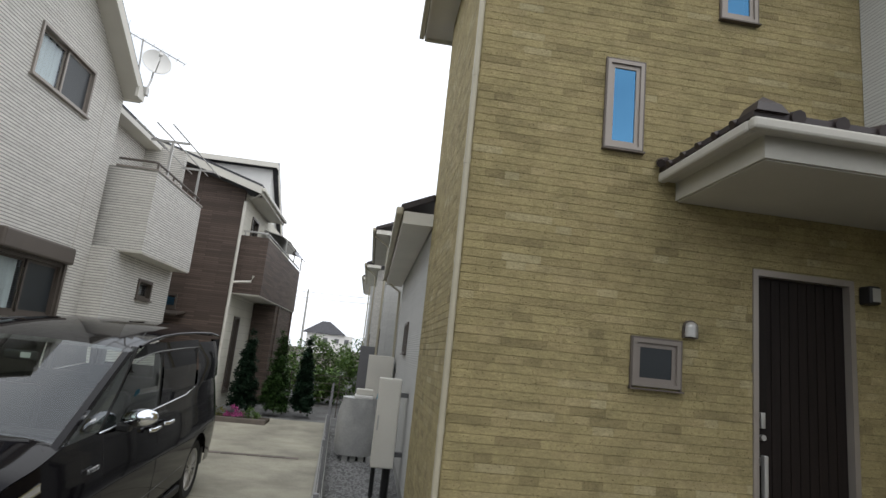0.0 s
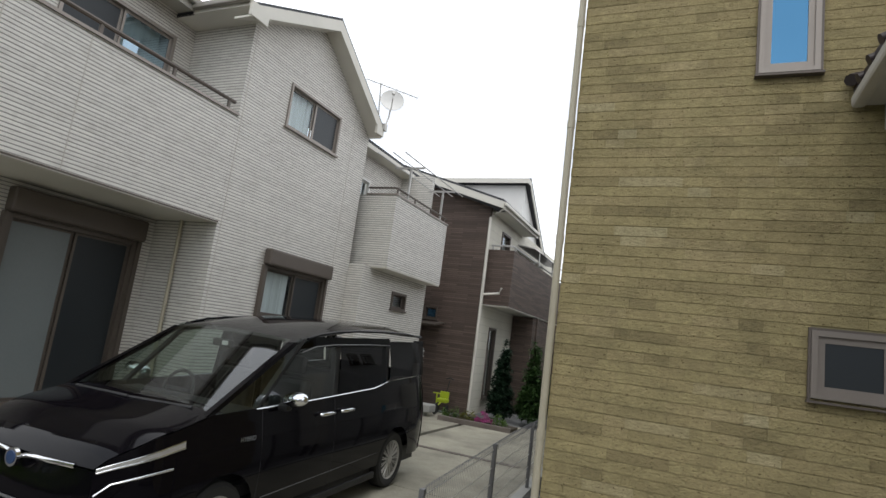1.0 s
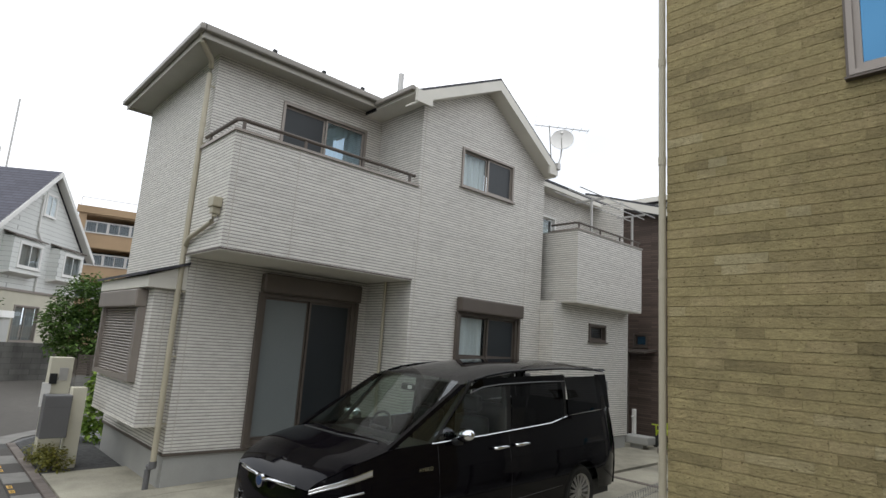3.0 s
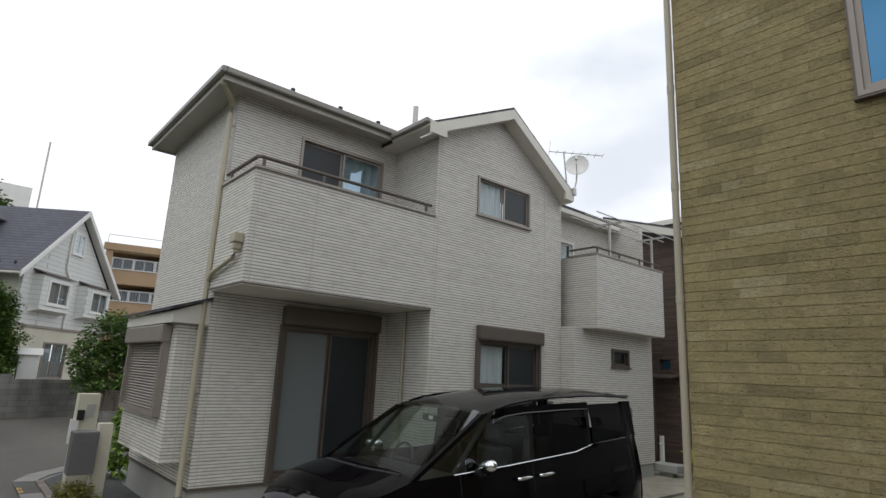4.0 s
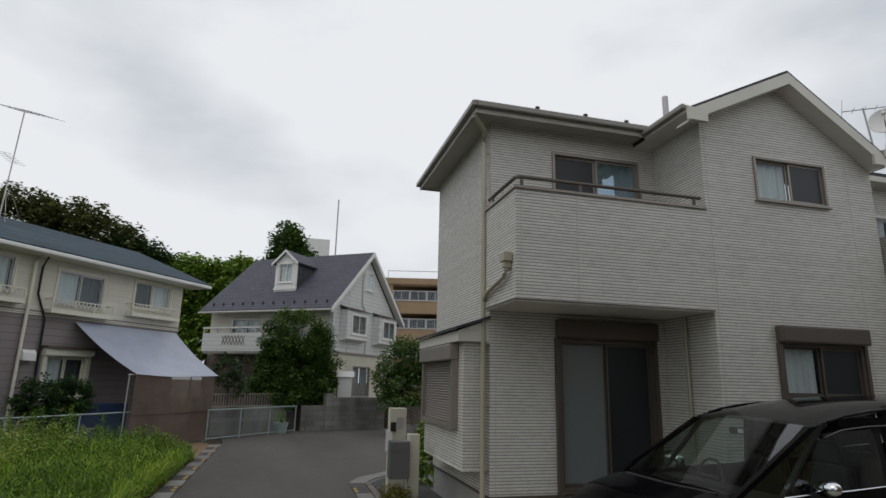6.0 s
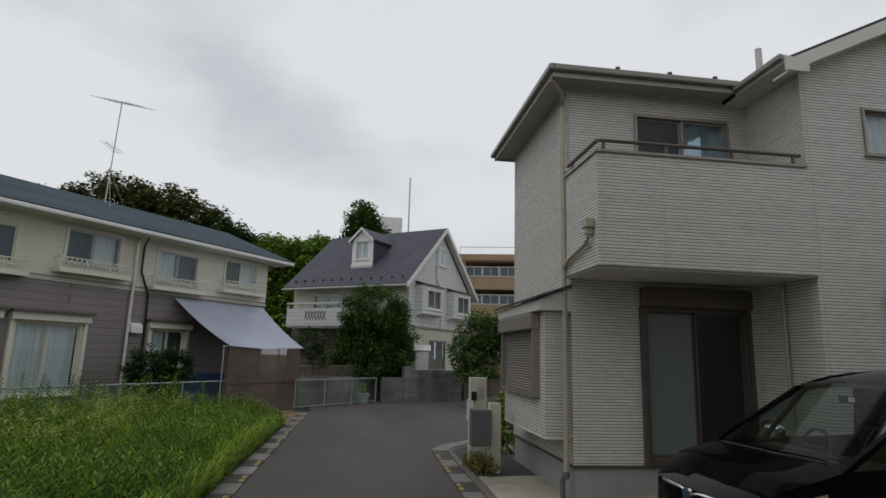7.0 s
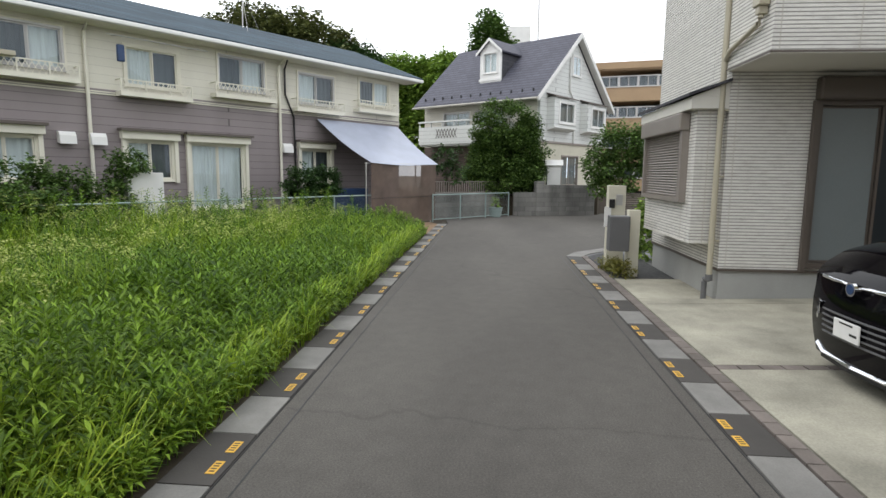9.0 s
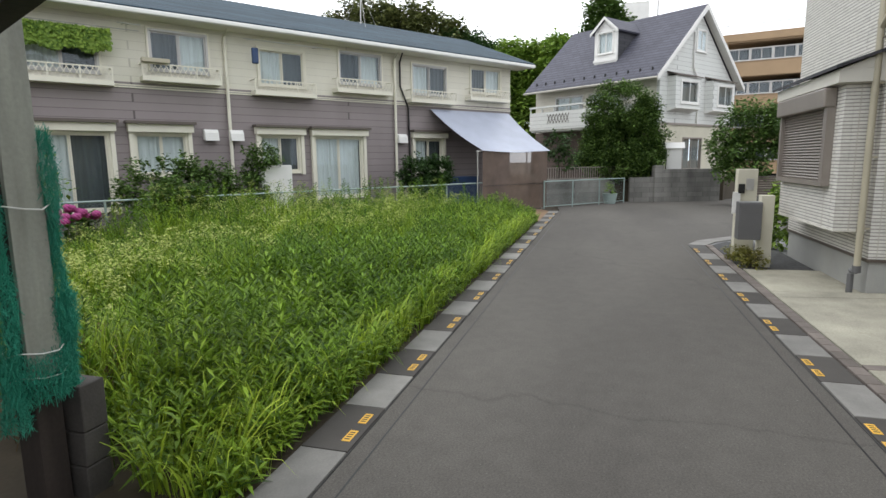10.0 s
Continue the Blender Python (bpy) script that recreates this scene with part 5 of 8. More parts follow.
# dormer
DP = C0 + GD * 1.2 - GN * 3.59
FDm = face(tuple(DP - GN * 0.7), tuple(GN))
dz0 = 6.7
dm = part("dormer", B(FDm).wall(0, 1.3, dz0 - 0.5, dz0 + 1.28, 0.1, [(0.2, 1.1, dz0 + 0.16, dz0 + 1.2)]).prism([(0, 0, dz0 + 1.282), (1.3, 0, dz0 + 1.282), (0.65, 0, dz0 + 1.78)], (0, -0.1, 0)), M_WHITE, W2)
part("dormer_side", B(FDm).prism([(0, -0.1, dz0 - 0.5), (0, -0.1, dz0 + 1.28), (0, -2.1, dz0 + 1.28)], (0.05, 0, 0)).prism([(1.3, -0.1, dz0 - 0.5), (1.3, -0.1, dz0 + 1.28), (1.3, -2.1, dz0 + 1.28)], (-0.05, 0, 0)), M_ROOF_DARK, dm)
part("dormer_roof", B(FDm).prism([(-0.16, 0.15, dz0 + 1.2), (0.65, 0.15, dz0 + 1.9), (0.65, 0.15, dz0 + 1.83), (-0.12, 0.15, dz0 + 1.13)], (0, -2.9, 0)).prism([(1.46, 0.15, dz0 + 1.2), (0.65, 0.15, dz0 + 1.9), (0.65, 0.15, dz0 + 1.83), (1.42, 0.15, dz0 + 1.13)], (0, -2.9, 0)), M_ROOF_PURPLE, dm)
for x in (-0.16, 1.46):
    part("dormer_bargeboard", B(FDm).prism([(x, 0.152, dz0 + 1.2), (0.65, 0.152, dz0 + 1.9), (0.65, 0.152, dz0 + 1.76), (x, 0.152, dz0 + 1.06)], (0, 0.03, 0)), M_WHITE, dm)
part("dormer_sill", B(FDm).box(-0.03, 1.33, 0.002, 0.05, dz0 - 0.2, dz0 - 0.08), M_WHITE, dm)
window(W2, at(FDm, 0.2, dz0 + 0.16, 0.02), 0.9, 1.04, M_WHITE, M_CURTAIN, 2, 0.05)
for k in range(12):
    p_ = C0 + GD * 0.35 - GN * (0.5 + k * 0.62)
    part("snow_guard", B().box(p_.x - 0.04, p_.x + 0.04, p_.y - 0.04, p_.y + 0.04, 5.62, 5.78), M_BLACK, W2)

# ---- school in the distance ----
SC = thing("school_building", (-50, 24, 0), "tan multi-storey concrete school block with window bands", "building")
FSC = face((-52, 10, 0), (0.25, 1))
for i in range(4):
    z = 0.3 + i * 2.87
    part("storey", B(FSC).wall(0, 40, z, z + 2.87, 0.3, [(q, q + 12.25, z + 1.18, z + 2.74) for q in (0.6, 13.4, 26.2)]), M_SCHOOL, SC)
    for q in (0.6, 13.4, 26.2):
        for k in range(7):
            window(SC, at(FSC, q + k * 1.75, z + 1.18), 1.75, 1.05, M_SILVER, M_CURTAIN_DARK, 2, 0.07, 0.2)
# Near-black sheet paints the shade in the recessed window bands.
part("room_shade_sheet", B(FSC).box(0, 40, -3.2, -3.0, 0, 11.595), M_ROOM_SHADE, SC)
for i in range(4):
    part("floor_slab", B(FSC).box(0, 40, -3.2 if i == 3 else -2.995, -0.305, 2.99 + i * 2.87, 3.15 + i * 2.87), M_SCHOOL, SC)
part("parapet", B(FSC).box(-0.2, 40, -0.3, 0.15, 11.78, 12.42), M_SCHOOL, SC)
part("roof_rail", B(FSC).box(0, 30, -0.3, -0.25, 13.2, 13.26).box(0, 0.05, -0.3, -0.25, 12.42, 13.2).box(10, 10.05, -0.3, -0.25, 12.42, 13.2).box(20, 20.05, -0.3, -0.25, 12.42, 13.2), M_SILVER, SC)


# ---- minivan ----
CAR_M = Matrix.Translation((0.43, 3.46, drive_z(3.46))) @ pose(0, 0, 0, 2.0, 0, 0.8)
CAR = thing("minivan", CAR_M, "glossy black minivan with chrome trim, parked on concrete", "car")


def half_width(s, z):
    w = 0.85
    if s < 0.6:
        w -= 0.22 * ((0.6 - s) / 0.6) ** 2.2
    if s > 4.3:
        w -= 0.10 * ((s - 4.3) / 0.4) ** 2
    if z < 0.45:
        w -= 0.035 * ((0.45 - z) / 0.25) ** 2
    if z > 0.75:
        w -= 0.05 * ((z - 0.75) / 0.4) ** 2
    return w + 0.008 * math.sin((z - 0.5) * 9)


def belt(s):
    for (a, za), (b_, zb) in zip(BELT, BELT[1:]):
        if a <= s <= b_:
            return za + (zb - za) * (s - a) / (b_ - a)
    return BELT[-1][1] if s > 1 else BELT[0][1]


BELT = [(0.0, 0.85), (0.1, 0.94), (0.35, 1.05), (0.8, 1.15), (1.2, 1.155), (2.0, 1.165), (3.2, 1.20), (3.6, 1.265), (4.7, 1.30)]


def arch(c, r=0.385):
    return [(c - r * math.cos(math.pi * k / 14), max(0.26, 0.33 + r * math.sin(math.pi * k / 14))) for k in range(15)]


def side_panel(sign):
    poly = [(0.10, 0.24)] + arch(0.93) + arch(3.78) + [(4.62, 0.30), (4.70, 0.6), (4.64, 1.30)]
    poly += [(s, belt(s)) for s in (3.6, 3.2, 2.0, 1.2, 0.8, 0.35, 0.1)] + [(0.02, 0.85), (0.02, 0.45)]
    bm = bmesh.new()
    f = bm.faces.new([bm.verts.new((0, s, z)) for s, z in poly])
    for z in (0.35, 0.45, 0.55, 0.65, 0.75, 0.85, 0.95, 1.05, 1.12, 1.2):
        bmesh.ops.bisect_plane(bm, geom=bm.verts[:] + bm.edges[:] + bm.faces[:], plane_co=(0, 0, z), plane_no=(0, 0, 1))
    for s in (0.1, 0.2, 0.3, 0.45, 0.6, 1.5, 2.2, 3.0, 4.3, 4.45, 4.58):
        bmesh.ops.bisect_plane(bm, geom=bm.verts[:] + bm.edges[:] + bm.faces[:], plane_co=(0, s, 0), plane_no=(0, 1, 0))
    bmesh.ops.triangulate(bm, faces=bm.faces[:])
    for v in bm.verts:
        v.co.x = sign * half_width(v.co.y, v.co.z)
    bm.verts.index_update()
    bm.faces.ensure_lookup_table()
    bm.normal_update()
    vs, fs = [v.co.copy() for v in bm.verts], [[v.index for v in q.verts] for q in bm.faces]
    if (bm.faces[0].normal.x > 0) != (sign > 0):
        fs = [list(reversed(q)) for q in fs]
    bm.free()
    return vs, fs


def grid(b, fn, nu, nv):
    vs = [fn(i / nu, j / nv) for i in range(nu + 1) for j in range(nv + 1)]
    return b.add(vs, [(i * (nv + 1) + j, (i + 1) * (nv + 1) + j, (i + 1) * (nv + 1) + j + 1, i * (nv + 1) + j + 1) for i in range(nu) for j in range(nv)])


def cb():
    return B(CAR_M)


body = cb()
for sg in (1, -1):
    body.add(*side_panel(sg))


def hood(u, v):
    s, l = 0.02 + u * 0.86, v * 2 - 1
    w = half_width(s, belt(s))
    return (l * w, s + 0.03 * (1 - abs(l) ** 2.5) * (u - 1), belt(s) + 0.01 + 0.045 * (1 - l ** 4) * min(1, u * 3))


grid(body, hood, 14, 14)


def nose(u, v):
    z, l = 0.16 + u * 0.70, v * 2 - 1
    w = half_width(0.02, z)
    bulge = (0.06 * (1 - abs(l) ** 2.5) + 0.03 * math.sin(u * math.pi)) * (1 - 0.55 * u ** 5)
    return (l * w, 0.03 - bulge, z)


grid(body, nose, 10, 16)
grid(body, lambda u, v: (( v * 2 - 1) * half_width(4.66, 0.3 + u), 4.70 - 0.02 * u, 0.3 + u * 1.01), 4, 6)
part("body", body, M_CAR, CAR, "glossy black bodywork", smooth=40)
part("underbody", cb().box(-0.72, 0.72, 0.15, 4.6, 0.2, 0.4).box(-0.66, 0.66, 0.2, 4.6, 0.4, 0.62), M_BLACK, CAR)


def top_w(s):
    return 0.70 - (0.06 * max(0, (1.85 - s) / 0.5) ** 2 if s < 1.85 else 0) - (0.05 * max(0, (s - 4.2) / 0.4) ** 2)


def roof_pt(u, v):
    s, l = 1.68 + u * 2.94, v * 2 - 1
    z = 1.70 + 0.185 * (1 - (1 - min(1, u * 2.2)) ** 2) - 0.06 * max(0, u - 0.75) / 0.25
    return (l * (top_w(s) + 0.03), s, z - 0.075 * abs(l) ** 3.2 * min(1, 0.3 + u * 3))


rf = part("roof", grid(cb(), roof_pt, 20, 14), M_CAR, CAR, smooth=50)


def pillar(s0, z0, s1, z1, w0, w1, sg, mat=M_CAR):
    x0, x1 = sg * (half_width(s0, z0) - 0.005), sg * (top_w(s1) + 0.035)
    b = cb()
    b.prism([(x0, s0 - w0, z0), (x0, s0 + w0, z0), (x1, s1 + w1, z1), (x1, s1 - w1, z1)], (-sg * 0.05, 0, 0))
    part("pillar", b, mat, CAR)


for sg in (1, -1):
    pillar(0.76, 1.145, 1.74, 1.685, 0.04, 0.045, sg)
    pillar(1.28, 1.155, 1.86, 1.72, 0.02, 0.02, sg, M_BLACK)
    pillar(2.41, 1.17, 2.43, 1.74, 0.05, 0.045, sg, M_BLACK)
    pillar(3.50, 1.24, 3.50, 1.74, 0.05, 0.045, sg, M_BLACK)
    pillar(4.54, 1.28, 4.44, 1.73, 0.10, 0.10, sg)
    for s0, s1, t0, t1 in ((1.31, 2.37, 1.89, 2.39), (2.46, 3.46, 2.475, 3.46), (3.55, 4.46, 3.545, 4.36), (0.83, 1.26, 1.78, 1.84)):
        n = 4
        pane = cb()
        def q(u, v):
            a, c = s0 + (s1 - s0) * v, t0 + (t1 - t0) * v
            s = a + (c - a) * u
            z0, z1 = belt(a) + 0.0, 1.715
            z = z0 + (z1 - z0) * u
            x = (half_width(s, 1.12) - 0.012) * (1 - u) + (top_w(s) + 0.022) * u + 0.02 * math.sin(u * math.pi)
            return (sg * x, s, z)
        grid(pane, q, 5, 6)
        g_ = part("side_glass", pane, M_GLASS_CAR if s0 < 1.4 else M_GLASS_TINT, CAR, "dark tinted side window", smooth=60)
        g_.visible_shadow = False
    # visor strip, belt trim, handles, mirror, sill
    vis = cb()
    vis.prism([(sg * (top_w(2) + 0.035), 1.76, 1.62), (sg * (top_w(2) + 0.045), 2.0, 1.735), (sg * (top_w(2) + 0.045), 3.5, 1.745), (sg * (top_w(2) + 0.065), 3.5, 1.66), (sg * (top_w(2) + 0.065), 2.0, 1.65)], (0, 0, 0.006))
    part("rain_visor", vis, M_GLASS_TINT, CAR)
    part("visor_trim", cb().tube([(sg * (top_w(2) + 0.066), s, z) for s, z in ((1.8, 1.60), (2.0, 1.652), (2.3, 1.672), (3.0, 1.678), (3.5, 1.672), (3.52, 1.62))], 0.005, 5), M_MAIL, CAR, smooth=60)
    part("belt_trim", cb().tube([(sg * (half_width(s, belt(s)) + 0.004), s, belt(s) - 0.005) for s in (1.25, 1.6, 2.0, 2.4, 2.8, 3.2, 3.4, 3.6, 3.9, 4.3, 4.6)], 0.008, 6), M_CHROME, CAR, smooth=60)
    part("roof_trim", cb().tube([(sg * (top_w(s) + 0.034), s, z) for s, z in ((1.9, 1.72), (2.1, 1.762), (2.4, 1.795), (2.8, 1.815), (3.4, 1.82), (4.0, 1.81), (4.45, 1.775))], 0.014, 8), M_CAR, CAR, smooth=60)
    for s in (2.22, 2.58):
        h = part("door_handle", cb().tube([(sg * 0.845, s - 0.1, 1.025), (sg * 0.878, s - 0.08, 1.03), (sg * 0.883, s, 1.035), (sg * 0.878, s + 0.08, 1.03), (sg * 0.845, s + 0.1, 1.025)], 0.017, 8), M_CHROME, CAR, "chrome door handle", smooth=60)
    mm = cb()
    bmx = bmesh.new()
    bmesh.ops.create_uvsphere(bmx, u_segments=16, v_segments=10, radius=1)
    bmx.verts.index_update()
    mm.add([(sg * 0.945 + v.co.x * 0.14, 1.56 + v.co.y * (0.095 if v.co.y < 0 else 0.03) - sg * v.co.x * 0.02, 1.225 + v.co.z * (0.068 if v.co.z > 0 else 0.07) + sg * v.co.x * 0.02) for v in bmx.verts], [[v.index for v in f.verts] for f in bmx.faces])
    bmx.free()
    mr = part("wing_mirror", mm, M_CHROME, CAR, "chrome wing mirror shell", smooth=60)
    part("mirror_arm", cb().box(sg * 0.80, sg * 0.9, 1.51, 1.59, 1.12, 1.18, 0.015), M_BLACK, mr)
    part("sill", cb().box(sg * 0.80, sg * 0.84, 1.35, 3.36, 0.20, 0.27, 0.01), M_BLACK, CAR)
    for s in (1.33, 2.40):
        part("door_gap", cb().tube([(sg * (half_width(s, z) + 0.0005), s, z) for z in (0.32, 0.5, 0.7, 0.9, 1.05, 1.15)], 0.003, 4), M_BLACK, CAR)
    for c in (0.93, 3.78):
        tyre = cb()
        R, x0, x1 = 0.325, 0.62, 0.825
        prof = [(R * 0.66, x1 - 0.02), (R * 0.72, x1 - 0.004), (R * 0.9, x1), (R * 0.98, x1 - 0.02), (R, x1 - 0.05), (R, x0 + 0.05), (R * 0.9, x0), (R * 0.66, x0)]
        n = 36
        tyre.add([(sg * x, c + r * math.cos(2 * math.pi * k / n), 0.325 + r * math.sin(2 * math.pi * k / n)) for k in range(n) for r, x in prof],
                 [(k * 8 + j, k * 8 + j + 1, ((k + 1) % n) * 8 + j + 1, ((k + 1) % n) * 8 + j) for k in range(n) for j in range(7)])
        wh = part("wheel", tyre, M_RUBBER, CAR, "black tyre", smooth=40)
        part("rim_back", cb().tube([(sg * 0.70, c, 0.325), (sg * 0.72, c, 0.325)], 0.215, 28), M_BLACK, wh)
        rim = cb()
        rim.add([(sg * x, c + r * math.cos(2 * math.pi * k / n), 0.325 + r * math.sin(2 * math.pi * k / n)) for k in range(n) for r, x in ((0.218, 0.81), (0.222, 0.815), (0.205, 0.80), (0.2, 0.74))],
                [(k * 4 + j, k * 4 + j + 1, ((k + 1) % n) * 4 + j + 1, ((k + 1) % n) * 4 + j) for k in range(n) for j in range(3)])
        part("rim", rim, M_SILVER, wh, smooth=40)
        for k in range(15):
            a = 2 * math.pi * k / 15
            sp = cb()
            for da in (-0.07, 0.07):
                p0, p1 = Vector((sg * 0.80, c + 0.045 * math.cos(a), 0.325 + 0.045 * math.sin(a))), Vector((sg * 0.80, c + 0.205 * math.cos(a + da), 0.325 + 0.205 * math.sin(a + da)))
                sp.tube([p0, p1], 0.0075, 5)
            part("spoke", sp, M_SILVER, wh)
        part("hub_cap", cb().tube([(sg * 0.77, c, 0.325), (sg * 0.81, c, 0.325)], 0.05, 16), M_SILVER, wh, smooth=40)

def screen(u, v):
    l = v * 2 - 1
    s = 0.77 + u * 0.95 - 0.10 * (1 - l * l) * (1 - u * 0.55)
    return (l * ((0.80) * (1 - u) + 0.67 * u), s, 1.15 + 0.555 * u + 0.03 * (1 - l * l) * u)


ws = part("windscreen", grid(cb(), screen, 10, 14), M_GLASS_CAR, CAR, "large raked windscreen", smooth=60)
ws.visible_shadow = False
part("cowl", cb().box(-0.74, 0.74, 0.68, 0.84, 1.125, 1.15, 0.01), M_BLACK, CAR)
part("dashboard", cb().box(-0.74, 0.74, 0.9, 1.42, 0.85, 1.13, 0.05), M_BLACK, CAR)
for x in (-0.36, 0.36):
    st = part("seat", cb().box(x - 0.24, x + 0.24, 1.75, 2.25, 0.55, 0.75, 0.06).box(x - 0.23, x + 0.23, 2.2, 2.34, 0.75, 1.3, 0.05).box(x - 0.13, x + 0.13, 2.22, 2.31, 1.34, 1.52, 0.03), M_BLACK, CAR)
part("rear_seat", cb().box(-0.65, 0.65, 3.0, 3.12, 0.7, 1.35, 0.05), M_BLACK, CAR)
part("cabin_floor", cb().box(-0.74, 0.74, 0.9, 4.5, 0.45, 0.55), M_BLACK, CAR)
sw = cb()
pts = [(-0.36 + 0.18 * math.cos(k * math.pi / 10), 1.52 + 0.05 * math.sin(k * math.pi / 10), 1.12 + 0.17 * math.sin(k * math.pi / 10)) for k in range(21)]
sw.tube(pts, 0.016, 6, False)
part("steering_wheel", sw.tube([(-0.5, 1.52, 1.12), (-0.22, 1.52, 1.12)], 0.02, 6), M_BLACK, CAR)
part("rear_view_mirror", cb().box(-0.12, 0.12, 1.60, 1.64, 1.56, 1.63, 0.015), M_BLACK, CAR)
part("sticker", cb().box(0.02, 0.09, 1.58, 1.582, 1.58, 1.62), M_WHITE, CAR)
part("wiper", cb().tube([(-0.6, 0.70, 1.17), (0.05, 0.66, 1.185)], 0.012, 6).tube([(0.0, 0.66, 1.18), (0.62, 0.75, 1.18)], 0.012, 6), M_BLACK, CAR)
# front
def fy(x, z):
    u = (z - 0.22) / 0.62
    l = min(1, abs(x) / 0.6)
    return 0.03 - 0.06 * (1 - l ** 2.5) - 0.03 * math.sin(max(0, min(1, u)) * math.pi)
def strip(name, pts, r, mat, label=""):
    return part(name, cb().tube([(x, fy(x, z) - 0.008 if y is None else y, z) for x, y, z in pts], r, 6), mat, CAR, label, smooth=60)
strip("grille_bar", [(x / 10, None, 0.875 - 0.035 * max(0, 1 - abs(x) / 1.2)) for x in range(-5, 6)], 0.016, M_CHROME, "chrome grille bar")
for z in (0.60, 0.55, 0.50, 0.45, 0.40):
    strip("grille_slat", [(x / 10, None, z) for x in range(-4, 5)], 0.009, M_MAIL)
strip("bumper_trim", [(-0.52, None, 0.25), (-0.4, None, 0.195), (0, None, 0.185), (0.4, None, 0.195), (0.52, None, 0.25)], 0.026, M_CHROME)
part("lower_lip", cb().prism([(-0.56, 0.06, 0.17), (-0.42, -0.03, 0.15), (0, -0.06, 0.145), (0.42, -0.03, 0.15), (0.56, 0.06, 0.17), (0.56, 0.3, 0.17), (-0.56, 0.3, 0.17)], (0, 0, 0.03)), M_BLACK, CAR)
part("emblem", cb().tube([(0, fy(0, 0.8) - 0.045, 0.845), (0, fy(0, 0.8) - 0.02, 0.845)], 0.06, 20), M_CHROME, CAR, "round chrome badge", smooth=40)
part("emblem_core", cb().tube([(0, fy(0, 0.8) - 0.05, 0.845), (0, fy(0, 0.8) - 0.044, 0.845)], 0.042, 20), M_BLUE, CAR, smooth=40)
plate = part("number_plate", cb().box(-0.165, 0.165, fy(0, 0.5) - 0.035, fy(0, 0.5) - 0.02, 0.42, 0.575, 0.004), M_WHITE, CAR, "white number plate with plain bars")
py_ = fy(0, 0.5) - 0.037
part("plate_mark", cb().box(-0.085, 0.085, py_, py_ + 0.002, 0.545, 0.558), M_BLACK, plate)
part("plate_mark", cb().box(0.05, 0.14, py_, py_ + 0.002, 0.47, 0.49), M_BLACK, plate)
for sg in (1, -1):
    def edge(s, z, out=0.006):
        return (sg * (half_width(s, z) + out), s, z)
    hl = cb()
    pts = [(0.03, 0.87), (0.1, 0.895), (0.22, 0.925), (0.36, 0.96), (0.54, 1.0)]
    hl.add([edge(s, z) for s, z in pts] + [edge(s, z - 0.012 - 0.04 * s) for s, z in pts], [(i, i + 1, i + 6, i + 5) for i in range(4)])
    part("headlamp", hl, M_SILVER, CAR, "slim white headlamp strip")
    part("headlamp_trim", cb().tube([edge(s, z + 0.005) for s, z in pts], 0.006, 6).tube([edge(s, z - 0.016 - 0.04 * s) for s, z in pts], 0.006, 6), M_CHROME, CAR, smooth=60)
    lo = [(0.03, 0.72), (0.1, 0.785), (0.25, 0.815), (0.45, 0.84)]
    part("lamp_trim", cb().tube([edge(s, z) for s, z in lo], 0.008, 6), M_CHROME, CAR, smooth=60)
    part("bumper_fin", cb().tube([(sg * 0.45, fy(0.45, 0.6) - 0.01, 0.65), (sg * 0.5, fy(0.5, 0.5) - 0.01, 0.53), (sg * 0.585, 0.03, 0.38), edge(0.12, 0.32), edge(0.25, 0.30)], 0.012, 6).tube([(sg * 0.46, fy(0.45, 0.6) - 0.01, 0.65), edge(0.06, 0.655), edge(0.2, 0.665)], 0.008, 6).tube([(sg * 0.49, fy(0.45, 0.5) - 0.01, 0.575), edge(0.06, 0.575), edge(0.2, 0.59)], 0.008, 6), M_CHROME, CAR, smooth=60)
part("rear_spoiler", cb().prism([(-0.62, 4.3, 1.80), (-0.62, 4.66, 1.795), (-0.60, 4.70, 1.765), (-0.62, 4.3, 1.77)], (1.24, 0, 0)), M_CAR, CAR)
for sg in (1, -1):
    rl_ = part("rear_lamp", cb().box(sg * 0.63, sg * 0.70, 4.50, 4.655, 1.28, 1.64, 0.02), M_MAIL, CAR, "smoked upright rear lamp")
    for k5 in range(5):
        part("lamp_bar", cb().box(sg * 0.695, sg * 0.706, 4.56, 4.65, 1.31 + k5 * 0.07, 1.325 + k5 * 0.07), M_CHROME, rl_)
    part("door_crease", cb().tube([(sg * (half_width(s, 0.42) + 0.001), s, 0.44 + 0.02 * (s - 1.4)) for s in (1.4, 2.0, 2.6, 3.2, 3.36)], 0.004, 5), M_MAIL, CAR)
txt = bpy.data.curves.new("badge", "FONT")
txt.body, txt.size, txt.extrude = "HYBRID", 0.05, 0.002
tob = bpy.data.objects.new("badge", txt)
tme = bpy.data.meshes.new_from_object(tob)
bpy.data.objects.remove(tob)
tme.materials.append(M_CHROME)
tob = new("badge", tme)
tob.parent = CAR
tob.matrix_local = Matrix(((0, 0, 1, 0.852), (1, 0, 0, 1.06), (0, 1, 0, 0.925), (0, 0, 0, 1)))
tagged(tob, "chrome lettering on the front wing")

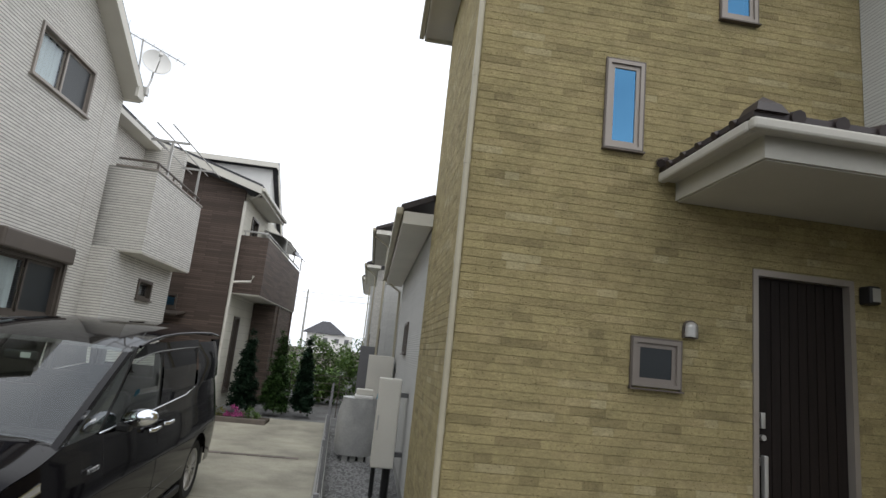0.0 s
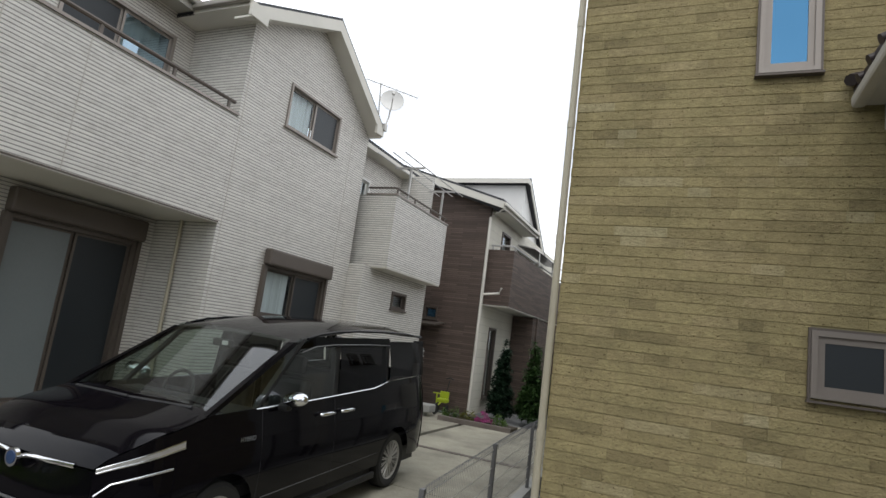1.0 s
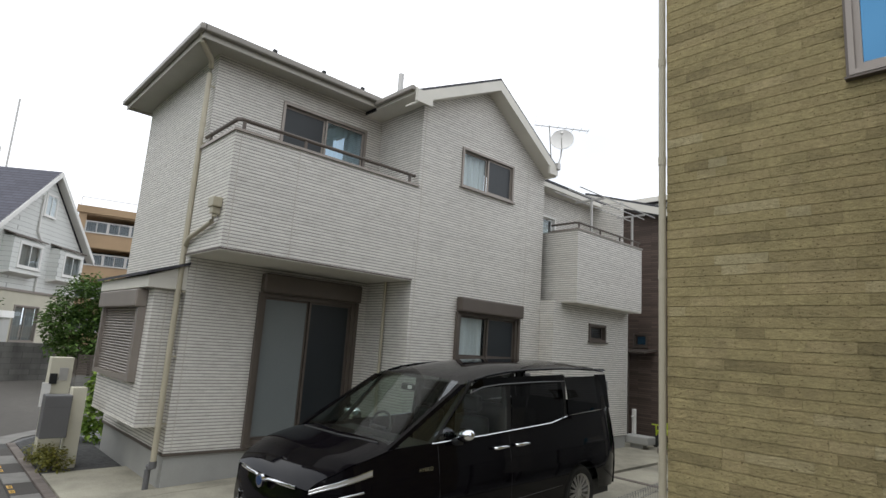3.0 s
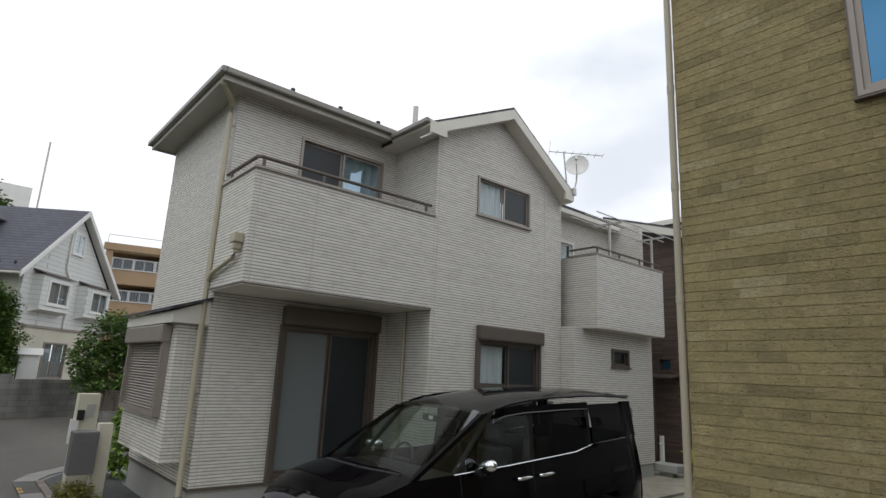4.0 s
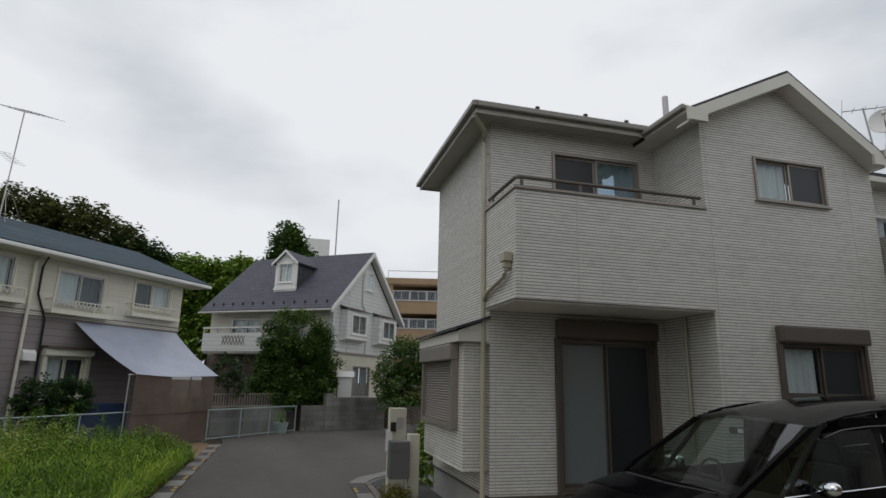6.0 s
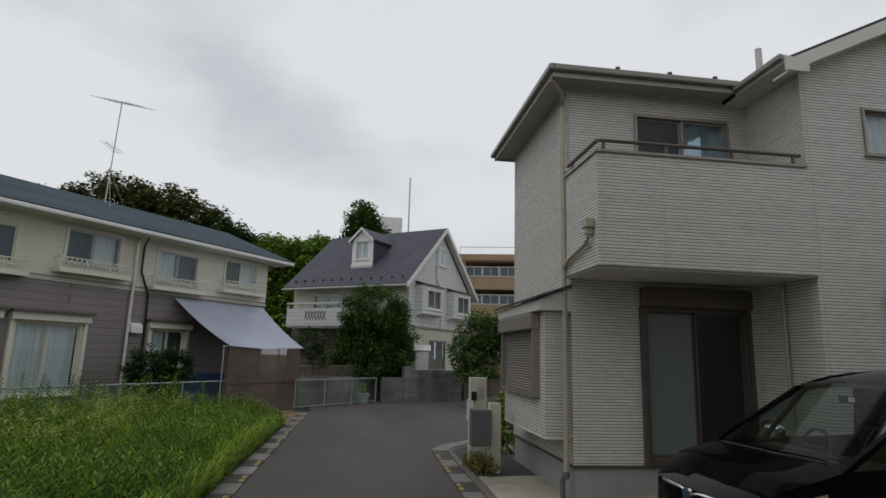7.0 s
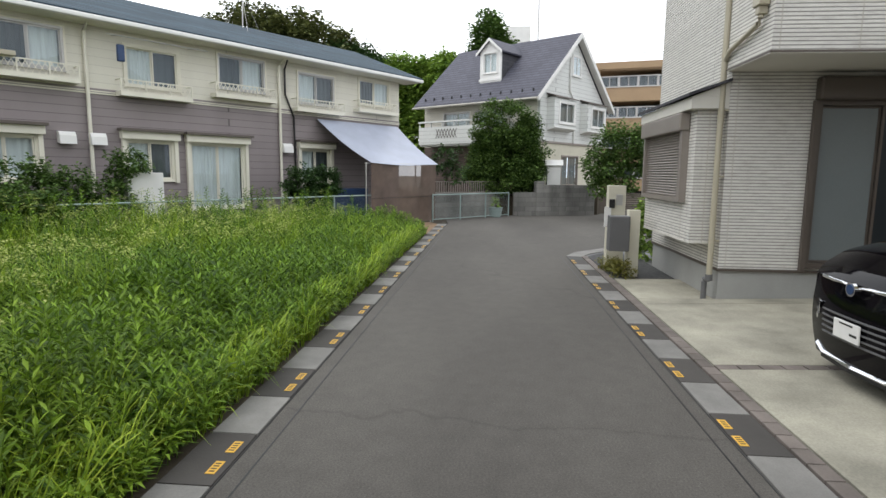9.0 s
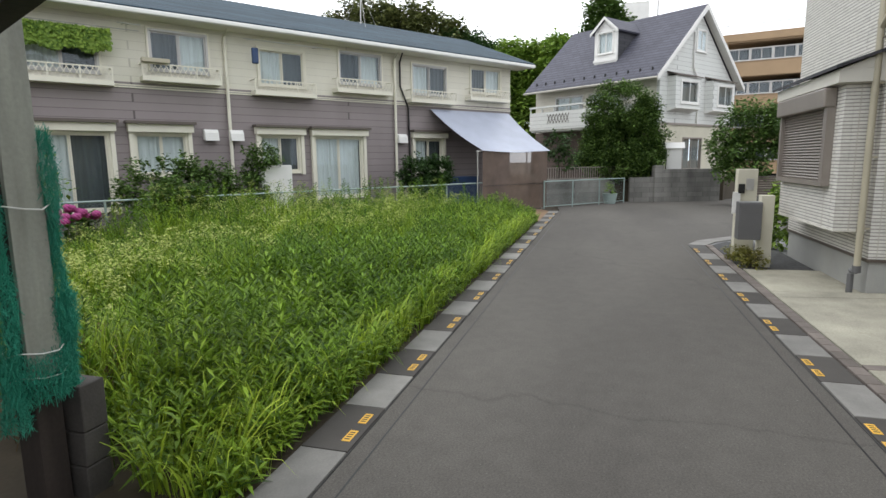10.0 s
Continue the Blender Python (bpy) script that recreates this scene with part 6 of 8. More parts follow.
# ---- kerbs ----
for side, y0, y1, x_end in (("left", -1.47, -1.135, -15.0), ("right", 2.105, 2.42, -7.4)):
    k = thing("kerb_" + side, (0, y0, 0), "flat kerb of alternate pale and dark paving slabs", "kerb", kind="structure")
    part("bed", B().box(x_end, 9.0, y0, y1, -0.04, 0.004), M_ASPHALT_STRIP, k)
    meshes = {}
    for n_, mat in (("light", M_TILE_LIGHT), ("dark", M_TILE_DARK)):
        b = B().box(-0.32, 0.32, y0 + 0.006, y1 - 0.006, 0.004, 0.018, 0.004)
        ob = part("paving_slab", b, mat, k)
        meshes[n_] = ob.data
        bpy.data.objects.remove(ob)
    st = B()
    for q in (-0.13, 0.13):
        yy = y1 - 0.075 if side == "left" else y0 + 0.045
        st.box(q - 0.075, q + 0.075, yy - 0.03, yy + 0.03, 0.0185, 0.0215, 0.001)
    sl = B()
    for q in (-0.13, 0.13):
        for k4 in range(4):
            sl.box(q - 0.05 + k4 * 0.03, q - 0.038 + k4 * 0.03, yy - 0.018, yy + 0.018, 0.0216, 0.0226)
    sl_ = part("stud_slot", sl, M_BLACK, k)
    slot = sl_.data
    bpy.data.objects.remove(sl_)
    so_ = part("yellow_stud", st, M_YELLOW, k)
    stud = so_.data
    bpy.data.objects.remove(so_)
    ph = 2.635 if side == "left" else 1.93
    cells = [(ph + 0.65 * j, j % 2 == 0) for j in range(-30, 12)]
    for cx, light in cells:
        if not (x_end + 0.3 < cx < 9.0):
            continue
        ob = new("paving_slab", meshes["light" if light else "dark"])
        ob.parent = k
        ob.location = (cx, 0, 0)
        if not light:
            o2 = new("yellow_stud", stud)
            o2.parent = k
            o2.location = (cx, 0, 0)
            o3 = new("stud_slot", slot)
            o3.parent = k
            o3.location = (cx, 0, 0)
ed = thing("edging", (0, 2.49, 0), "thin row of brown edging blocks", "edging", kind="structure")
eb = part("edging_block", B().box(-0.095, 0.095, 2.43, 2.55, -0.02, 0.028, 0.004), M_EDGE_BRICK, ed)
ebm = eb.data
bpy.data.objects.remove(eb)
for j in range(70):
    ob = new("edging_block", ebm)
    ob.parent = ed
    ob.location = (-7.2 + j * 0.2, 0, 0)
# edging bands across the forecourt
for j in range(24):
    ob = new("edging_block", ebm)
    ob.parent = ed
    ob.location = (-2.6 + j * 0.2, 9.9 - 2.49, drive_z(9.9) - 0.018)
for j in range(36):
    y = 2.66 + j * 0.2
    ob = new("edging_block", ebm)
    ob.parent = ed
    ob.matrix_local = Matrix.Translation((-0.095, y - 2.49, drive_z(y) - 0.026)) @ Matrix.Rotation(radians(90), 4, "Z")
# joints where the lane's patching meets the kerbs
for y in (-1.0, 1.98):
    single("asphalt_joint", B().box(-15.0 if y < 0 else -7.4, 9.0, y - 0.006, y + 0.006, -0.01, 0.0015), M_BLACK, "thin dark joint line along the asphalt", "joint", kind="structure")


# ---- vegetation ----
class Soup:
    """Many loose leaves or blades as one mesh."""

    def __init__(self):
        self.v, self.f = [], []

    def leaf(self, p, d, length, width, droop=0.3, up=Vector((0, 0, 1))):
        side = d.cross(up)
        side = side.normalized() * width if side.length > 1e-4 else Vector((width, 0, 0))
        mid, tip = p + d * length * 0.5, p + d * length - Vector((0, 0, droop * length))
        o = len(self.v)
        self.v += [p, mid + side, tip, mid - side]
        self.f += [(o, o + 1, o + 2, o + 3)]

    def blade(self, p, lean, h, w, bend):
        side = Vector((-lean.y, lean.x, 0)) * w
        o = len(self.v)
        for t, w in ((0.0, 1.0), (0.45, 0.95), (0.75, 0.75), (0.92, 0.45)):
            q = p + lean * (h * 0.1 * t + bend * t ** 2.2) + Vector((0, 0, h * (t - 0.35 * bend / h * t ** 4)))
            self.v += [q - side * w, q + side * w]
        self.v += [p + lean * (h * 0.1 + bend * 1.12) + Vector((0, 0, h * (1.0 - 0.6 * bend / h)))]
        self.f += [(o, o + 1, o + 3, o + 2), (o + 2, o + 3, o + 5, o + 4), (o + 4, o + 5, o + 7, o + 6), (o + 6, o + 7, o + 8)]

    def stick(self, p, q, w):
        d = Vector((w, 0, 0)) if abs((q - p).x) < abs((q - p).y) + abs((q - p).z) else Vector((0, w, 0))
        e = Vector((0, w, 0)) if d.x else Vector((0, 0, w))
        o = len(self.v)
        self.v += [p - d, p + d, p + e, q - d * 0.6, q + d * 0.6, q + e * 0.6]
        self.f += [(o, o + 1, o + 4, o + 3), (o + 1, o + 2, o + 5, o + 4), (o + 2, o, o + 3, o + 5)]


def rdir(r, zmin=-1.0, zmax=1.0):
    z, a = r.uniform(zmin, zmax), r.uniform(0, 2 * math.pi)
    s = math.sqrt(max(0, 1 - z * z))
    return Vector((s * math.cos(a), s * math.sin(a), z))


def crown(r, blobs, clumps, leaves, size, spread, shell=0.55):
    """Leaves in clumps over several ellipsoids (centre, radii)."""
    s = Soup()
    tot = sum(b_[1][0] * b_[1][1] + b_[1][0] * b_[1][2] for b_ in blobs)
    for c, rad in blobs:
        n = max(4, int(clumps * (rad[0] * rad[1] + rad[0] * rad[2]) / tot))
        for _ in range(n):
            d = rdir(r, -0.8, 1)
            k = shell + (1 - shell) * r.random() + 0.12 * noise.noise(d * 2.3 + Vector(c))
            cc = Vector(c) + Vector((d.x * rad[0], d.y * rad[1], d.z * rad[2])) * k
            for _ in range(leaves):
                o = rdir(r) * spread * r.random() ** 0.5
                dd = (rdir(r, -0.6, 0.7) + d * 0.6).normalized()
                s.leaf(cc + o, dd, size * r.uniform(0.7, 1.3), size * 0.38, 0.25)
    return s


def tree(name, base, top, blobs, clumps, leaves, size, spread, mat, label, seed, trunk=0.12, shell=0.55, category="tree"):
    r = random.Random(seed)
    base = Vector(base)
    t = thing(name, tuple(base), label, category)
    tr = B()
    tp = base + Vector((r.uniform(-0.1, 0.1), r.uniform(-0.1, 0.1), top * 0.6))
    tr.tube([base, base.lerp(tp, 0.35) + Vector((0.03, 0.02, 0)), base.lerp(tp, 0.7), tp], trunk, 8, True, trunk * 0.4)
    part("trunk", tr, M_BARK, t, smooth=50)
    for c, rad in blobs:
        lb = B().tube([base.lerp(tp, r.uniform(0.4, 0.8)), base.lerp(Vector(c), 0.6) + Vector((0, 0, 0.1)), Vector(c)], trunk * 0.45, 6, True, trunk * 0.12)
        part("limb", lb, M_BARK, t, smooth=50)
    part("crown", crown(r, blobs, clumps, leaves, size, spread, shell), mat, t)
    return t


# field of grass and weeds beside the lane
FENCE_D = 2.3
AWALL = Vector((-17.18, -3.76, 0))


def apt_d(p):
    return (p - AWALL).dot(AN)


def in_field(p):
    return p.y < -1.50 and p.x < 2.95 - max(0, -2.0 - p.y) * 0.35 and apt_d(p) > FENCE_D + 0.1 and p.x > -11.8 - (p.y + 1.5) * 0.35


grng = random.Random(11)
gs, ws_, sd = Soup(), Soup(), Soup()


def field_height(x, y):
    """How tall the growth stands: low at the kerb, rank towards the fence, in uneven patches."""
    nz = noise.noise(Vector((x * 0.55, y * 0.55, 0))) + 0.5 * noise.noise(Vector((x * 1.7, y * 1.7, 3)))
    return 0.34 + 0.34 * min(1.0, (-1.5 - y) / 1.0) + 0.30 * nz + 0.065 * max(0, min(5, -3.2 - y)) * max(0.0, min(1.0, (-1.5 - x) / 3)) - 0.42 * max(0.0, min(1.0, (-5.5 - y) / 2)) * max(0.0, min(1.0, (x + 4.5) / 2))


n_t = 0
while n_t < 3900:          # tufts of grass
    x = 3.4 - 15.5 * grng.random() ** 1.25
    y = -1.56 - 9.5 * grng.random() ** 1.25
    p = Vector((x, y, -0.04))
    if not in_field(p):
        continue
    n_t += 1
    leafy_patch = noise.noise(Vector((x * 0.7 + 7, y * 0.7, 0)))
    if (leafy_patch > 0.08 or (-3.9 < y < -1.8 and -4.5 < x < 1.4)) and grng.random() < 0.86:
        continue
    h0 = max(0.2, field_height(x, y)) * grng.uniform(0.75, 1.2)
    for _ in range(grng.randint(9, 17)):
        a = grng.uniform(0, 2 * math.pi)
        lean = Vector((math.cos(a), math.sin(a), 0))
        h = h0 * grng.uniform(0.6, 1.1)
        q = p + lean * grng.uniform(0, 0.06)
        gs.blade(q, lean, h, grng.uniform(0.0035, 0.0085) * (1 + (3 - x) * 0.05), grng.uniform(0.08, 0.55) * h)
    if grng.random() < 0.45 and y < -3.4:
        for _ in range(2):
            a = grng.uniform(0, 2 * math.pi)
            lean = Vector((math.cos(a), math.sin(a), 0)) * grng.uniform(0.02, 0.16)
            q = p + lean + Vector((0, 0, h0 * grng.uniform(1.0, 1.25)))
            gs.stick(p, q, 0.003)
            for _ in range(14):
                sd.leaf(q + rdir(grng) * 0.06, rdir(grng, -0.3, 0.6), 0.05, 0.013, 0.1)
for _ in range(90):          # arching clumps over the kerb
    x = grng.uniform(-9.5, 3.0)
    c = Vector((x, -1.52 - abs(grng.gauss(0, 0.16)), -0.03))
    if not in_field(c + Vector((0, -0.03, 0))):
        continue
    for _ in range(grng.randint(8, 26)):
        a = grng.uniform(-0.2, 3.3)
        gs.blade(c + Vector((grng.gauss(0, 0.05), -abs(grng.gauss(0, 0.04)), 0)), Vector((math.cos(a), math.sin(a) * 0.9, 0)), grng.uniform(0.3, 0.68), grng.uniform(0.004, 0.0085), grng.uniform(0.12, 0.42))
n_w = 0
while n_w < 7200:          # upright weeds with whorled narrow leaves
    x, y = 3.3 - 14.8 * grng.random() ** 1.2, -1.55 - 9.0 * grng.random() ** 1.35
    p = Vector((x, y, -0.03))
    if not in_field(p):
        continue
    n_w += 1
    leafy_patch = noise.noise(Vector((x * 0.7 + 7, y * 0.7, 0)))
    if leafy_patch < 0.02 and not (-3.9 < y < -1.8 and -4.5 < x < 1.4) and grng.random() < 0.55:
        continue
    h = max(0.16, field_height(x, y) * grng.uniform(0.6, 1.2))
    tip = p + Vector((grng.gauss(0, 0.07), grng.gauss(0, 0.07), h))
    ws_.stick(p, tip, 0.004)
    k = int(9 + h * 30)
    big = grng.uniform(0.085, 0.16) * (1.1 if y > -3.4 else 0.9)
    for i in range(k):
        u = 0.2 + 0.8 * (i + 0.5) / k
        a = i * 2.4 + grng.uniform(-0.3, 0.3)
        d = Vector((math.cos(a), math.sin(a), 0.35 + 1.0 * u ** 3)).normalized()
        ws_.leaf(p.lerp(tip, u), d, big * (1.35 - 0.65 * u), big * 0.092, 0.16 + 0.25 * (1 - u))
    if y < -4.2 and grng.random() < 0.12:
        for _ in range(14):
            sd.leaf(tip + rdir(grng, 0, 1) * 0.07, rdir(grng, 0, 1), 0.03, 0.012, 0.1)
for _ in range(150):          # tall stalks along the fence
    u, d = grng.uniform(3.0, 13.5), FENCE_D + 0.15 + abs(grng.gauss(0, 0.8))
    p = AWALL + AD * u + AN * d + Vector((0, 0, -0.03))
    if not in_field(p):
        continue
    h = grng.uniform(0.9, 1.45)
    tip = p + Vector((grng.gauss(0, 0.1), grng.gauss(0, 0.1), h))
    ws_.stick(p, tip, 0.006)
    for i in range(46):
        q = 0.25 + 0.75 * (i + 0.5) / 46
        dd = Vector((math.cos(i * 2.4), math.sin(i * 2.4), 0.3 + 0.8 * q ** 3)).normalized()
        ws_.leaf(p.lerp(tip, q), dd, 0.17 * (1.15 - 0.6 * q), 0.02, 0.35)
M_DRY = leafy("dry_stalk", (0.10, 0.06, 0.03), (0.30, 0.20, 0.10), 0.7, 0.15)
dry = Soup()
for _ in range(70):
    p = Vector((2.35 + grng.gauss(0, 0.22), -3.3 + grng.gauss(0, 0.28), -0.03))
    h = grng.uniform(0.35, 0.7)
    tip = p + Vector((grng.gauss(0, 0.08), grng.gauss(0, 0.08), h))
    dry.stick(p, tip, 0.004)
    for i in range(16):
        q = 0.3 + 0.7 * (i + 0.5) / 16
        dry.leaf(p.lerp(tip, q), rdir(grng, -0.5, 0.6), 0.07, 0.008, 0.5)
single("dry_weeds", dry, M_DRY, "withered brown weeds among the green growth", "weeds", kind="stuff", at=(2.3, -3.3, 0))
single("field_grass", gs, M_GRASS, "tall green grass on a vacant plot", "grass", kind="stuff", at=(-4, -4, 0))
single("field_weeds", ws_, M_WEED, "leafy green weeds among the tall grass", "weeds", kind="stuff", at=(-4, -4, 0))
single("grass_seed_heads", sd, M_SEED, "pale seed heads and small white weed flowers", "weeds", kind="stuff", at=(-4, -4, 0))

single("field_soil", B().prism([(4.0, -1.475, -0.06), (4.0, -12, -0.06), (-18, -12, -0.06), (-18, -1.475, -0.06)], (0, 0, 0.03)), M_SOIL, "dark damp soil of the vacant plot", "soil", kind="structure")
single("bare_earth", B().prism([(-11.6, -1.475, -0.028), (-14.9, -1.475, -0.028), (-15.8, -1.9, -0.028), (-13.4, -3.9, -0.028), (-12.0, -3.6, -0.028)], (0, 0, 0.012)), M_DIRT, "bare brown earth beside the lane", "earth", kind="structure")

# ---- chain-link fence before the apartments ----
def link_fence(name, pts, h, label, spacing=1.8, diag=0.09, z0=0.0):
    f = thing(name, tuple(Vector(pts[0])), label, "fence")
    for a, b_ in zip(pts, pts[1:]):
        a, b_ = Vector(a), Vector(b_)
        L, d = (b_ - a).length, (b_ - a).normalized()
        n = max(1, round(L / spacing))
        for i in range(n + 1):
            p = a + d * (L * i / n)
            part("post", B().tube([p + Vector((0, 0, z0)), p + Vector((0, 0, h + 0.03))], 0.025, 8), M_FENCE, f, smooth=50)
        part("top_rail", B().tube([a + Vector((0, 0, h)), b_ + Vector((0, 0, h))], 0.022, 8), M_FENCE, f, smooth=50)
        part("bottom_rail", B().tube([a + Vector((0, 0, z0 + 0.08)), b_ + Vector((0, 0, z0 + 0.08))], 0.018, 8), M_FENCE, f, smooth=50)
        m = Soup()
        hh = h - z0 - 0.1
        for i in range(int((L + hh) / diag)):
            for s in (1, -1):
                u0 = i * diag - (hh if s > 0 else 0)
                u1 = u0 + hh * s
                lo_, hi_ = min(u0, u1), max(u0, u1)
                if hi_ <= 0 or lo_ >= L:
                    continue
                def clip(u):
                    return (u - u0) / (u1 - u0)
                ts = sorted([max(0, min(1, clip(max(0, lo_)))), max(0, min(1, clip(min(L, hi_))))])
                p = a + d * (u0 + (u1 - u0) * ts[0]) + Vector((0, 0, z0 + 0.08 + hh * ts[0]))
                q = a + d * (u0 + (u1 - u0) * ts[1]) + Vector((0, 0, z0 + 0.08 + hh * ts[1]))
                m.stick(p, q, 0.0028)
        tagged(part("wire_mesh", m, M_FENCE, f), kind="stuff")
    return f


def apt_pt(u, d, z=0.0):
    v = AWALL + AD * u + AN * d
    return (v.x, v.y, z)


link_fence("chain_link_fence", [apt_pt(2.7, FENCE_D), apt_pt(16.0, FENCE_D)], 1.05, "pale green chain-link fence before the apartments")
link_fence("chain_link_fence", [(-15.7, -1.75, 0), (-19.1, 1.15, 0)], 1.0, "pale green chain-link fence at the bend", 1.5)

# awning and shade net
AW = thing("awning", apt_pt(1.5, 2.4), "silver tarpaulin awning on poles with brown shade net", "awning")
tp = B()
def tarp(u, v):
    q = Vector(apt_pt(-0.55 + 4.0 * v + (0.25 - 0.5 * v) * u * 1.2, 0.06 + 2.4 * u, 3.62 - 1.5 * u - 0.10 * math.sin(u * math.pi) - 0.06 * math.sin(v * math.pi) * u))
    return tuple(q)
grid(tp, tarp, 10, 12)
part("tarpaulin", tp, M_TARP, AW, "pale silver tarpaulin sheet", smooth=80)
nt = B()
grid(nt, lambda u, v: apt_pt(-0.15 + 3.3 * v, 2.42 + 0.03 * math.sin(v * 19) * u + 0.03 * math.sin(v * 7), 2.13 - 0.05 * math.sin(v * math.pi) - 2.06 * u), 8, 24)
part("shade_net", nt, M_NETTING, AW, "brown woven shade net", smooth=80)
part("net_hem", B().tube([apt_pt(-0.15, 2.46, 0.95), apt_pt(3.15, 2.46, 0.95)], 0.008, 5), M_BLACK, AW)
for u in (0.05, 0.9, 2.0, 2.75, 3.3):
    part("pole", B().tube([apt_pt(u, 2.36, -0.03), apt_pt(u, 2.36, 2.1)], 0.022, 8), M_SILVER, AW, smooth=50)
part("cross_pole", B().tube([apt_pt(0.0, 2.36, 2.1), apt_pt(3.35, 2.36, 2.1)], 0.02, 8), M_SILVER, AW, smooth=50)
single("storage_cover", B(FA).box(au(4.2), au(2.4), 0.9, 1.5, -0.04, 1.25, 0.03), M_BLUE, "dark blue storage cover under the awning", "storage")

# shrubs and plants along the fence
def shrub(name, blobs, clumps, leaves, size, mat, label, seed, base=None, category="shrub"):
    r = random.Random(seed)
    c0 = blobs[0][0]
    b0 = base or (c0[0], c0[1], 0.0)
    t = thing(name, b0, label, category)
    st = B()
    for i in range(4):
        c = blobs[i % len(blobs)][0]
        st.tube([Vector(b0) + Vector((0.05 * i - 0.1, 0.04 * i, -0.05)), Vector(b0).lerp(Vector(c), 0.6), Vector(c) + Vector((0.1 * i - 0.15, 0.1, 0.05))], 0.02, 5, True, 0.006)
    part("stem", st, M_BARK, t)
    part("foliage", crown(r, blobs, clumps, leaves, size, size * 1.3, 0.5), mat, t)
    return t


def ap(u, d, z):
    return apt_pt(u, d, z)


shrub("shrub", [(ap(4.3, 1.5, 1.45), (0.7, 0.6, 0.55)), (ap(5.2, 1.5, 1.4), (0.7, 0.6, 0.6)), (ap(4.8, 1.6, 0.8), (1.0, 0.6, 0.6))], 420, 20, 0.10, M_LEAF_DARK, "dark green clipped shrub behind the fence", 21)
shrub("shrub", [(ap(10.15, 1.2, 1.95), (0.5, 0.5, 0.42)), (ap(10.5, 1.3, 1.1), (0.6, 0.5, 0.7)), (ap(11.6, 1.5, 1.2), (0.9, 0.6, 0.75))], 330, 18, 0.10, M_LEAF_MID, "loose leafy shrub by the apartment wall", 22)
shrub("shrub", [(ap(12.3, 1.6, 1.3), (0.8, 0.5, 0.75)), (ap(13.2, 1.5, 1.15), (0.7, 0.5, 0.75)), (ap(12.6, 2.6, 0.9), (1.1, 0.4, 0.6))], 330, 16, 0.11, M_LEAF_MID, "straggling garden plants behind the fence", 23)
shrub("climbing_plant", [(ap(14.9, 1.0, 1.2), (0.25, 0.25, 0.9)), (ap(13.3, 0.8, 1.0), (0.25, 0.2, 0.8))], 34, 9, 0.13, M_LEAF_BRIGHT, "tall climbing bean plants before a window", 24, category="plant")
hyd = shrub("hydrangea", [(ap(14.9, 3.0, 0.55), (0.6, 0.45, 0.42))], 60, 16, 0.11, M_LEAF_MID, "pink hydrangea in bloom at the fence", 25)
hr = random.Random(3)
for i in range(26):
    a_, q_ = hr.uniform(0, 2 * math.pi), hr.random() ** 0.5
    c = Vector(ap(14.9 + 0.6 * q_ * math.cos(a_), 3.15 + 0.3 * q_ * math.sin(a_), 0.98 - 0.22 * q_ * q_ + hr.uniform(-0.05, 0.05)))
    fb = B()
    grid(fb, lambda u, v: tuple(c + (0.085 + 0.012 * math.sin(v * 44) * math.sin(u * 19)) * Vector((math.sin(u * math.pi) * math.cos(v * 2 * math.pi), math.sin(u * math.pi) * math.sin(v * 2 * math.pi), 0.8 * math.cos(u * math.pi)))), 10, 16)
    part("flower_head", fb, M_PINK, hyd)
single("utility_cabinet", B(FA).box(au(10.28), au(9.4), 0.9, 1.4, -0.04, 1.74, 0.02), M_WHITE, "pale grey utility cabinet by the apartment wall", "cabinet")
# green curtain of creeper at an upper window
gc = thing("creeper", ap(14.3, 0.4, 4.6), "green creeper trained along an upper window", "plant")
cs_ = Soup()
for _ in range(2600):
    u = hr.uniform(13.35, 15.3)
    p = Vector(ap(u, hr.uniform(0.3, 0.42), hr.uniform(4.5 + 0.05 * math.sin(u * 9), 5.0)))
    cs_.leaf(p, (Vector((0, 0, -1)) + rdir(hr) * 0.7 + AN * 0.35).normalized(), 0.095, 0.04, 0.1, AN)
part("foliage", cs_, M_LEAF_BRIGHT, gc)
part("support_pole", B().tube([ap(12.7, 0.35, 5.02), ap(15.4, 0.35, 5.02)], 0.012, 6), M_SILVER, gc)
# drying poles and hung washing
for a, b_ in ((7.6, 10.2), (12.7, 13.2)):
    single("drying_pole", B().tube([ap(a, 0.55, 5.12), ap(b_, 0.55, 5.12)], 0.014, 6).tube([ap(a + 0.3, 0.0, 5.2), ap(a + 0.3, 0.6, 5.12)], 0.01, 5).tube([ap(b_ - 0.3, 0.0, 5.2), ap(b_ - 0.3, 0.6, 5.12)], 0.01, 5), M_SILVER, "thin metal clothes drying pole under the eaves", "drying pole")
single("washing", B(FA).box(au(9.98), au(9.80), 0.45, 0.55, 4.5, 4.92, 0.03), M_BLUE, "dark blue washing hung from the drying pole", "laundry")
pl_ = thing("planter", ap(11.9, 0.45, 4.28), "green planter box on an upper window rail", "planter")
part("box", B(FA).box(au(12.72), au(12.08), 0.30, 0.50, 4.30, 4.40, 0.01), M_PIPE, pl_)
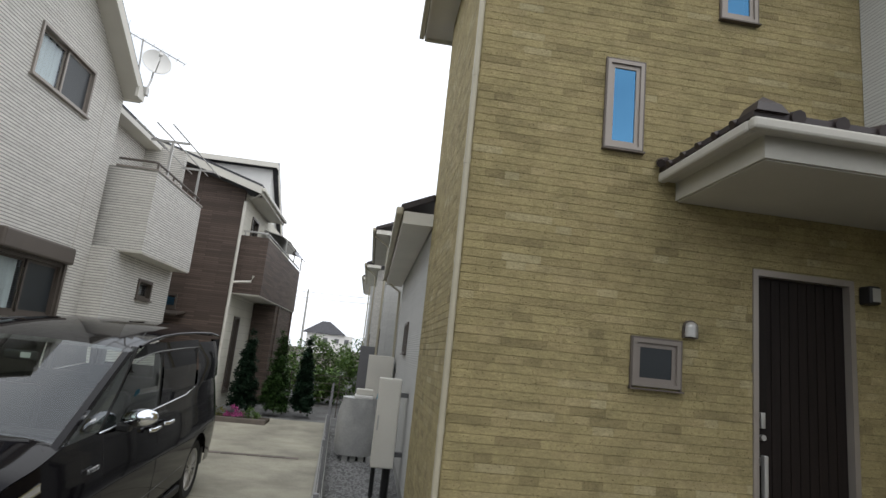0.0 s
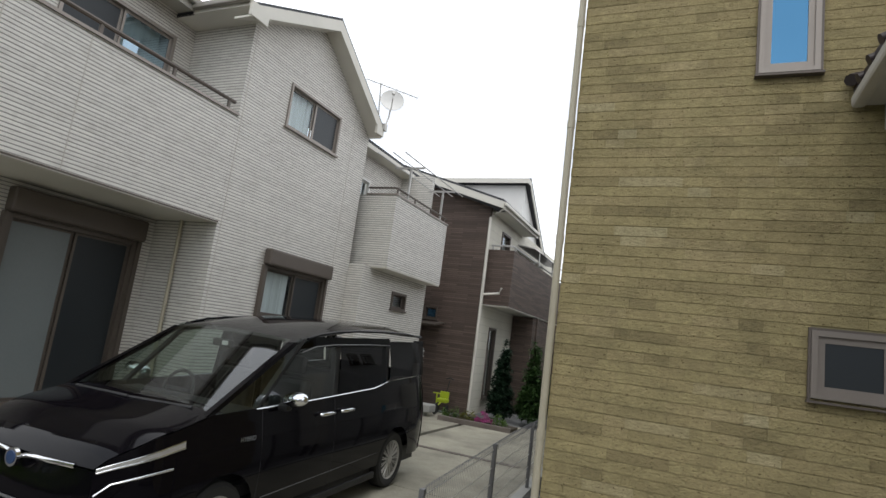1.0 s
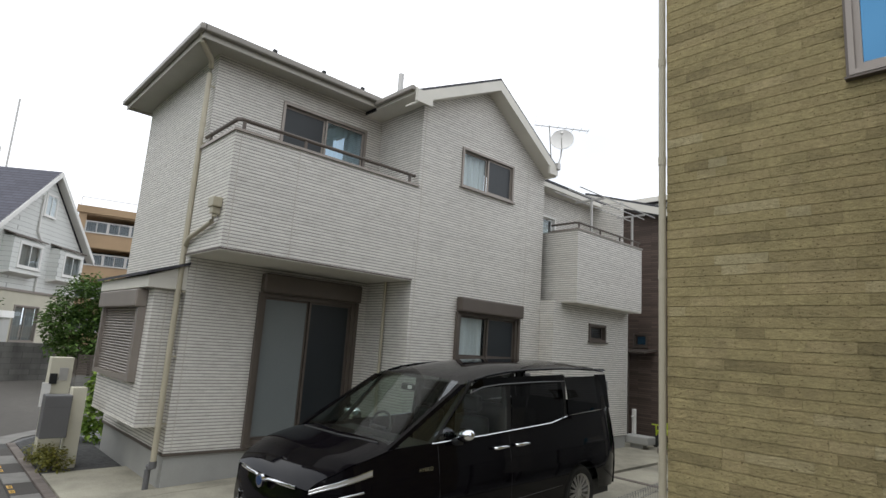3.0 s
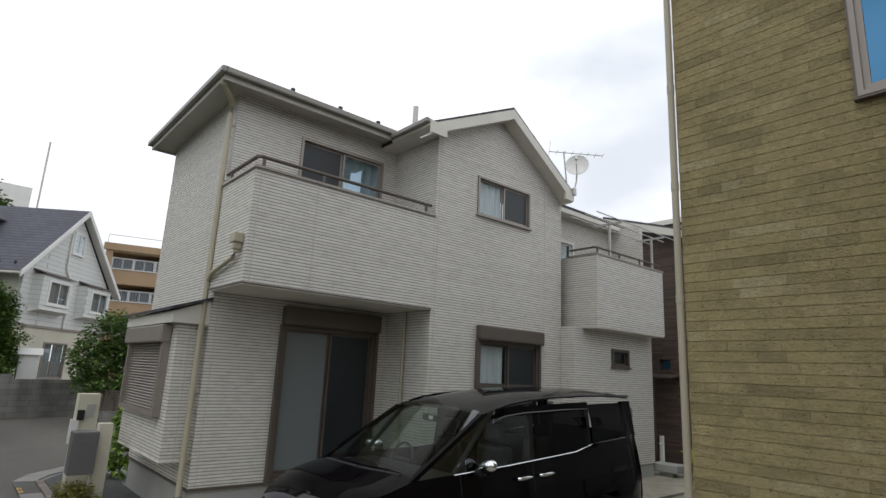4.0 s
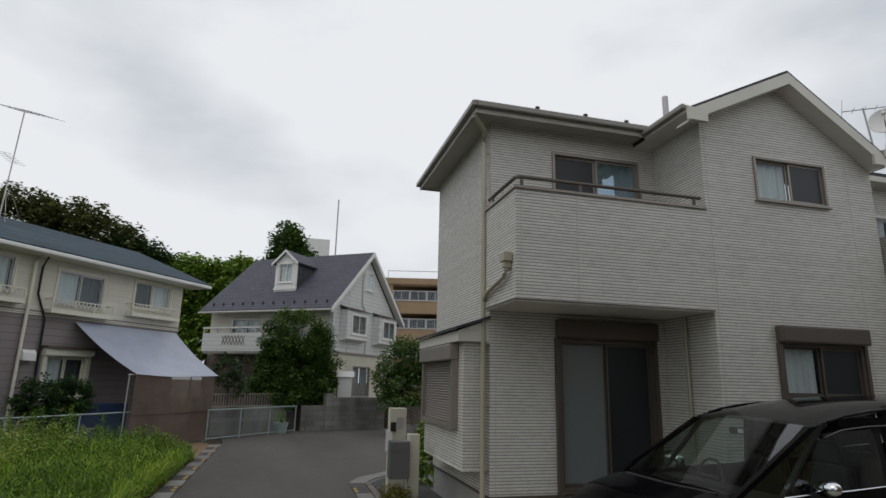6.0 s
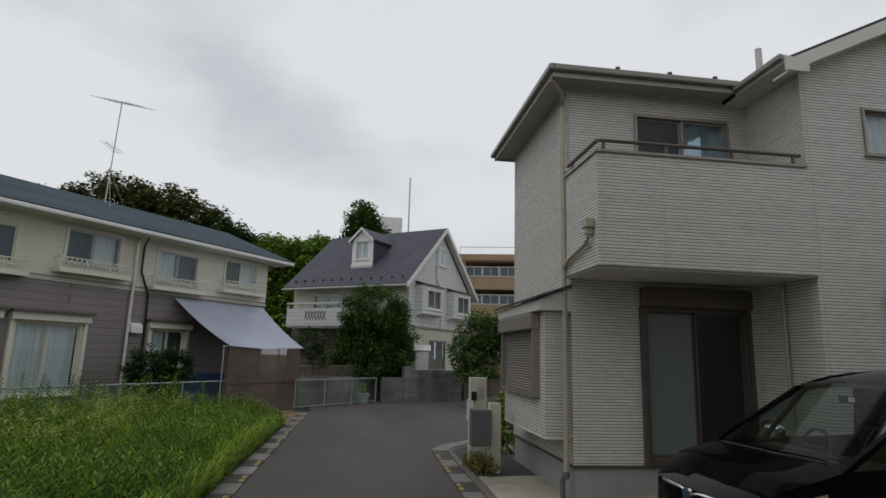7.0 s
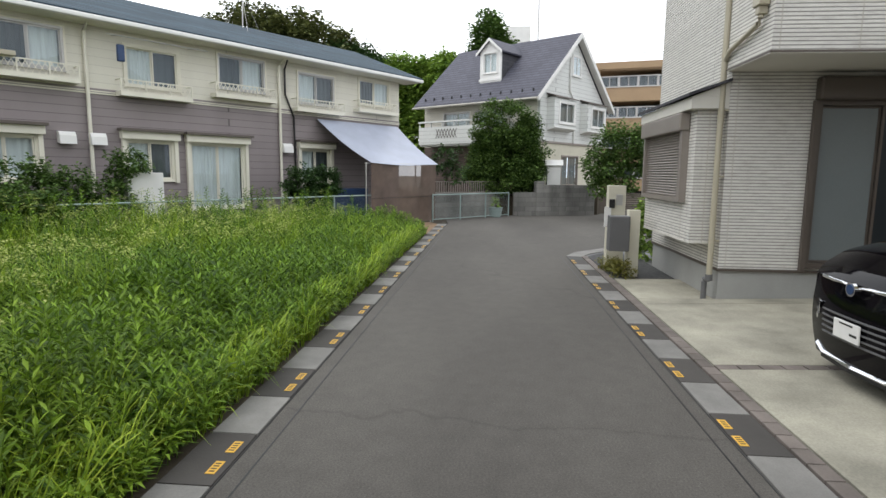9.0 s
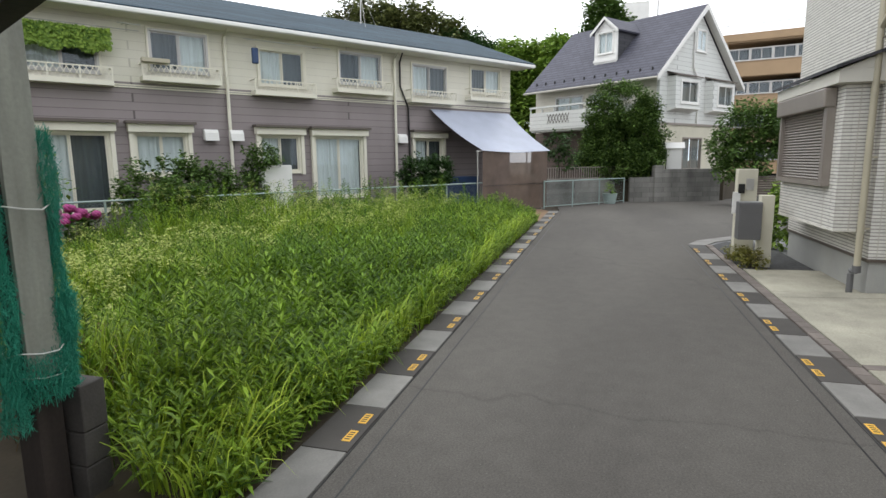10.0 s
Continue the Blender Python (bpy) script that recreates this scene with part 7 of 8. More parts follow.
# television aerial on the apartment roof
ae = thing("television_aerial", ap(6.0, -3.0, 7.0), "thin television aerial on the apartment roof", "aerial")
b0 = Vector((-15.3, -8.65, 6.6))
part("mast", B().tube([b0, b0 + Vector((0, 0.1, 4.0))], 0.022, 6), M_SILVER, ae)
for p0, p1, n, w in ((Vector((-15.3, -9.05, 10.72)), Vector((-15.0, -7.75, 10.45)), 7, 0.34), (Vector((-15.5, -9.0, 9.2)), Vector((-15.1, -8.35, 8.7)), 6, 0.14)):
    part("boom", B().tube([p0, p1], 0.012, 5), M_SILVER, ae)
    for i in range(n):
        q = p0.lerp(p1, i / (n - 1))
        part("element", B().tube([q - Vector((w * 1.6, -w, -0.3 * w)), q + Vector((w * 1.6, -w, -0.3 * w))], 0.006, 5), M_SILVER, ae)
for dx, dy in ((0.7, 0.5), (-0.7, 0.5), (0, -0.8)):
    part("guy_wire", B().tube([b0 + Vector((0, 0, 1.6)), b0 + Vector((dx, dy, 0.0))], 0.006, 4), M_SILVER, ae)

# ---- walls and garden at the bend ----
WB0, WB1 = Vector((-19.3, 1.4, 0)), Vector((-20.6, 5.0, 0))
FWB = face(tuple(WB0), tuple(WB1 - WB0))
bwl = thing("block_wall", tuple(WB0), "stained grey concrete block garden wall", "wall")
Lb = (WB1 - WB0).length
part("lower_course", B(FWB).box(0, 1.1, -0.15, 0, -0.05, 1.02), M_BLOCK, bwl)
part("upper_course", B(FWB).box(1.1, Lb, -0.15, 0.04, -0.05, 1.34), M_BLOCK, bwl)
part("pier", B(FWB).box(1.0, 1.35, -0.25, 0.08, -0.05, 1.5), M_BLOCK, bwl)
rwd = (Vector((-16.4, -1.9, 0)) - WB0).normalized()
part("rail_wall", B(face(tuple(WB0 + rwd * 3.8 + Vector((-0.9, -0.6, 0))), tuple(-rwd))).box(0, 3.8, -0.15, 0, -0.05, 0.98), M_BLOCK, bwl)
frw = face(tuple(WB0 + rwd * 3.8 + Vector((-0.9, -0.6, 0))), tuple(-rwd))
rlg = thing("railing", tuple((frw @ Vector((1.9, -0.07, 0.98)))), "dark metal garden railing on the low wall", "railing")
part("top_bar", B(frw).box(0, 4.6, -0.09, -0.05, 1.44, 1.47), M_BRONZE_LIGHT, rlg)
part("bottom_bar", B(frw).box(0, 4.6, -0.09, -0.05, 0.98, 1.02), M_BRONZE_LIGHT, rlg)
for i in range(38):
    part("bar", B(frw).box(i * 0.12, i * 0.12 + 0.025, -0.082, -0.058, 1.02, 1.44), M_BRONZE_LIGHT, rlg)
single("terrace", B().prism([(-20.3, 1.0, -0.05), (-20.9, 5.2, -0.05), (-32, 9, -0.05), (-33, -6, -0.05), (-19.6, -2.8, -0.05)], (0, 0, 0.9)), M_SOIL, "raised garden terrace behind the wall", "terrace", kind="structure")
lv = thing("louvre_fence", (-17.4, 5.6, 0), "dark louvred fence on a low block wall", "fence")
FLV = face((-17.2, 5.2, 0), (-0.15, 1))
part("low_wall", B(FLV).box(0, 3.0, -0.15, 0, -0.05, 0.42), M_BLOCK, lv)
for i in range(8):
    part("slat", B(FLV).box(0, 3.0, -0.1, -0.06, 0.46 + i * 0.085, 0.52 + i * 0.085), M_BRONZE, lv)
for u in (0.0, 1.5, 2.95):
    part("post", B(FLV).box(u, u + 0.05, -0.14, -0.1, 0.42, 1.15), M_BRONZE, lv)
single("flower_pot", B().tube([(-18.6, 0.6, 0.0), (-18.6, 0.6, 0.4)], 0.22, 14, True, 0.3), M_FENCE, "grey-green flower pot behind the fence", "flower pot", smooth=40)
shrub("potted_flowers", [((-18.6, 0.6, 0.62), (0.3, 0.3, 0.22))], 16, 12, 0.07, M_LEAF_BRIGHT, "yellow-green flowering plant in a pot", 31, (-18.6, 0.6, 0.4), "plant")
single("garden_shed", B().box(-21.4, -20.8, 2.9, 3.5, 0.84, 2.2).prism([(-21.5, 2.8, 2.2), (-20.7, 2.8, 2.2), (-20.7, 3.6, 2.2), (-21.5, 3.6, 2.2)], (-0.2, 0, 0.25)), M_WHITE, "small white garden shed behind the wall", "shed")
tree("evergreen_tree", (-21.2, 1.0, 0.8), 2.5, [((-21.1, 1.0, 3.9), (1.35, 1.5, 1.15)), ((-21.1, 1.1, 2.6), (1.5, 1.75, 1.3)), ((-21.0, 0.4, 3.2), (1.0, 1.0, 1.0)), ((-21.0, 1.9, 3.0), (1.0, 0.9, 1.1)), ((-21.0, 0.1, 2.0), (1.2, 1.0, 0.9)), ((-21.0, 2.0, 1.9), (1.2, 0.9, 0.8)), ((-21.0, 1.0, 1.5), (1.5, 1.7, 0.75))], 480, 120, 0.11, 0.32, M_LEAF_BUSH, "dense rounded evergreen tree behind the wall", 41, 0.15, 0.72)
tree("garden_tree", (-18.4, 5.8, 0.0), 2.6, [((-18.4, 5.6, 2.9), (1.1, 1.2, 0.95)), ((-18.3, 4.9, 2.2), (0.9, 0.9, 0.7)), ((-18.4, 6.3, 2.4), (1.0, 1.0, 0.9)), ((-18.2, 5.3, 1.4), (1.0, 1.1, 0.6))], 300, 30, 0.14, 0.30, M_LEAF_MID, "loose broad-leaved garden tree over the louvred fence", 42, 0.07, 0.4)
tree("garden_tree", (-18.6, -1.5, 0.8), 1.6, [((-18.6, -1.5, 2.3), (0.7, 0.7, 0.65)), ((-18.6, -1.1, 1.8), (0.6, 0.6, 0.5))], 60, 16, 0.14, 0.2, M_LEAF_DARK, "small dark garden tree behind the railing", 43, 0.05)
shrub("shrub", [((-7.3, 4.2, 1.75), (0.5, 0.5, 0.6)), ((-7.2, 4.0, 1.1), (0.5, 0.45, 0.6)), ((-7.1, 3.8, 0.5), (0.45, 0.4, 0.45))], 170, 18, 0.11, M_LEAF_BRIGHT, "bright green shrub beside the white house", 44)
# distant trees
far = [("A", (-44, -20, 0), [((-44, -21, 12.4), (3.5, 4.5, 3.4)), ((-44, -15.5, 11.8), (3, 4.0, 3.2)), ((-44, -25, 11), (3, 4, 3.5)), ((-44, -18, 8.5), (3, 6, 3.5))], M_LEAF_OLIVE, 520),
       ("B", (-45, -11.5, 0), [((-45, -12.5, 10.2), (3, 3.0, 2.8)), ((-45, -9.5, 9.0), (3, 2.5, 2.6)), ((-45, -11, 6.8), (3, 4.5, 3))], M_LEAF_DARK, 360),
       ("C", (-42, -5.2, 0), [((-42, -6.5, 8.4), (2.5, 2.6, 2.6)), ((-42, -3.3, 8.6), (2.5, 2.4, 2.6)), ((-42, -5, 5.5), (2.6, 4.5, 3.0))], M_LEAF_BRIGHT, 420),
       ("D", (-46, 0.2, 0), [((-46, -0.1, 13.0), (1.5, 1.4, 2.6)), ((-46, 0.8, 11.4), (1.9, 1.9, 1.8)), ((-46, -0.9, 10.6), (1.8, 1.7, 1.8)), ((-46, 0.1, 8), (2, 2.4, 3))], M_LEAF_MID, 200)]
for i, (_, bs, bl, mt, cl) in enumerate(far):
    tree("tall_tree", bs, 11, bl, int(cl * 1.3), 90, 0.36, 0.85, mt, "tall leafy tree behind the houses", 50 + i, 0.35, 0.6)

# ---- gate posts, letter box, planting ----
gp = thing("gate_post", (-4.95, 3.02, 0.03), "cream rendered gate post with grey letter box", "gate post")
part("post", B().box(-5.06, -4.86, 2.825, 3.02, 0.0, 1.20, 0.008), M_RENDER_CREAM, gp)
part("letter_box", B().box(-4.99, -4.72, 2.48, 2.82, 0.49, 1.10, 0.012), M_MAIL, gp, "grey metal letter box")
part("letter_flap", B().box(-4.722, -4.712, 2.50, 2.80, 0.93, 1.08, 0.003), M_MAIL, gp)
gp = thing("gate_post", (-5.6, 2.75, 0.03), "taller cream rendered gate post with entry phone", "gate post")
part("post", B().box(-5.72, -5.5, 2.59, 2.90, 0.0, 1.61, 0.008), M_RENDER_CREAM, gp)
part("entry_phone", B().box(-5.498, -5.46, 2.60, 2.70, 1.2, 1.36, 0.006), M_BLACK, gp)
part("notice_panel", B().box(-5.498, -5.47, 2.52, 2.64, 0.85, 1.22, 0.004), M_WHITE, gp)
part("name_plate", B().box(-5.498, -5.485, 2.72, 2.84, 1.25, 1.45, 0.003), M_SILVER, gp)
M_SHRUB_Y = leafy("yellow_shrub_leaf", (0.10, 0.11, 0.02), (0.30, 0.27, 0.06))
for i, (x, y) in enumerate(((-5.6, 2.68), (-5.15, 2.70), (-4.72, 2.72))):
    shrub("low_shrub", [((x, y, 0.16), (0.28, 0.2, 0.16))], 40, 12, 0.05, M_SHRUB_Y, "low yellow-green clipped shrub at the gate post", 60 + i)
single("corner_kerb", B().prism([(-7.4, 2.11, -0.03), (-8.05, 2.38, -0.03), (-8.95, 3.25, -0.03), (-9.4, 4.4, -0.03), (-9.1, 4.5, -0.03), (-8.7, 3.5, -0.03), (-7.9, 2.72, -0.03), (-7.3, 2.42, -0.03)], (0, 0, 0.04)), M_TILE_LIGHT, "pale paving round the lane corner", "kerb", kind="structure")
single("forecourt", B().prism([(-7.25, 2.56, 0.0), (-4.62, 2.56, 0.0), (-4.62, 3.62, 0.0), (-7.6, 3.62, 0.0), (-7.8, 2.9, 0.0)], (0, 0, 0.03)), M_GRAVEL_DARK, "dark gravel strip behind the gate posts", "gravel", kind="structure")

# ---- driveway fence ----
def fence_x(y):
    return 2.73 - (y - 4.77) * 0.0517


df = thing("mesh_fence", (2.47, 9.8, 0.1), "low galvanised wire mesh fence on a concrete curb", "fence")
part("curb", B().prism([(fence_x(4.6) - 0.06, 4.6, drive_z(4.6) - 0.1), (fence_x(4.6) + 0.06, 4.6, drive_z(4.6) - 0.1), (fence_x(15.2) + 0.06, 15.2, drive_z(15.2) - 0.1), (fence_x(15.2) - 0.06, 15.2, drive_z(15.2) - 0.1)], (0, 0, 0.18)), M_FOUND, df)
y = 4.72
while y < 15.1:
    xf = fence_x(y)
    part("post", B().box(xf - 0.012, xf + 0.028, y - 0.02, y + 0.02, drive_z(y), drive_z(y) + 0.86, 0.004), M_MAIL, df)
    ye = min(y + 1.96, 15.1)
    xe = fence_x(ye)
    for h in (0.14, 0.3, 0.46, 0.62, 0.80):
        part("wire", B().tube([(xf, y, drive_z(y) + h), (xe, ye, drive_z(ye) + h)], 0.0035, 5), M_SILVER, df)
    m = Soup()
    k = y
    while k < ye:
        xk, zk = fence_x(k), drive_z(k)
        m.stick(Vector((xk - 0.005, k, zk + 0.12)), Vector((xk - 0.005, k, zk + 0.84)), 0.0022)
        m.stick(Vector((xk - 0.005, k, zk + 0.84)), Vector((xk + 0.03, k + 0.01, zk + 0.89)), 0.0022)
        m.stick(Vector((xk + 0.03, k + 0.01, zk + 0.89)), Vector((xk + 0.04, k + 0.01, zk + 0.81)), 0.0022)
        k += 0.05
    tagged(part("upright_wire", m, M_MAIL, df), kind="stuff")
    y += 1.96
# gravel between the fence and the tan house
gr, grs = B(), random.Random(8)
for _ in range(4200):
    y = 5.2 + 9 * grs.random() ** 1.4
    x = grs.uniform(fence_x(y) + 0.09, 3.60)
    s, z = grs.uniform(0.012, 0.028), 0.0
    zz = -0.012 + (y - 2.42) * 0.0104
    a = grs.uniform(0, 3)
    c, d = math.cos(a) * s, math.sin(a) * s
    gr.add([(x + c, y + d, zz), (x - d, y + c, zz), (x - c, y - d, zz), (x + d, y - c, zz), (x + grs.uniform(-.4, .4) * s, y, zz + s * 0.8)], [(0, 1, 4), (1, 2, 4), (2, 3, 4), (3, 0, 4)])
single("gravel", gr, M_GRAVEL, "loose grey gravel in the side passage", "gravel", kind="stuff", at=(3.1, 9, 0.05))
# meter cabinet and covered tank
cabm = thing("meter_cabinet", (3.35, 8.55, 0.05), "pale grey meter cabinet on legs against the wall", "cabinet")
part("body", B().box(3.19, 3.50, 8.40, 8.72, 0.46, 1.645, 0.012), M_TRIM, cabm)
part("door", B().box(3.205, 3.485, 8.392, 8.40, 0.48, 1.62), M_TRIM, cabm)
part("door_handle", B().box(3.215, 3.235, 8.38, 8.392, 0.95, 1.15, 0.003), M_SILVER, cabm)
part("wall_bracket", B().box(3.50, 3.61, 8.5, 8.6, 0.6, 0.66).box(3.50, 3.61, 8.5, 8.6, 1.4, 1.46), M_MAIL, cabm)
for x in (3.24, 3.42):
    part("leg", B().tube([(x, 8.55, 0.0), (x, 8.55, 0.47)], 0.03 if x < 3.3 else 0.055, 8), M_BLACK, cabm)
M_BAG = grainy("blue_plastic", (0.06, 0.30, 0.42), 0.4, 0.15, 4, 30, 0.2)
M_COVER = grainy("plastic_cover", (0.42, 0.42, 0.41), 0.3, 0.2, 2.5, 30, 0.3)
tk = thing("covered_tank", (2.95, 11.05, 0.08), "grey tank under a clear plastic cover on blocks", "tank")
tb = B()
grid(tb, lambda u, v: (2.95 + (0.36 - 0.05 * u ** 4 + 0.03 * math.sin(u * 3.1) + 0.02 * noise.noise(Vector((v * 14, u * 3, 0))) + 0.012 * noise.noise(Vector((v * 40, u * 9, 4)))) * math.cos(v * 2 * math.pi), 11.05 + (0.32 + 0.02 * noise.noise(Vector((v * 14, u * 3, 0)))) * math.sin(v * 2 * math.pi), 0.17 + 0.95 * u), 22, 90)
tb.tube([(2.95, 11.05, 1.11), (2.95, 11.05, 1.14)], 0.32, 24)
part("cover", tb, M_COVER, tk, "wrinkled grey plastic cover", smooth=60)
part("lid", B().box(2.83, 3.17, 10.85, 11.25, 1.14, 1.20, 0.02), M_WHITE, tk)
part("weight", B().box(2.85, 3.15, 10.9, 11.15, 1.20, 1.30, 0.01), M_TRIM, tk)
for x in (2.74, 2.88, 3.02, 3.16):
    part("block", B().box(x, x + 0.1, 10.8, 11.3, 0.05, 0.17, 0.008), M_FOUND, tk)
single("plastic_bag", B().tube([(3.31, 11.15, 1.1), (3.31, 11.15, 1.32)], 0.1, 10, True, 0.05), M_BAG, "blue plastic bag beside the tank", "bag", smooth=60)
# shed panels further down the passage
single("storage_shed", B().box(3.0, 3.55, 13.0, 14.0, 0.15, 1.9, 0.01), M_TRIM, "grey metal storage shed in the side passage", "shed")
single("storage_shed", B().box(2.75, 3.5, 16.0, 17.2, 0.15, 2.1, 0.01), M_MAIL, "dark grey metal storage shed in the side passage", "shed")

# conifers and bed at the end of the driveway
for i, (x, y, h, w) in enumerate(((-0.02, 15.5, 1.75, 0.33), (0.76, 15.6, 1.8, 0.36), (1.44, 15.7, 1.7, 0.27))):
    z = drive_z(14)
    bl = [((x, y, z + 0.25 + k * h / 6), (w * (1.05 - k * 0.15), w * (1.05 - k * 0.15), h / 7)) for k in range(6)]
    tree("conifer", (x, y, z), h, bl, 260, 34, 0.07, 0.09, M_CONIFER if i != 1 else M_LEAF_DARK, "narrow dark conifer at the end of the driveway", 70 + i, 0.03, 0.4, "conifer")
bedt = thing("flower_bed", (0.1, 13.4, drive_z(13.4)), "low flower bed with mixed plants and stone edge", "flower bed")
part("edge", B().box(-0.7, 1.0, 13.05, 13.15, drive_z(13) - 0.02, drive_z(13) + 0.1, 0.01), M_EDGE_BRICK, bedt)
part("soil", B().box(-0.7, 1.0, 13.15, 13.7, drive_z(13) - 0.02, drive_z(13) + 0.07), M_SOIL, bedt)
for i, (x, mt) in enumerate(((-0.5, M_LEAF_MID), (-0.1, M_SHRUB_Y), (0.25, M_PINK), (0.65, M_LEAF_MID))):
    part("bed_plant", crown(random.Random(80 + i), [((x, 13.4, drive_z(13.4) + 0.15), (0.22, 0.2, 0.14))], 24, 12, 0.05, 0.06, 0.4), mt, bedt)
gfd = thing("garden_fence", (0.8, 16.3, 0.2), "thin dark wire garden fence behind the conifers", "fence")
for k in range(5):
    part("wire", B().tube([(-0.4, 16.3, 0.4 + k * 0.2), (3.4, 16.3, 0.4 + k * 0.2)], 0.006, 5), M_BRONZE, gfd)
for x in (-0.4, 1.0, 2.3, 3.4):
    part("post", B().tube([(x, 16.3, 0.1), (x, 16.3, 1.25)], 0.015, 6), M_BRONZE, gfd)
shrub("hedge", [((1.2, 19.5, 0.7), (1.3, 0.8, 0.6)), ((2.4, 22, 0.9), (1.0, 1.0, 0.8)), ((1.0, 25, 1.2), (1.5, 1.2, 1.1)), ((2.6, 30, 1.3), (1.2, 1.5, 1.1))], 420, 18, 0.17, M_LEAF_MID, "mixed green garden shrubs further down", 90, (1.2, 19.5, 0.2), "hedge")
dh = thing("house", (-8, 134, 0), "distant pale house with dark hipped roof", "house")
part("wall", B().box(-11.2, -1.2, 130, 138, 0, 4.4), M_WHITE, dh)
part("roof", B().prism([(-12.2, 129.4, 4.4), (-2.6, 129.4, 4.4), (-6.6, 133.5, 7.2), (-8.4, 133.5, 7.2)], (0, 0, 0.15)), M_ROOF_DARK, dh)
for x in (-10, -7.5, -5, -2.8):
    part("window", B().box(x, x + 1.0, 129.93, 129.99, 2.6, 3.6), M_MAIL, dh)
upole = thing("utility_pole", (-4.0, 60, 0), "grey concrete utility pole with cables", "utility pole")
part("pole", B().tube([(-4.0, 60, 0), (-4.0, 60, 7.5)], 0.14, 10, True, 0.09), M_FOUND, upole, smooth=50)
for z in (6.6, 7.2):
    part("cable", B().tube([(-30 + 6 * k, 60, z + 0.012 * (6 * k - 26) ** 2 * 0.12) for k in range(10)], 0.02, 4), M_BLACK, upole)

# ---- small things on the white house ----
sdh = thing("satellite_dish", (-1.42, 10.3, 6.1), "white satellite dish on a bracket at the eave", "satellite dish")
ax = Vector((0.52, -0.80, 0.22)).normalized()
s1 = ax.cross(Vector((0, 0, 1))).normalized()
s2 = s1.cross(ax)
C = Vector((-1.38, 10.22, 6.60))
db = B()
grid(db, lambda u, v: tuple(C + ax * (0.07 * u * u) + (s1 * math.cos(v * 2 * math.pi) + s2 * math.sin(v * 2 * math.pi)) * (0.24 * u)), 8, 28)
grid(db, lambda u, v: tuple(C - ax * 0.008 + ax * (0.07 * u * u) + (s1 * math.cos(v * 2 * math.pi) + s2 * math.sin(v * 2 * math.pi)) * (0.243 * u)), 8, 28)
part("dish", db, M_WHITE, sdh, smooth=60)
part("feed_arm", B().tube([C - s2 * 0.22 + ax * 0.05, C - s2 * 0.12 + ax * 0.28, C + ax * 0.3], 0.01, 6), M_SILVER, sdh)
part("receiver", B().tube([C + ax * 0.26, C + ax * 0.33], 0.03, 10), M_WHITE, sdh)
part("bracket", B().tube([C - ax * 0.03, C - Vector((0.02, 0, 0.32)), (-1.42, 10.16, 6.05)], 0.018, 8).box(-1.46, -1.38, 10.1, 10.2, 5.95, 6.1, 0.01), M_SILVER, sdh)
aer = thing("television_aerial", (-1.5, 10.2, 6.4), "small television aerial beside the satellite dish", "aerial")
part("mast", B().tube([(-1.6, 10.15, 6.25), (-1.6, 10.05, 6.95)], 0.015, 6), M_SILVER, aer)
part("boom", B().tube([(-1.75, 9.75, 6.9), (-1.1, 10.75, 6.92)], 0.009, 6), M_SILVER, aer)
for k in range(8):
    p = Vector((-1.75, 9.75, 6.9)).lerp(Vector((-1.1, 10.75, 6.92)), k / 7)
    w = 0.22 if k == 0 else 0.05
    part("element", B().tube([p - Vector((0.02, 0.02, w)), p + Vector((0.02, 0.02, w))], 0.005, 5), M_SILVER, aer)
dpz = thing("drying_rack", (-1.1, 11.5, 4.73), "metal clothes drying rack over the balcony", "drying rack")
for y in (10.95, 12.65):
    part("upright", B().box(-1.125, -1.085, y - 0.02, y + 0.02, 4.73, 5.45), M_SILVER, dpz)
    part("arm", B().box(-1.5, -0.8, y - 0.015, y + 0.015, 5.42, 5.46), M_SILVER, dpz)
for x in (-1.45, -1.1, -0.83):
    part("rod", B().tube([(x, 10.1, 5.48), (x, 13.2, 5.48)], 0.012, 6), M_SILVER, dpz)
bsn = thing("garden_tap", (-1.2, 13.25, 0.2), "grey stone water basin with standpipe", "garden tap")
part("basin", B().box(-1.55, -0.95, 13.1, 13.5, 0.32, 0.5, 0.03).box(-1.4, -1.1, 13.2, 13.4, 0.15, 0.32), M_FOUND, bsn)
part("standpipe", B().box(-1.5, -1.42, 13.42, 13.5, 0.2, 1.05, 0.01).tube([(-1.46, 13.42, 0.9), (-1.46, 13.34, 0.88)], 0.014, 6), M_WHITE, bsn)
tc = thing("tricycle", (-1.05, 14.1, 0.25), "small yellow-green push tricycle with a tall handle", "tricycle")
M_LIME = grainy("lime_plastic", (0.42, 0.52, 0.03), 0.45, 0.1, 4, 40, 0.05)
part("seat", B().box(-1.2, -0.92, 14.0, 14.22, 0.50, 0.60, 0.03).box(-1.18, -0.94, 14.18, 14.24, 0.60, 0.76, 0.02), M_LIME, tc)
part("frame", B().tube([(-1.06, 14.0, 0.5), (-1.06, 13.75, 0.42), (-1.06, 13.72, 0.72)], 0.018, 6).tube([(-1.16, 13.72, 0.74), (-0.96, 13.72, 0.74)], 0.014, 6), M_LIME, tc)
part("push_handle", B().tube([(-1.06, 14.22, 0.5), (-1.0, 14.3, 1.05)], 0.012, 6).tube([(-1.1, 14.3, 1.06), (-1.0, 14.3, 1.1), (-0.9, 14.3, 1.06)], 0.016, 6), M_BLACK, tc)
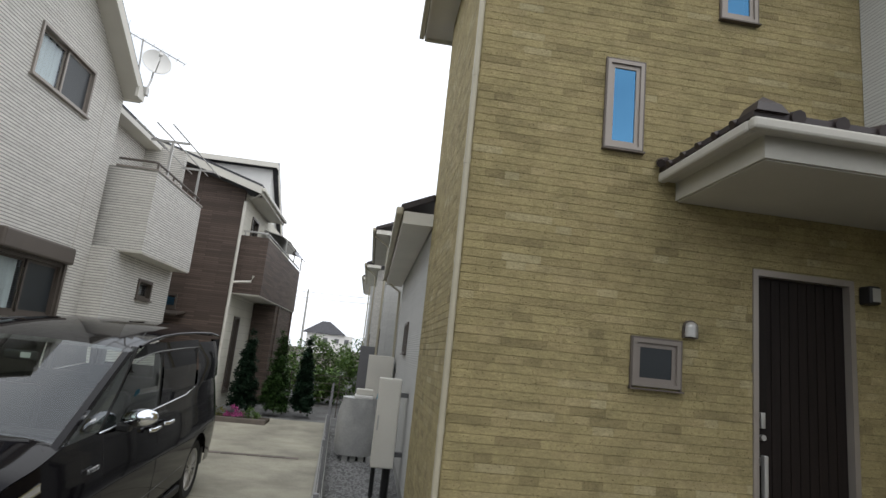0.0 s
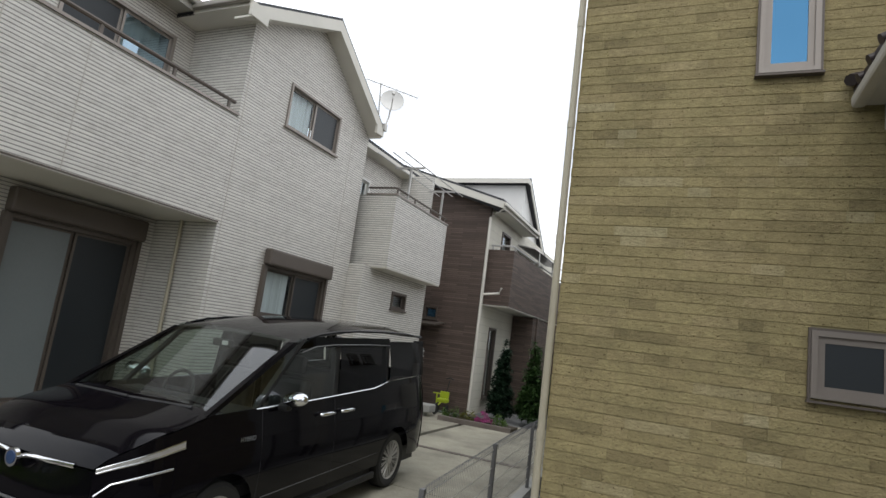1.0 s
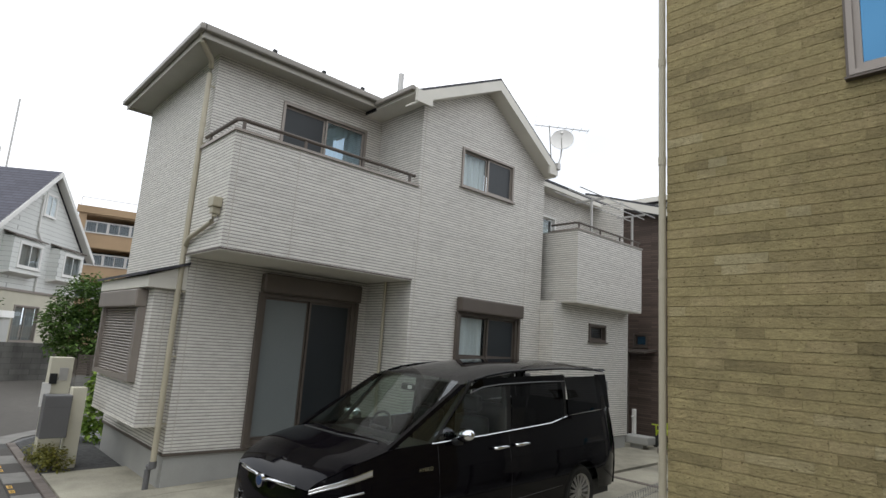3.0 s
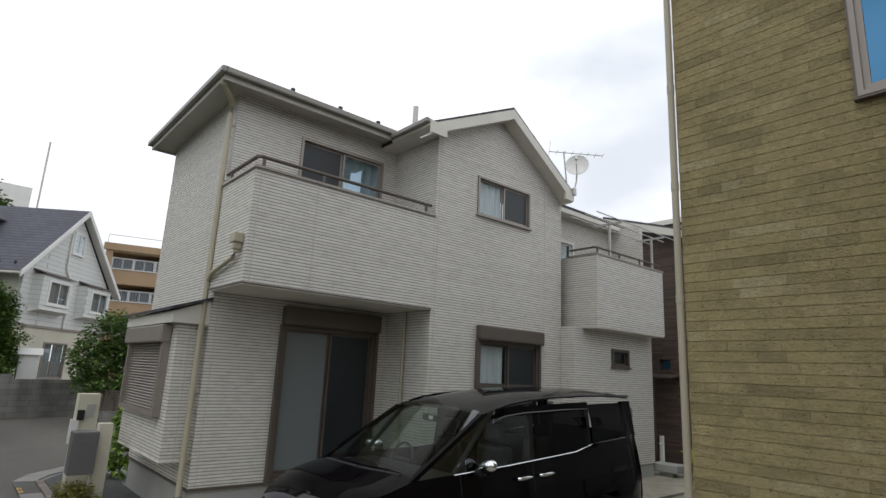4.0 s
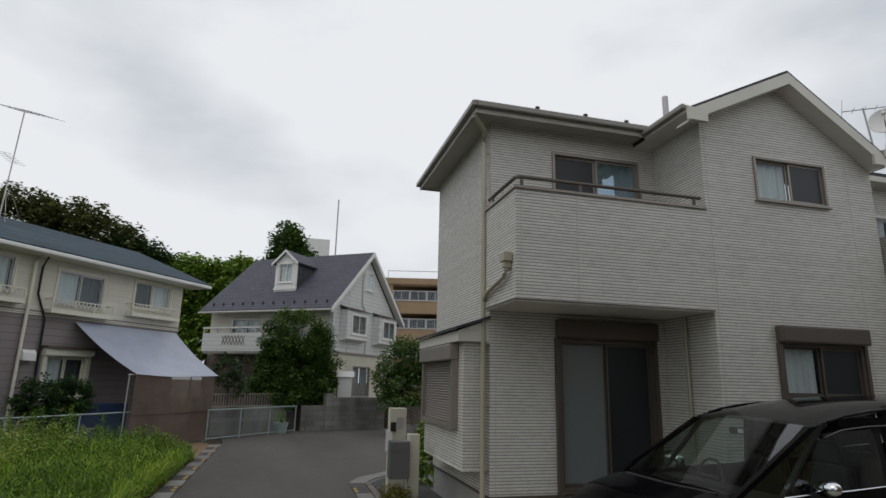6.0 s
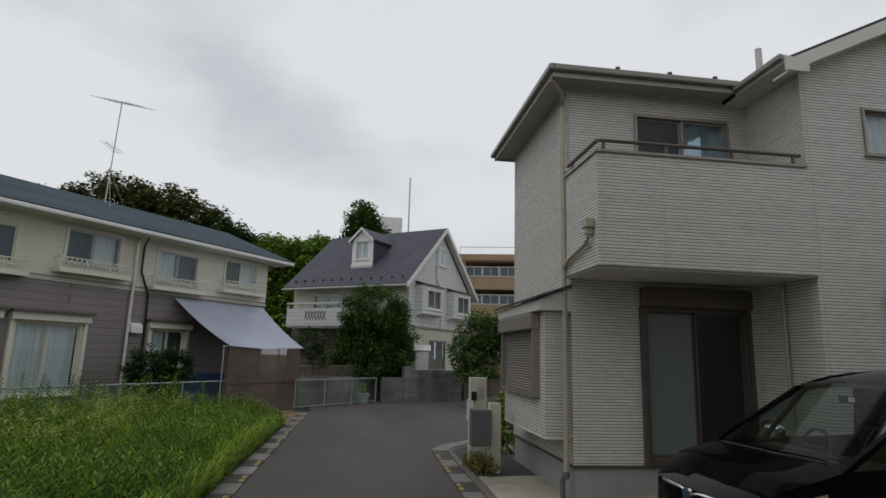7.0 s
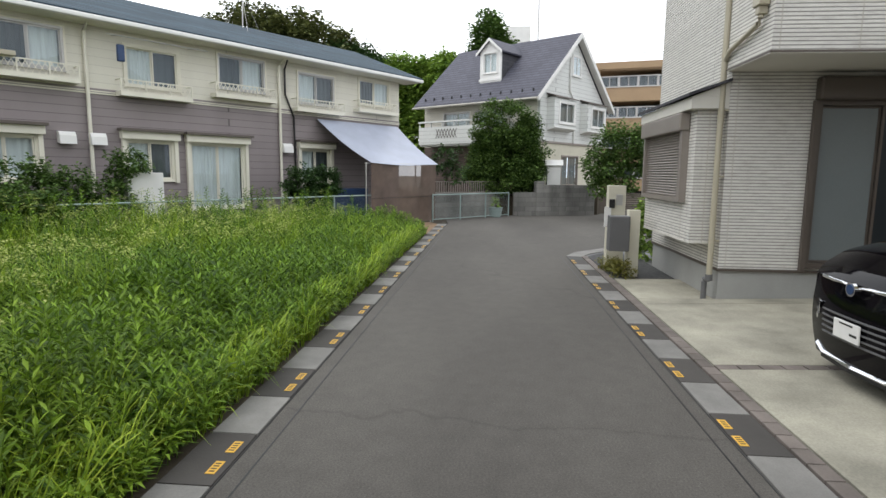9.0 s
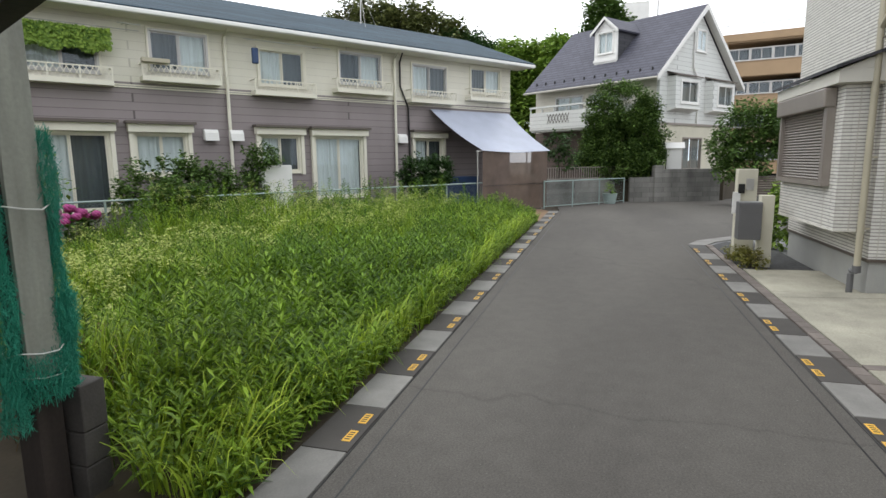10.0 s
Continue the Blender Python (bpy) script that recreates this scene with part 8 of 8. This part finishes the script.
for x, y, r in ((-1.18, 14.12, 0.1), (-0.94, 14.12, 0.1), (-1.06, 13.72, 0.13)):
    part("wheel", B().tube([(x - 0.02, y, 0.25 + r), (x + 0.02, y, 0.25 + r)], r, 14), M_RUBBER, tc, smooth=40)
# tank and mast behind the gabled house
single("rooftop_tank", B().box(-62, -58, 1.6, 4.2, 0, 17.4), M_WHITE, "distant white rooftop water tank block", "tank")
single("radio_mast", B().tube([(-40, 3.7, 0), (-40, 3.68, 16.5)], 0.06, 6), M_SILVER, "thin distant radio mast", "mast")

# ---- unseen plain houses, added to close the lane and block low sky light ----
def unseen_house(x0, x1, y0, y1, h, label):
    ph = thing("house", ((x0 + x1) / 2, (y0 + y1) / 2, -0.05), label, "house")
    for f_, L in ((face((x0, y0, 0), (1, 0)), x1 - x0), (face((x1, y0, 0), (0, 1)), y1 - y0), (face((x1, y1, 0), (-1, 0)), x1 - x0), (face((x0, y1, 0), (0, -1)), y1 - y0)):
        part("wall", B(f_).wall(0.16, L - 0.004, -0.05, h, 0.15), M_GREY_SIDING, ph)
    xm, ym = (x0 + x1) / 2, (y0 + y1) / 2
    a, b_, c, d = (x0 - 0.4, y0 - 0.4, h), (x1 + 0.4, y0 - 0.4, h), (x1 + 0.4, y1 + 0.4, h), (x0 - 0.4, y1 + 0.4, h)
    part("roof", B().add([a, b_, c, d, (xm, ym, h + 1.6)], [(0, 1, 4), (1, 2, 4), (2, 3, 4), (3, 0, 4), (3, 2, 1, 0)]), M_ROOF_DARK, ph)


unseen_house(5.0, 13.0, -13.5, -6.8, 6.0, "unseen plain grey house added behind the carport to block sky light")
unseen_house(16.0, 24.0, -3.0, 6.0, 6.0, "unseen plain grey house added at the lane end to block sky light")

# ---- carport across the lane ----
M_BLOCK_DARK = grainy("dark_concrete_block", (0.075, 0.068, 0.062), 0.9, 0.3, 3, 60, 0.4)
cp = thing("carport", (3.12, -2.5, -0.03), "carport post with pale board and green netting, dark beams", "carport")
M_PLANK = grainy("weathered_board", (0.30, 0.31, 0.265), 0.8, 0.2, 2, 40, 0.3, stretch=(6, 6, 0.6))
M_DARKWOOD = grainy("dark_stained_timber", (0.035, 0.026, 0.022), 0.8, 0.3, 2, 40, 0.3, stretch=(6, 6, 0.6))
part("post", B().box(3.105, 3.255, -2.58, -2.43, -0.05, 2.6, 0.008), M_DARKWOOD, cp, "dark stained timber post")
part("board", B().box(3.095, 3.285, -2.426, -2.40, 0.74, 2.55, 0.004), M_PLANK, cp, "pale weathered board")
part("beam", B().box(3.06, 9.0, -2.6, -2.4, 2.6, 2.78, 0.01), M_DARKWOOD, cp)
part("rafter", B().prism([(3.13, -2.6, 2.43), (3.8, -1.25, 2.43), (3.92, -1.25, 2.43), (3.25, -2.6, 2.43)], (0, 0, 0.17)), M_DARKWOOD, cp)
part("roof_sheet", B().prism([(3.13, -2.6, 2.79), (3.8, -1.25, 2.61), (9, -1.25, 2.61), (9, -6, 3.2), (3.1, -6, 3.2)], (0, 0, 0.012)), M_MAIL, cp)
nr, ng = random.Random(9), Soup()


def net_bunch(x, y, rx, ry, z0, z1, n):
    """Strands of crumpled netting round an upright axis."""
    for _ in range(n):
        z, a = nr.uniform(z0, z1), nr.uniform(0, 2 * math.pi)
        k = (0.75 + 0.25 * nr.random()) * (1 + 0.25 * math.sin(z * 9 + x * 20))
        q = Vector((x + rx * k * math.cos(a), y + ry * k * math.sin(a), z))
        d = Vector((nr.uniform(-0.03, 0.03), nr.uniform(-0.03, 0.03), nr.uniform(-0.05, 0.05)))
        ng.stick(q - d, q + d, 0.0016)


net_bunch(3.06, -2.44, 0.05, 0.06, 0.62, 2.0, 5200)
net_bunch(3.05, -2.44, 0.065, 0.06, 0.62, 1.15, 2600)
net_bunch(3.345, -2.45, 0.05, 0.06, 0.5, 1.7, 3200)
net_bunch(3.185, -2.46, 0.14, 0.09, 0.62, 0.86, 2600)
tagged(part("netting", ng, M_GREEN_NET, cp, "bunched green garden netting"), kind="stuff")
for z in (0.75, 0.88, 1.62):
    pts = [(3.185 + 0.15 * math.cos(k * 0.628), -2.47 + 0.11 * math.sin(k * 0.628), z + 0.015 * math.sin(k * 1.7)) for k in range(11)]
    part("cord", B().tube(pts, 0.004, 5, False), M_WHITE, cp)
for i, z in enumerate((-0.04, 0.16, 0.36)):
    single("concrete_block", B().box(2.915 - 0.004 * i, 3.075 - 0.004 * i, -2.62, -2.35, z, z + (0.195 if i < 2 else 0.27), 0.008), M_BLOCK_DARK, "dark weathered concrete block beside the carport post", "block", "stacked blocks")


# ---- split-face stones of the tan house ----
CX, CZ = 5.0, 2.6
order = sorted(range(len(STONES)), key=lambda i: (0 if STONES[i][0] == FT else 50) + abs(TX + STONES[i][1] - CX) * 0.8 + abs(STONES[i][3] - CZ))
near = set(order[:300])
rest = B()
for i, s_ in enumerate(STONES):
    if i in near:
        one = B()
        stone(one, s_)
        part("stone", one, M_TAN, TAN)
    else:
        stone(rest, s_)
rs = part("stone_cladding", rest, M_TAN, TAN)
tagged(rs, kind="stuff")
